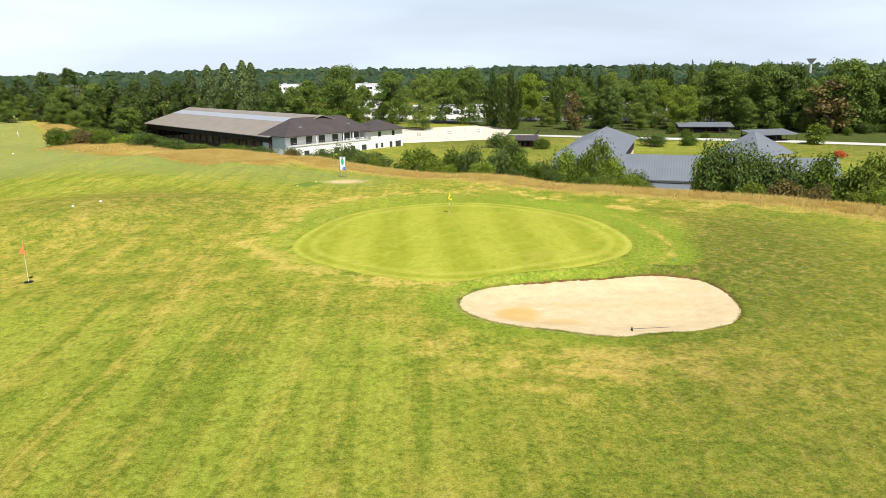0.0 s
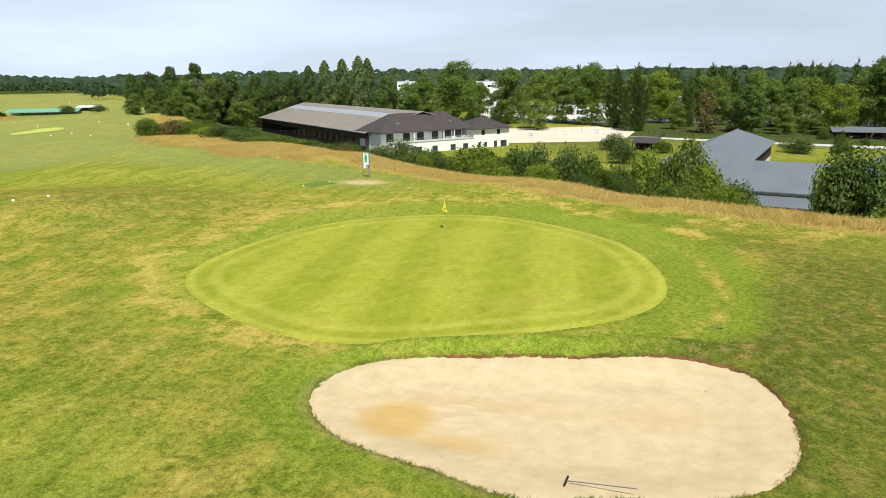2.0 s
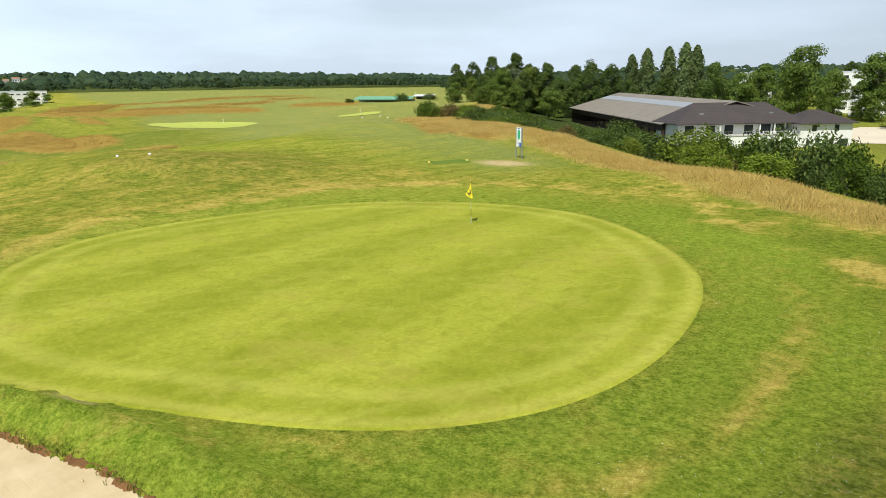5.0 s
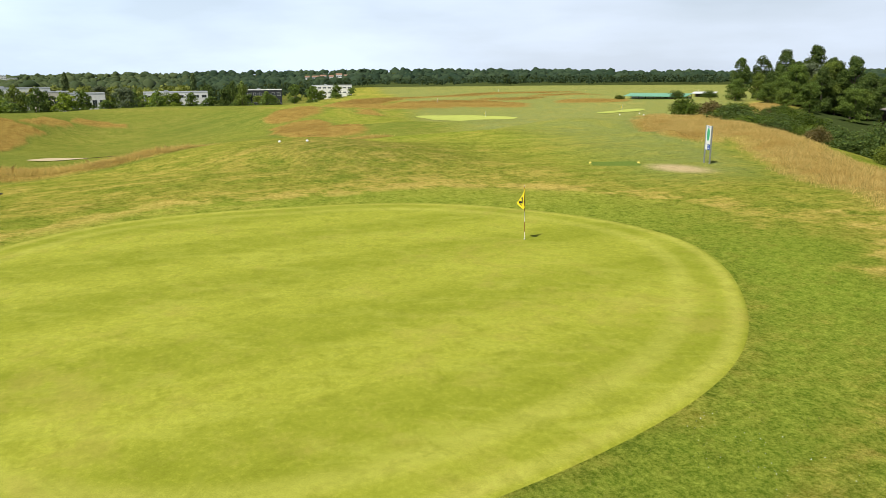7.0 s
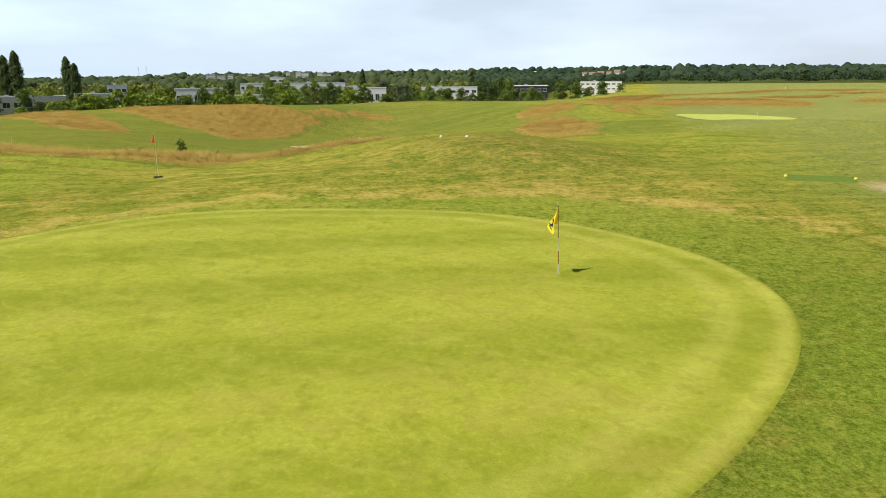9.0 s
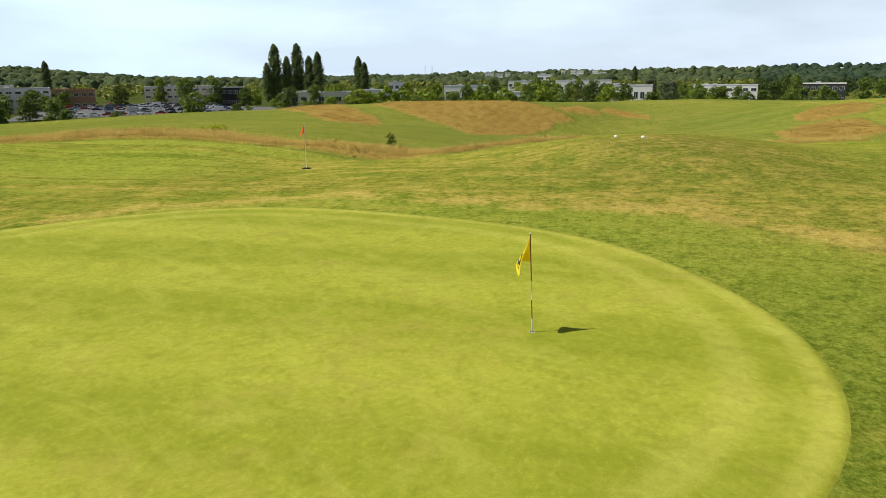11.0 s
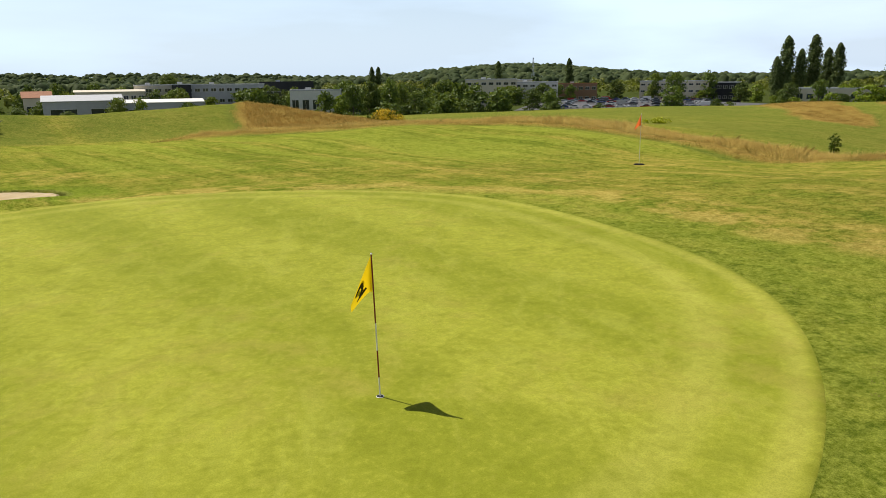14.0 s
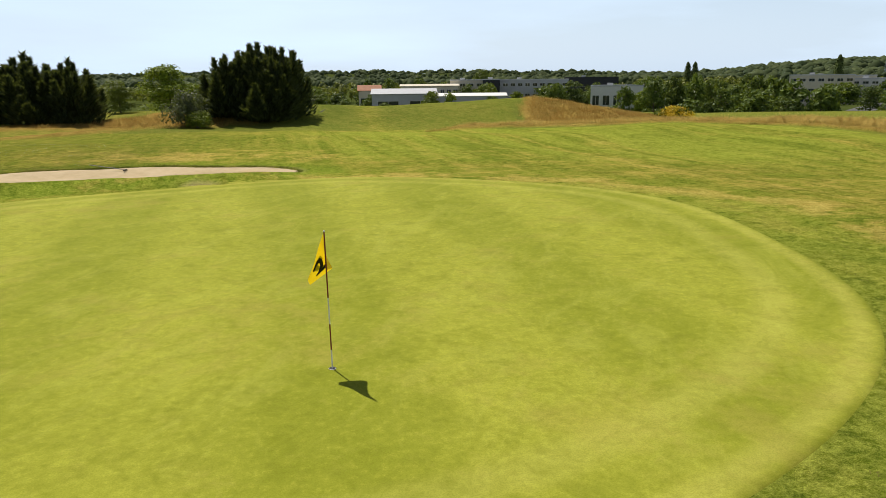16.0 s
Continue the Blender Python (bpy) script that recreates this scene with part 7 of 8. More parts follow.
# ---- buildings beyond the riding centre ----
block("office_building", -59, 357, 8, 16, 14, 7.0, WHITE_WALL, FLAT_ROOF, "white modern office block with ribbon windows", 4, 3, group="white buildings behind the arena")
block("warehouse", -30, 330, 5, 50, 18, -5.2, WHITE_WALL, FLAT_ROOF, "long low white warehouse behind trees", 1, 10, group="white buildings behind the arena")
block("warehouse", 8, 341, -1, 34, 18, -5.5, WHITE_WALL, FLAT_ROOF, "low white hall with wide windows", 1, 5, group="white buildings behind the arena")
block("office_building", 53, 379, -6, 18, 14, -2.3, BLACK_WALL, WHITE_WALL, "dark office building with a white roof edge", 3, 5, group="white buildings behind the arena")
block("warehouse", 96, 352, -12, 34, 14, -5.0, CREAM_WALL, FLAT_ROOF, "cream industrial hall behind the parked vehicles", 1, 6, group="white buildings behind the arena")
block("office_building", -112, 377, 14, 16, 12, 7.0, WHITE_WALL, FLAT_ROOF, "white office block above the trees", 4, 4, group="white buildings behind the arena")
block("outbuilding", -113, 346, 16, 12, 8, -1.8, WHITE_WALL, FLAT_ROOF, "small white flat-roofed building", 2, 3, group="white buildings behind the arena")
block("warehouse", 170, 330, -22, 40, 16, -6.0, CREAM_WALL, FLAT_ROOF, "cream industrial hall between trees", 1, 7, group="white buildings behind the arena")
flat_patch("car_park", [(-30, 300), (40, 312), (150, 290), (160, 312), (40, 338), (-40, 322)], ASPHALT, "asphalt car park behind the arena")
rnd = random.Random(8)
for k in range(22):
    park(64 + k * 3.6, 318 - k * 0.95 + rnd.uniform(-0.3, 0.3), 95 + rnd.uniform(-3, 3), rnd.choice([0, 0, 1, 2, 3, 5]), "vehicles parked behind the arena", van=rnd.random() < 0.3)
for k in range(7):
    park(-30 + k * 4.2, 308 + k * 0.4, 90, rnd.choice([0, 1, 3, 5]), "vehicles parked behind the arena")

# ---- the town west and south of the course ----
TOWN = "buildings of the business park"
block("workshop", -575, -47, 93, 24, 14, -2.0, GREY_WALL, WHITE_WALL, "low grey workshop with a white roof", 1, 5, group=TOWN)
block("workshop", -495, 26, 85, 22, 14, -2.4, GREY_WALL, WHITE_WALL, "low workshop with a white roof edge", 1, 5, group=TOWN)
block("workshop", -446, 84, 78, 22, 14, -1.2, BLACK_WALL, WHITE_WALL, "dark low workshop with a pale roof edge", 2, 6, group=TOWN)
block("office_building", -511, 149, 73, 30, 14, 0.3, WHITE_WALL, FLAT_ROOF, "white office block with long window rows", 3, 8, group=TOWN)
block("office_building", -302, -240, 127, 34, 16, 1.5, CREAM_WALL, FLAT_ROOF, "pale office building with a flat roof", 3, 10, group=TOWN)
block("showroom", -323, -228, 124, 21, 14, 0.5, BLACK_WALL, FLAT_ROOF, "dark glass showroom with a flat roof", 2, 7, group=TOWN)
block("warehouse", -366, -195, 117, 40, 16, -3.1, CREAM_WALL, FLAT_ROOF, "long low pale warehouse", 1, 8, group=TOWN)
block("workshop", -469, -185, 111, 12, 10, 1.4, WHITE_WALL, FLAT_ROOF, "small white workshop behind the trees", 2, 3, group=TOWN)
block("office_building", -574, -108, 100, 38, 14, 0.6, WHITE_WALL, FLAT_ROOF, "long white office building among trees", 2, 10, group=TOWN)
block("office_building", -578, -98, 100, 12, 10, 5.5, WHITE_WALL, FLAT_ROOF, "white stair tower of the office building", 3, 2, group=TOWN)
block("workshop", -375, -82, 102, 15, 10, -3.8, WHITE_WALL, FLAT_ROOF, "white pavilion with tall windows", 1, 5, group=TOWN)
block("warehouse", -462, -37, 95, 18, 12, -0.7, CREAM_WALL, FLAT_ROOF, "pale warehouse behind trees", 1, 4, group=TOWN)
block("warehouse", -453, 32, 86, 36, 14, -1.8, WHITE_WALL, FLAT_ROOF, "long white warehouse behind the trees", 2, 8, group=TOWN)
block("warehouse", -111, -258, 156, 20, 14, 0.3, WHITE_WALL, GREY_WALL, "grey-roofed white hall beside trees", 1, 5, group=TOWN)
block("office_building", -218, -285, 142, 26, 14, 3.5, CREAM_WALL, FLAT_ROOF, "beige office building with a tall window bay", 3, 7, group=TOWN)
block("office_building", -241, -280, 139, 26, 14, 1.8, WHITE_WALL, FLAT_ROOF, "white office building with a rounded corner", 3, 7, group=TOWN)
block("office_building", -292, -300, 136, 22, 12, 0.4, BRICK_WALL, TILE_ROOF, "low brick-brown building with small windows", 2, 6, group=TOWN)
block("bungalow", -17, -289, 177, 9, 8, -0.6, CREAM_WALL, TILE_ROOF, "cream house with a red-brown tile roof", 1, 2, 2.2, group=TOWN)
block("warehouse", -28, -258, 174, 24, 20, -1.4, GREY_WALL, GREY_WALL, "grey metal warehouse with a red base", 1, 2, 1.8, RED_BAND, group=TOWN)
block("warehouse", -51, -246, 169, 25, 16, -2.2, GREY_WALL, WHITE_WALL, "low warehouse with a white roof and red base", 1, 3, 0.9, RED_BAND, group=TOWN)
block("office_building", -47, -326, 172, 27, 12, 0.6, CREAM_WALL, CREAM_WALL, "long cream building with small windows", 2, 9, 0.8, group=TOWN)
block("office_building", -66, -333, 169, 16, 12, 2.8, CREAM_WALL, FLAT_ROOF, "cream office building with three storeys", 3, 4, group=TOWN)
block("showroom", -76, -324, 167, 8, 10, 3.0, BLACK_WALL, FLAT_ROOF, "black cube building with a pale sign", 1, 1, group=TOWN)
block("office_building", -96, -326, 164, 35, 14, 2.7, GREY_WALL, FLAT_ROOF, "light grey office building with square windows", 3, 10, group=TOWN)
block("warehouse", -133, -345, 159, 27, 18, 3.4, BLACK_WALL, BLACK_WALL, "large charcoal warehouse with blank walls", 1, 2, group=TOWN)
block("warehouse", -128, -266, 155, 13, 12, -0.4, WHITE_WALL, BLUE_ROOF, "white hall with a blue window band", 2, 4, group=TOWN)
block("office_building", -254, -324, 143, 37, 14, 3.0, CREAM_WALL, FLAT_ROOF, "long beige building above the trees", 3, 9, group=TOWN)
for x_, y_, a_, w_, top_, label_ in ((-420, -20, 93, 22, -1.2, "white flat-roofed unit among trees"), (-418, -118, 105, 30, -0.6, "long white hall above the hedge"),
                                     (-352, -150, 112, 24, -1.8, "white-walled unit beside the car park"), (-520, -60, 97, 40, 1.2, "long white building above the trees")):
    block("warehouse", x_, y_, a_, w_, 12, top_, WHITE_WALL, FLAT_ROOF, label_, 1, 6, group=TOWN)
flat_patch("car_park", [(-190, -232), (-250, -150), (-330, -205), (-262, -292)], ASPHALT, "large asphalt car park full of cars", cell=8.0)
for row in range(7):
    for k in range(15):
        u, v = k / 14, row / 6
        x = -203 - 38 * u - 62 * v + rnd.uniform(-0.3, 0.3)
        y = -222 + 54 * u - 54 * v + rnd.uniform(-0.3, 0.3)
        if rnd.random() < 0.82:
            park(x, y, 132 + rnd.choice([0, 180]) + rnd.uniform(-3, 3), rnd.choice([0, 0, 1, 1, 2, 3, 4, 5]), "cars in the large car park", van=rnd.random() < 0.06)
flat_patch("road", [(-92, -190), (-97, -190), (-150, -330), (-143, -330)], ASPHALT, "asphalt road climbing between trees", cell=10.0)
for k in range(9):
    park(-99 - k * 4.6 + rnd.uniform(-1, 1), -205 - k * 12, 70, rnd.choice([0, 1, 2, 3]), "cars along the southern road")
for x_, y_ in ((-118, -206), (-124, -204), (-131, -202), (-137, -200)):
    park(x_, y_, 20, rnd.choice([0, 2, 5]), "cars along the southern road")

# far landmarks
tower = root_at("water_tower", 618, 1300, gz(618, 1300), 0, "concrete water tower with a flared bowl", "water tower")
bm = bmesh.new()
rod(bm, (0, 0, 0), (0, 0, 32), 2.2, 12)
part("shaft", bm, CONCRETE, tower)
bm = bmesh.new()
rod(bm, (0, 0, 30), (0, 0, 38), 3.0, 20, 8.5)
part("bowl", bm, CONCRETE, tower)
for x_, y_, top_ in ((-1687, -582, 32), (-1692, -566, 32), (-838, -981, 38)):
    m_ = root_at("lattice_mast", x_, y_, gz(x_, y_), 20, "thin grey lattice mast on the skyline", "mast")
    hh = top_ - gz(x_, y_)
    bm = bmesh.new()
    for a, b in ((-1, -1), (1, -1), (1, 1), (-1, 1)):
        rod(bm, (a * 2.2, b * 2.2, 0), (a * 0.5, b * 0.5, hh), 0.22, 4)
    part("frame", bm, STEEL, m_)
    bm = bmesh.new()
    rod(bm, (-4, 0, hh * 0.86), (4, 0, hh * 0.86), 0.25, 4)
    rod(bm, (-3, 0, hh * 0.95), (3, 0, hh * 0.95), 0.25, 4)
    part("cross_arm", bm, STEEL, m_)
rnd2 = random.Random(12)
for k in range(12):
    t_ = 95.0 + k * 0.8 + rnd2.uniform(0, 0.5)
    r_ = rnd2.uniform(2100, 2500)
    x_, y_ = -r_ * math.sin(radians(t_)), r_ * math.cos(radians(t_))
    block("apartment_block", x_, y_, t_, rnd2.uniform(12, 30), 14, gz(x_, y_) + rnd2.uniform(14, 27), WHITE_WALL, FLAT_ROOF, "pale distant apartment block", 5, 5, group="distant apartment blocks")
for k in range(6):
    t_ = 72.0 + k * 0.62
    r_ = rnd2.uniform(1500, 1700)
    x_, y_ = -r_ * math.sin(radians(t_)), r_ * math.cos(radians(t_))
    block("town_house", x_, y_, t_, rnd2.uniform(8, 15), 10, gz(x_, y_) + rnd2.uniform(9, 18), WHITE_WALL, BRICK_WALL, "pale distant house with a red roof", 2, 3, 3.0, group="distant village houses")


# ---- golf furniture ----
def stripes_on_pole(parent, bands, r, lean):
    for a, b, mat, name in bands:
        bm = bmesh.new()
        rod(bm, (lean[0] * a, lean[1] * a, a), (lean[0] * b, lean[1] * b, b), r, 10)
        part(name, bm, mat, parent)


def flag_surface(top, out, u, v, size):
    """A cloth that hangs slack from the pole and folds back on itself: u outwards, v down the hoist."""
    end, fold = Vector((0.26, -0.17, 0)), Vector((-0.07, -0.30, 0))
    curve = (2 * fold - 0.5 * end) * (2 * u * (1 - u)) + end * (u * u)
    p = end * u * (1 - v) + curve * v
    p = Matrix.Rotation(math.atan2(out.y, out.x) - math.atan2(end.y, end.x), 3, "Z") @ p
    dz = 0.74 * u * (1 - v) + (0.60 + 0.26 * u * u) * v
    wave = 0.022 * math.sin(u * 7.0 + v * 3.2) * (0.2 + u)
    side = Vector((-out.y, out.x, 0))
    return top + (p + side * wave) * size - Vector((0, 0, dz * size))


def pin(name, x, y, height, out, cloth, label, bands, size=1.0, number="", r=0.011, lean=(0, 0), cup=True):
    z = gz(x, y) + (0.022 if cup else 0)
    p = root_at(name, x, y, z, 0, label, "golf flag")
    stripes_on_pole(p, bands, r, lean)
    out = Vector((*out, 0)).normalized()
    top = Vector((lean[0] * height, lean[1] * height, height))
    nu, nv = 14, 12
    co = [tuple(flag_surface(top, out, i / nu, j / nv, size)) for j in range(nv + 1) for i in range(nu + 1)]
    fs = [(j * (nu + 1) + i, j * (nu + 1) + i + 1, (j + 1) * (nu + 1) + i + 1, (j + 1) * (nu + 1) + i) for j in range(nv) for i in range(nu)]
    cl = under("flag_cloth", mesh_of("flag_cloth", co, fs, cloth, True), p)
    if number:
        cu = bpy.data.curves.new("number", "FONT")
        cu.offset = 0.03
        cu.body, cu.size, cu.align_x, cu.align_y = number, 1.0, "CENTER", "CENTER"
        tmp = bpy.data.objects.new("number", cu)
        scene.collection.objects.link(tmp)
        bpy.context.view_layer.update()
        me0 = tmp.evaluated_get(bpy.context.evaluated_depsgraph_get()).to_mesh()
        bm = bmesh.new()
        bm.from_mesh(me0)
        for s in (1, -1):
            b2 = bm.copy()
            bmesh.ops.subdivide_edges(b2, edges=b2.edges[:], cuts=1)
            side = Vector((-out.y, out.x, 0)) * 0.006 * s
            for vt in b2.verts:
                px, py = -vt.co.x * 0.62 * s, vt.co.y * 0.62
                uu, vv = 0.64 + px * 1.25, 0.46 - py * 1.35
                vt.co = flag_surface(top, out, min(0.98, max(0.02, uu)), min(0.98, max(0.02, vv)), size) + side
            part("number", b2, BLACK_PRINT, cl, "black printed number two")
        bm.free()
        bpy.data.objects.remove(tmp)
    bm = bmesh.new()
    bmesh.ops.create_icosphere(bm, subdivisions=2, radius=r * 1.5, matrix=Matrix.Translation(top))
    part("finial", bm, WHITE_PAINT, p)
    if cup:
        bm = bmesh.new()
        n = 20
        ring = [[bm.verts.new((rr * math.cos(6.2832 * k / n), rr * math.sin(6.2832 * k / n), zz)) for k in range(n)] for rr, zz in ((0.059, 0.006), (0.054, 0.010), (0.052, 0.003))]
        for a, b in zip(ring, ring[1:]):
            for k in range(n):
                bm.faces.new((a[k], a[(k + 1) % n], b[(k + 1) % n], b[k]))
        part("cup_rim", bm, WHITE_PAINT, p)
        # no hole is cut: a flat black disc paints the darkness inside the cup
        bm = bmesh.new()
        rod(bm, (0, 0, 0.001), (0, 0, 0.006), 0.0535, 20)
        part("cup_hole", bm, BLACK_PLASTIC, p, "black disc standing for the dark open cup")
    return p


pin("flagstick", 0.0, 0.0, 2.13, (0.26, -0.17), YELLOW_CLOTH, "yellow golf flag on a red and white pole", [
    (0.0, 0.30, WHITE_PAINT, "white_band"), (0.30, 0.71, RED_PAINT, "red_band"), (0.71, 1.12, WHITE_PAINT, "white_band"), (1.12, 2.13, RED_PAINT, "red_band")], 1.0, "2", lean=(0.012, -0.035))
pin("practice_flagstick", -29.2, -21.0, 3.05, (0.6, -0.6), ORANGE_CLOTH, "faded orange-red flag on a thin white pole", [(0.0, 3.05, WHITE_PAINT, "pole")], 1.15, r=0.011, cup=False)
# dark rubber collar round the practice pole
ring_ = root_at("rubber_ring", -29.2, -21.0, gz(-29.2, -21.0), 0, "black rubber ring lying on the turf", "ring")
bm_ = bmesh.new()
bmesh.ops.create_cone(bm_, cap_ends=True, segments=22, radius1=0.33, radius2=0.29, depth=0.05, matrix=Matrix.Translation((0, 0, 0.03)))
part("ring_body", bm_, RUBBER, ring_)
for x_, y_, c_ in ((-212, 116, YELLOW_CLOTH), (-172, 147, YELLOW_CLOTH), (-262, 120, ORANGE_CLOTH), (-330, 250, YELLOW_CLOTH), (-300, 310, WHITE_PAINT), (-140, 150, WHITE_PAINT), (-240, 220, YELLOW_CLOTH), (-356, 205, WHITE_PAINT)):
    pin("far_flagstick", x_, y_, 2.13, (0.35, -0.94), c_, "small golf flag on a thin pole far off", [(0.0, 2.13, WHITE_PAINT, "pole")], 1.15, r=0.03, cup=False)


def sign_board():
    """Tall white course sign on two steel posts."""
    s = root_at("course_sign", -14.9, 24.9, gz(-14.9, 24.9), -20, "tall white course sign on two posts", "sign")
    for x in (-0.43, 0.43):
        bm = bmesh.new()
        box(bm, x - 0.05, x + 0.05, -0.05, 0.05, -0.2, 2.72, 0.012)
        part("post", bm, STEEL, s)
    panel = box_part("panel", (-0.37, 0.37, -0.03, 0.03, 1.38, 2.70), WHITE_PAINT, s, bevel=0.01)
    bm = bmesh.new()
    bmesh.ops.create_cone(bm, cap_ends=True, segments=24, radius1=0.5, radius2=0.5, depth=0.008, matrix=Matrix.Translation((0, -0.036, 2.08)) @ Matrix.Diagonal((0.40, 1, 0.92, 1)) @ pose(0, 0, 0, 90))
    part("emblem", bm, SIGN_GREEN, panel, "green oval hole map")
    box_part("header_bar", (-0.20, 0.20, -0.036, -0.031, 2.58, 2.64), SIGN_BLUE, panel)
    box_part("lower_panel", (-0.04, 0.37, -0.03, 0.03, 0.98, 1.36), SIGN_BLUE, s, "blue lower panel")
    box_part("lower_panel", (-0.37, -0.05, -0.03, 0.03, 0.98, 1.36), WHITE_PAINT, s)
    for k in range(3):
        box_part("text_bar", (0.0, 0.26, -0.037, -0.031, 1.08 + k * 0.09, 1.11 + k * 0.09), WHITE_PAINT, s)


sign_board()


def tee_marker(x, y, mat, r, label, group):
    m = root_at("tee_marker", x, y, gz(x, y), 0, label, "tee marker", group)
    bm = bmesh.new()
    bmesh.ops.create_uvsphere(bm, u_segments=16, v_segments=10, radius=r)
    for v in bm.verts:
        v.co.z = max(v.co.z, -r * 0.55) * 0.9 + r * 0.46
    part("ball", bm, mat, m)
    bm = bmesh.new()
    rod(bm, (0, 0, -0.1), (0, 0, 0.02), r * 0.5, 8)
    part("spike", bm, STEEL, m)


for x_, y_ in ((-36.9, -1.1), (-35.1, 0.8)):
    tee_marker(x_, y_, WHITE_PAINT, 0.12, "white ball-shaped tee marker on the mound", "white tee markers")
for x_, y_ in ((-19.3, 17.8), (-17.7, 21.0)):
    tee_marker(x_, y_, plain("yellow_paint", (0.75, 0.62, 0.12), 0.5, 0.05, 4.0), 0.10, "pale yellow tee marker beside the tee mat", "yellow tee markers")
for x_, y_ in ((-150, 128), (-147, 133), (-128, 118), (-104, 92), (-172, 176), (-58, -33), (-56.5, -30)):
    tee_marker(x_, y_, WHITE_PAINT, 0.20, "white tee marker far across the course", "far tee markers")


def tee_mat():
    t = root_at("tee_mat", -18.5, 19.4, gz(-18.5, 19.4), 64, "rectangular dark green artificial turf tee mat", "tee mat")
    bm = bmesh.new()
    n = 12
    vs = {}
    c, s = math.cos(radians(64)), math.sin(radians(64))
    for i in range(n + 1):
        for j in range(7):
            a, b = -1.9 + 3.8 * i / n, -1.4 + 2.8 * j / 6
            wx, wy = -18.5 + a * c - b * s, 19.4 + a * s + b * c
            edge = i in (0, n) or j in (0, 6)
            vs[i, j] = bm.verts.new((a, b, gz(wx, wy) - t.location.z + (-0.01 if edge else 0.03)))
    for i in range(n):
        for j in range(6):
            bm.faces.new((vs[i, j], vs[i + 1, j], vs[i + 1, j + 1], vs[i, j + 1]))
    part("mat_surface", bm, MAT_GREEN, t)


tee_mat()


def bunker_rake():
    """A rake lying across the bunker's edge."""
    x, y = 11.1, -31.0
    r = root_at("bunker_rake", x, y, gz(x, y) + 0.05, -8, "black bunker rake lying across the sand's edge", "rake")
    bm = bmesh.new()
    rod(bm, (0.05, 0, 0.05), (2.0, -0.15, 0.32), 0.016, 8)
    part("handle", bm, plain("rake_handle_grey", (0.14, 0.14, 0.14), 0.5), r)
    box_part("head", (-0.03, 0.03, -0.26, 0.26, 0.03, 0.07), BLACK_PLASTIC, r, bevel=0.01)
    for k in range(11):
        bm = bmesh.new()
        rod(bm, (0, -0.25 + 0.05 * k, 0.03), (-0.05, -0.25 + 0.05 * k, -0.03), 0.010, 5, 0.004)
        part("tine", bm, BLACK_PLASTIC, r)


bunker_rake()


def sand_litter():
    """Broken turf, twigs and clods lying on the sand below the lip and at its western end."""
    rng = np.random.default_rng(23)
    V, F, base = [], [], 0
    for k in range(150):
        if k < 110:
            th = radians(rng.uniform(156, 240))
            rr = float(outline(SAND_R, th)) - 0.1 - abs(rng.normal(0, 0.30))
            x, y = SAND_AT[0] + rr * math.cos(th), SAND_AT[1] + rr * math.sin(th)
        else:
            x, y = rng.uniform(8.0, 16.5), rng.uniform(-26.5, -22.3)
        if float(inside(SAND_AT, SAND_R, np.array([x]), np.array([y]))[0]) < 0.05:
            continue
        z = gz(x, y)
        r = rng.uniform(0.012, 0.045) if k < 110 else rng.uniform(0.012, 0.04)
        v = rng.normal(0, 1, (6, 3)) * 0.2 + np.array([(1, 0, 0), (-1, 0, 0), (0, 1, 0), (0, -1, 0), (0, 0, 0.8), (0, 0, -0.5)])
        v = v * r * np.array([rng.uniform(0.8, 2.4), 1.0, 0.7])
        a = rng.uniform(0, 6.283)
        v = np.stack([v[:, 0] * math.cos(a) - v[:, 1] * math.sin(a), v[:, 0] * math.sin(a) + v[:, 1] * math.cos(a), v[:, 2]], 1) + (x, y, z + 0.01)
        V.append(v)
        F += [(base + p, base + q, base + o) for p, q, o in ((0, 2, 4), (2, 1, 4), (1, 3, 4), (3, 0, 4), (2, 0, 5), (1, 2, 5), (3, 1, 5), (0, 3, 5))]
        base += 6
    tagged(new("sand_clods", mesh_of("sand_clods", np.concatenate(V), F, plain("damp_clods", (0.52, 0.39, 0.22), 0.95, 0.4, 3.0))), "small broken clods and twigs lying on the sand", "clods", kind="stuff")


sand_litter()
drain = root_at("drain_cover", 16.9, -17.8, gz(16.9, -17.8), 30, "small dark drain cover set in the turf", "drain cover")
box_part("frame", (-0.115, 0.115, -0.09, 0.09, 0.005, 0.022), BLACK_PLASTIC, drain, bevel=0.008)
for k_ in range(5):
    box_part("slot", (-0.088 + 0.04 * k_, -0.068 + 0.04 * k_, -0.07, 0.07, 0.023, 0.027), STEEL, drain)


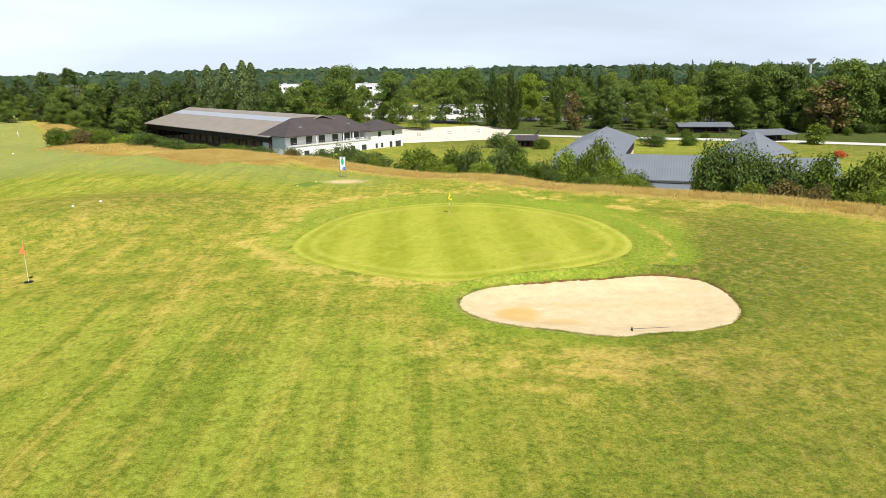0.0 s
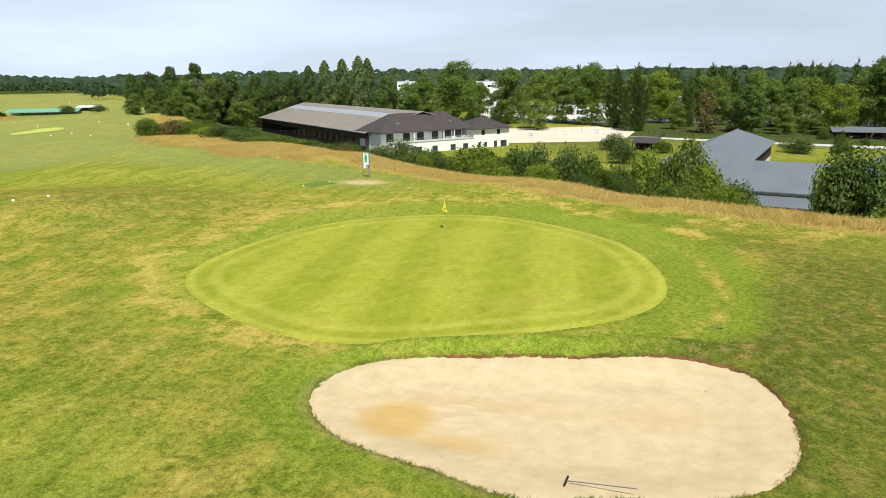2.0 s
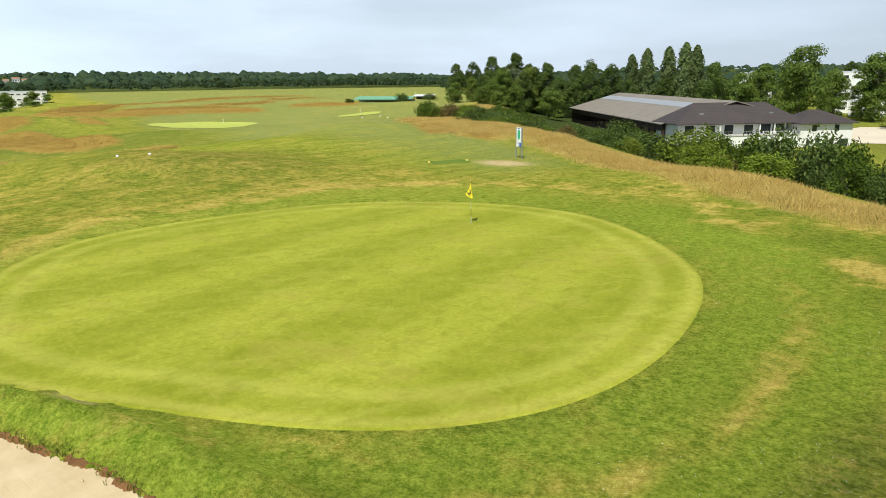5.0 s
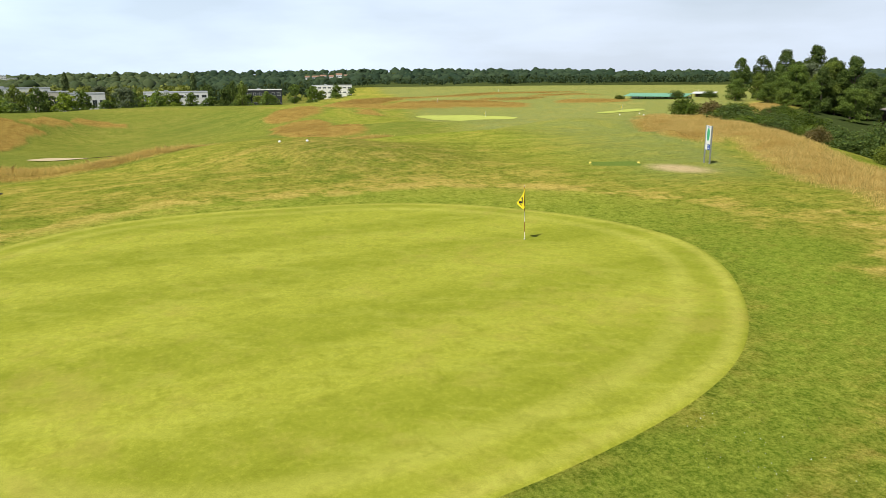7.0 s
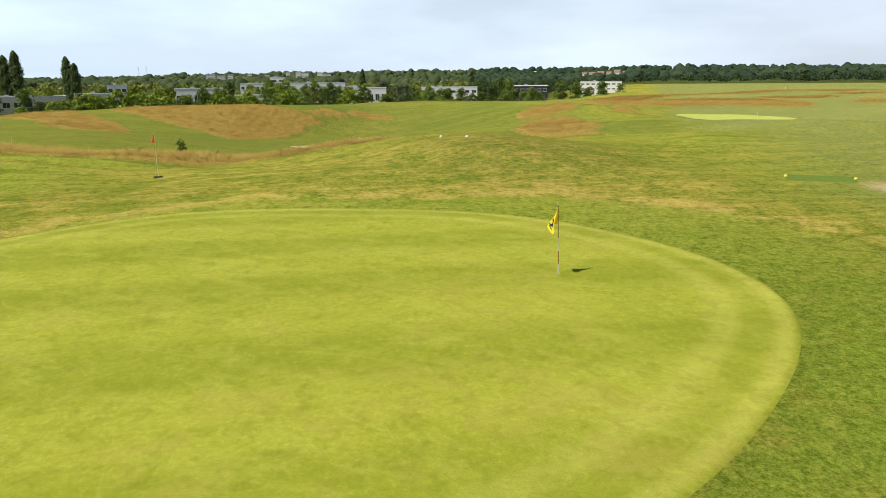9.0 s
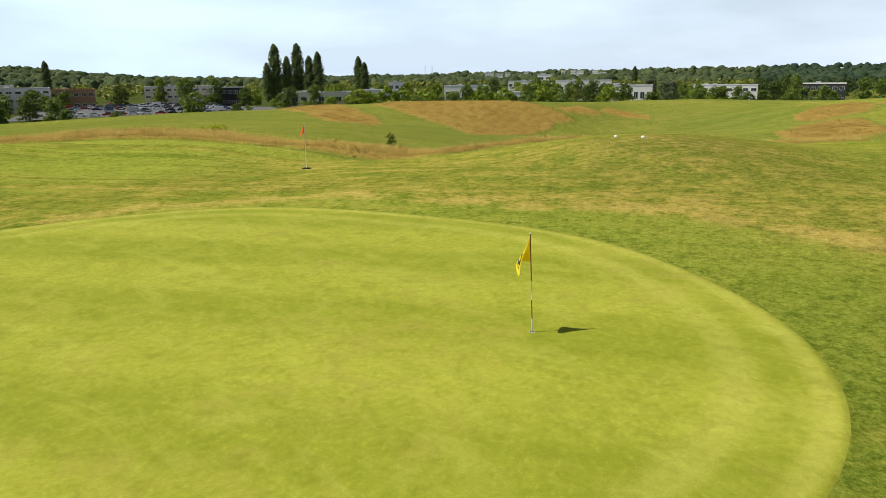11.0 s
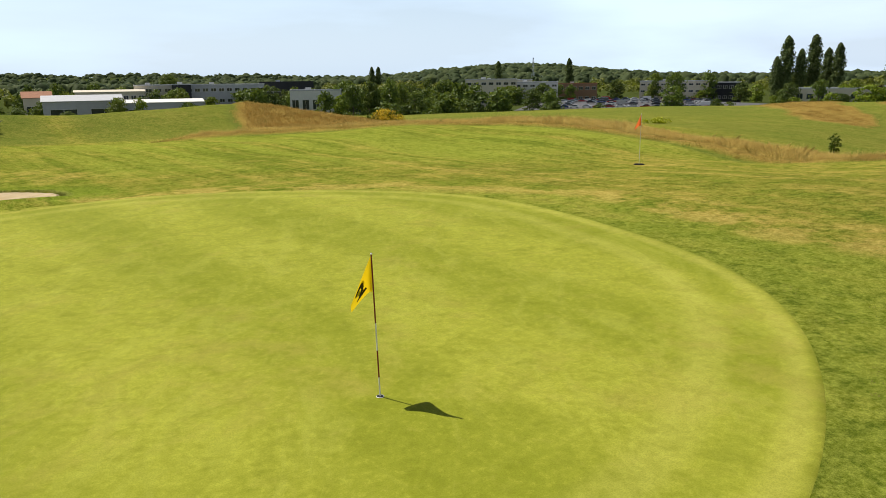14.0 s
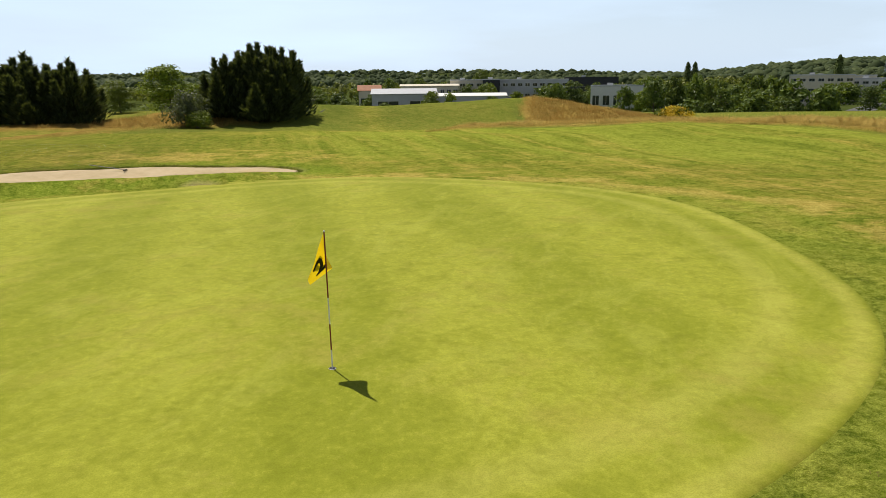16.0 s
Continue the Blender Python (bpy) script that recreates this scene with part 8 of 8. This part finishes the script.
def round_patch(name, cx, cy, rx, ry, turn, mat, label, lift, attrs=()):
    th = np.linspace(0, 2 * np.pi, 48, endpoint=False)
    c, s = math.cos(radians(turn)), math.sin(radians(turn))
    rings = np.array([0.001, 0.25, 0.5, 0.75, 0.9, 1.0])
    u = np.repeat(rings, 48)
    wob = 1 + 0.06 * np.sin(3 * th + cx) + 0.04 * np.sin(5 * th + cy)
    a, b = u * np.tile(rx * np.cos(th) * wob, 6), u * np.tile(ry * np.sin(th) * wob, 6)
    x, y = cx + a * c - b * s, cy + a * s + b * c
    f = []
    for k in range(5):
        i = np.arange(48)
        j = (i + 1) % 48
        f.append(np.stack([k * 48 + i, (k + 1) * 48 + i, (k + 1) * 48 + j, k * 48 + j], 1))
    z = ground(x, y) + lift
    me = grid_mesh(name, np.stack([x, y, z], 1), np.concatenate(f), mat, [(k, np.full(len(x), v)) for k, v in attrs])
    return tagged(new(name, me), label, name.replace("_", " "), kind="structure")


round_patch("putting_green", -208, 106, 18, 14, 50, LIT_TURF, "far putting green, pale and closely mown", 0.12)
round_patch("putting_green", -171, 146, 8, 7, 60, LIT_TURF, "small far putting green", 0.12)
round_patch("bunker", -147, -20, 8.5, 5.0, 112, SAND, "small far sand bunker below the slope", 0.14)

# a golden broom bush, a sapling and a yellow weed among the grass
broom = root_at("broom_bush", -62, -112, gz(-62, -112), 0, "low broom bush covered in yellow flowers", "shrub")
rg = np.random.default_rng(9)
under("foliage", crown_bush(rg, 2.5, 8.0, 900, 0.22, LEAF_BUSH), broom)
under("blossom", crown_bush(rg, 2.7, 8.2, 2200, 0.17, BLOOM), broom, "bright yellow blossom")
sap = root_at("sapling", -71, -31.5, gz(-71, -31.5), 0, "young green tree standing in the tall grass", "tree")
under("crown", crown_broad(rg, 2.2, 1.3, 520, 0.11, LEAF_BUSH), sap)
under("trunk", trunk_mesh(rg, 2.0, 0.04, 3, 0.35, 0.3), sap)
weed = root_at("yellow_weed", -92, -73, gz(-92, -73), 0, "low yellow-green flowering weed", "weed")
under("foliage", crown_bush(rg, 1.0, 4.4, 500, 0.18, leaf_material("lime_leaves", (0.30, 0.36, 0.01), (0.52, 0.52, 0.03))), weed)
red = root_at("red_shrub", 112, 150, gz(112, 150), 0, "small bright red-leaved ornamental shrub", "shrub")
under("foliage", crown_bush(rg, 2.6, 4.0, 600, 0.25, RED_LEAF), red)
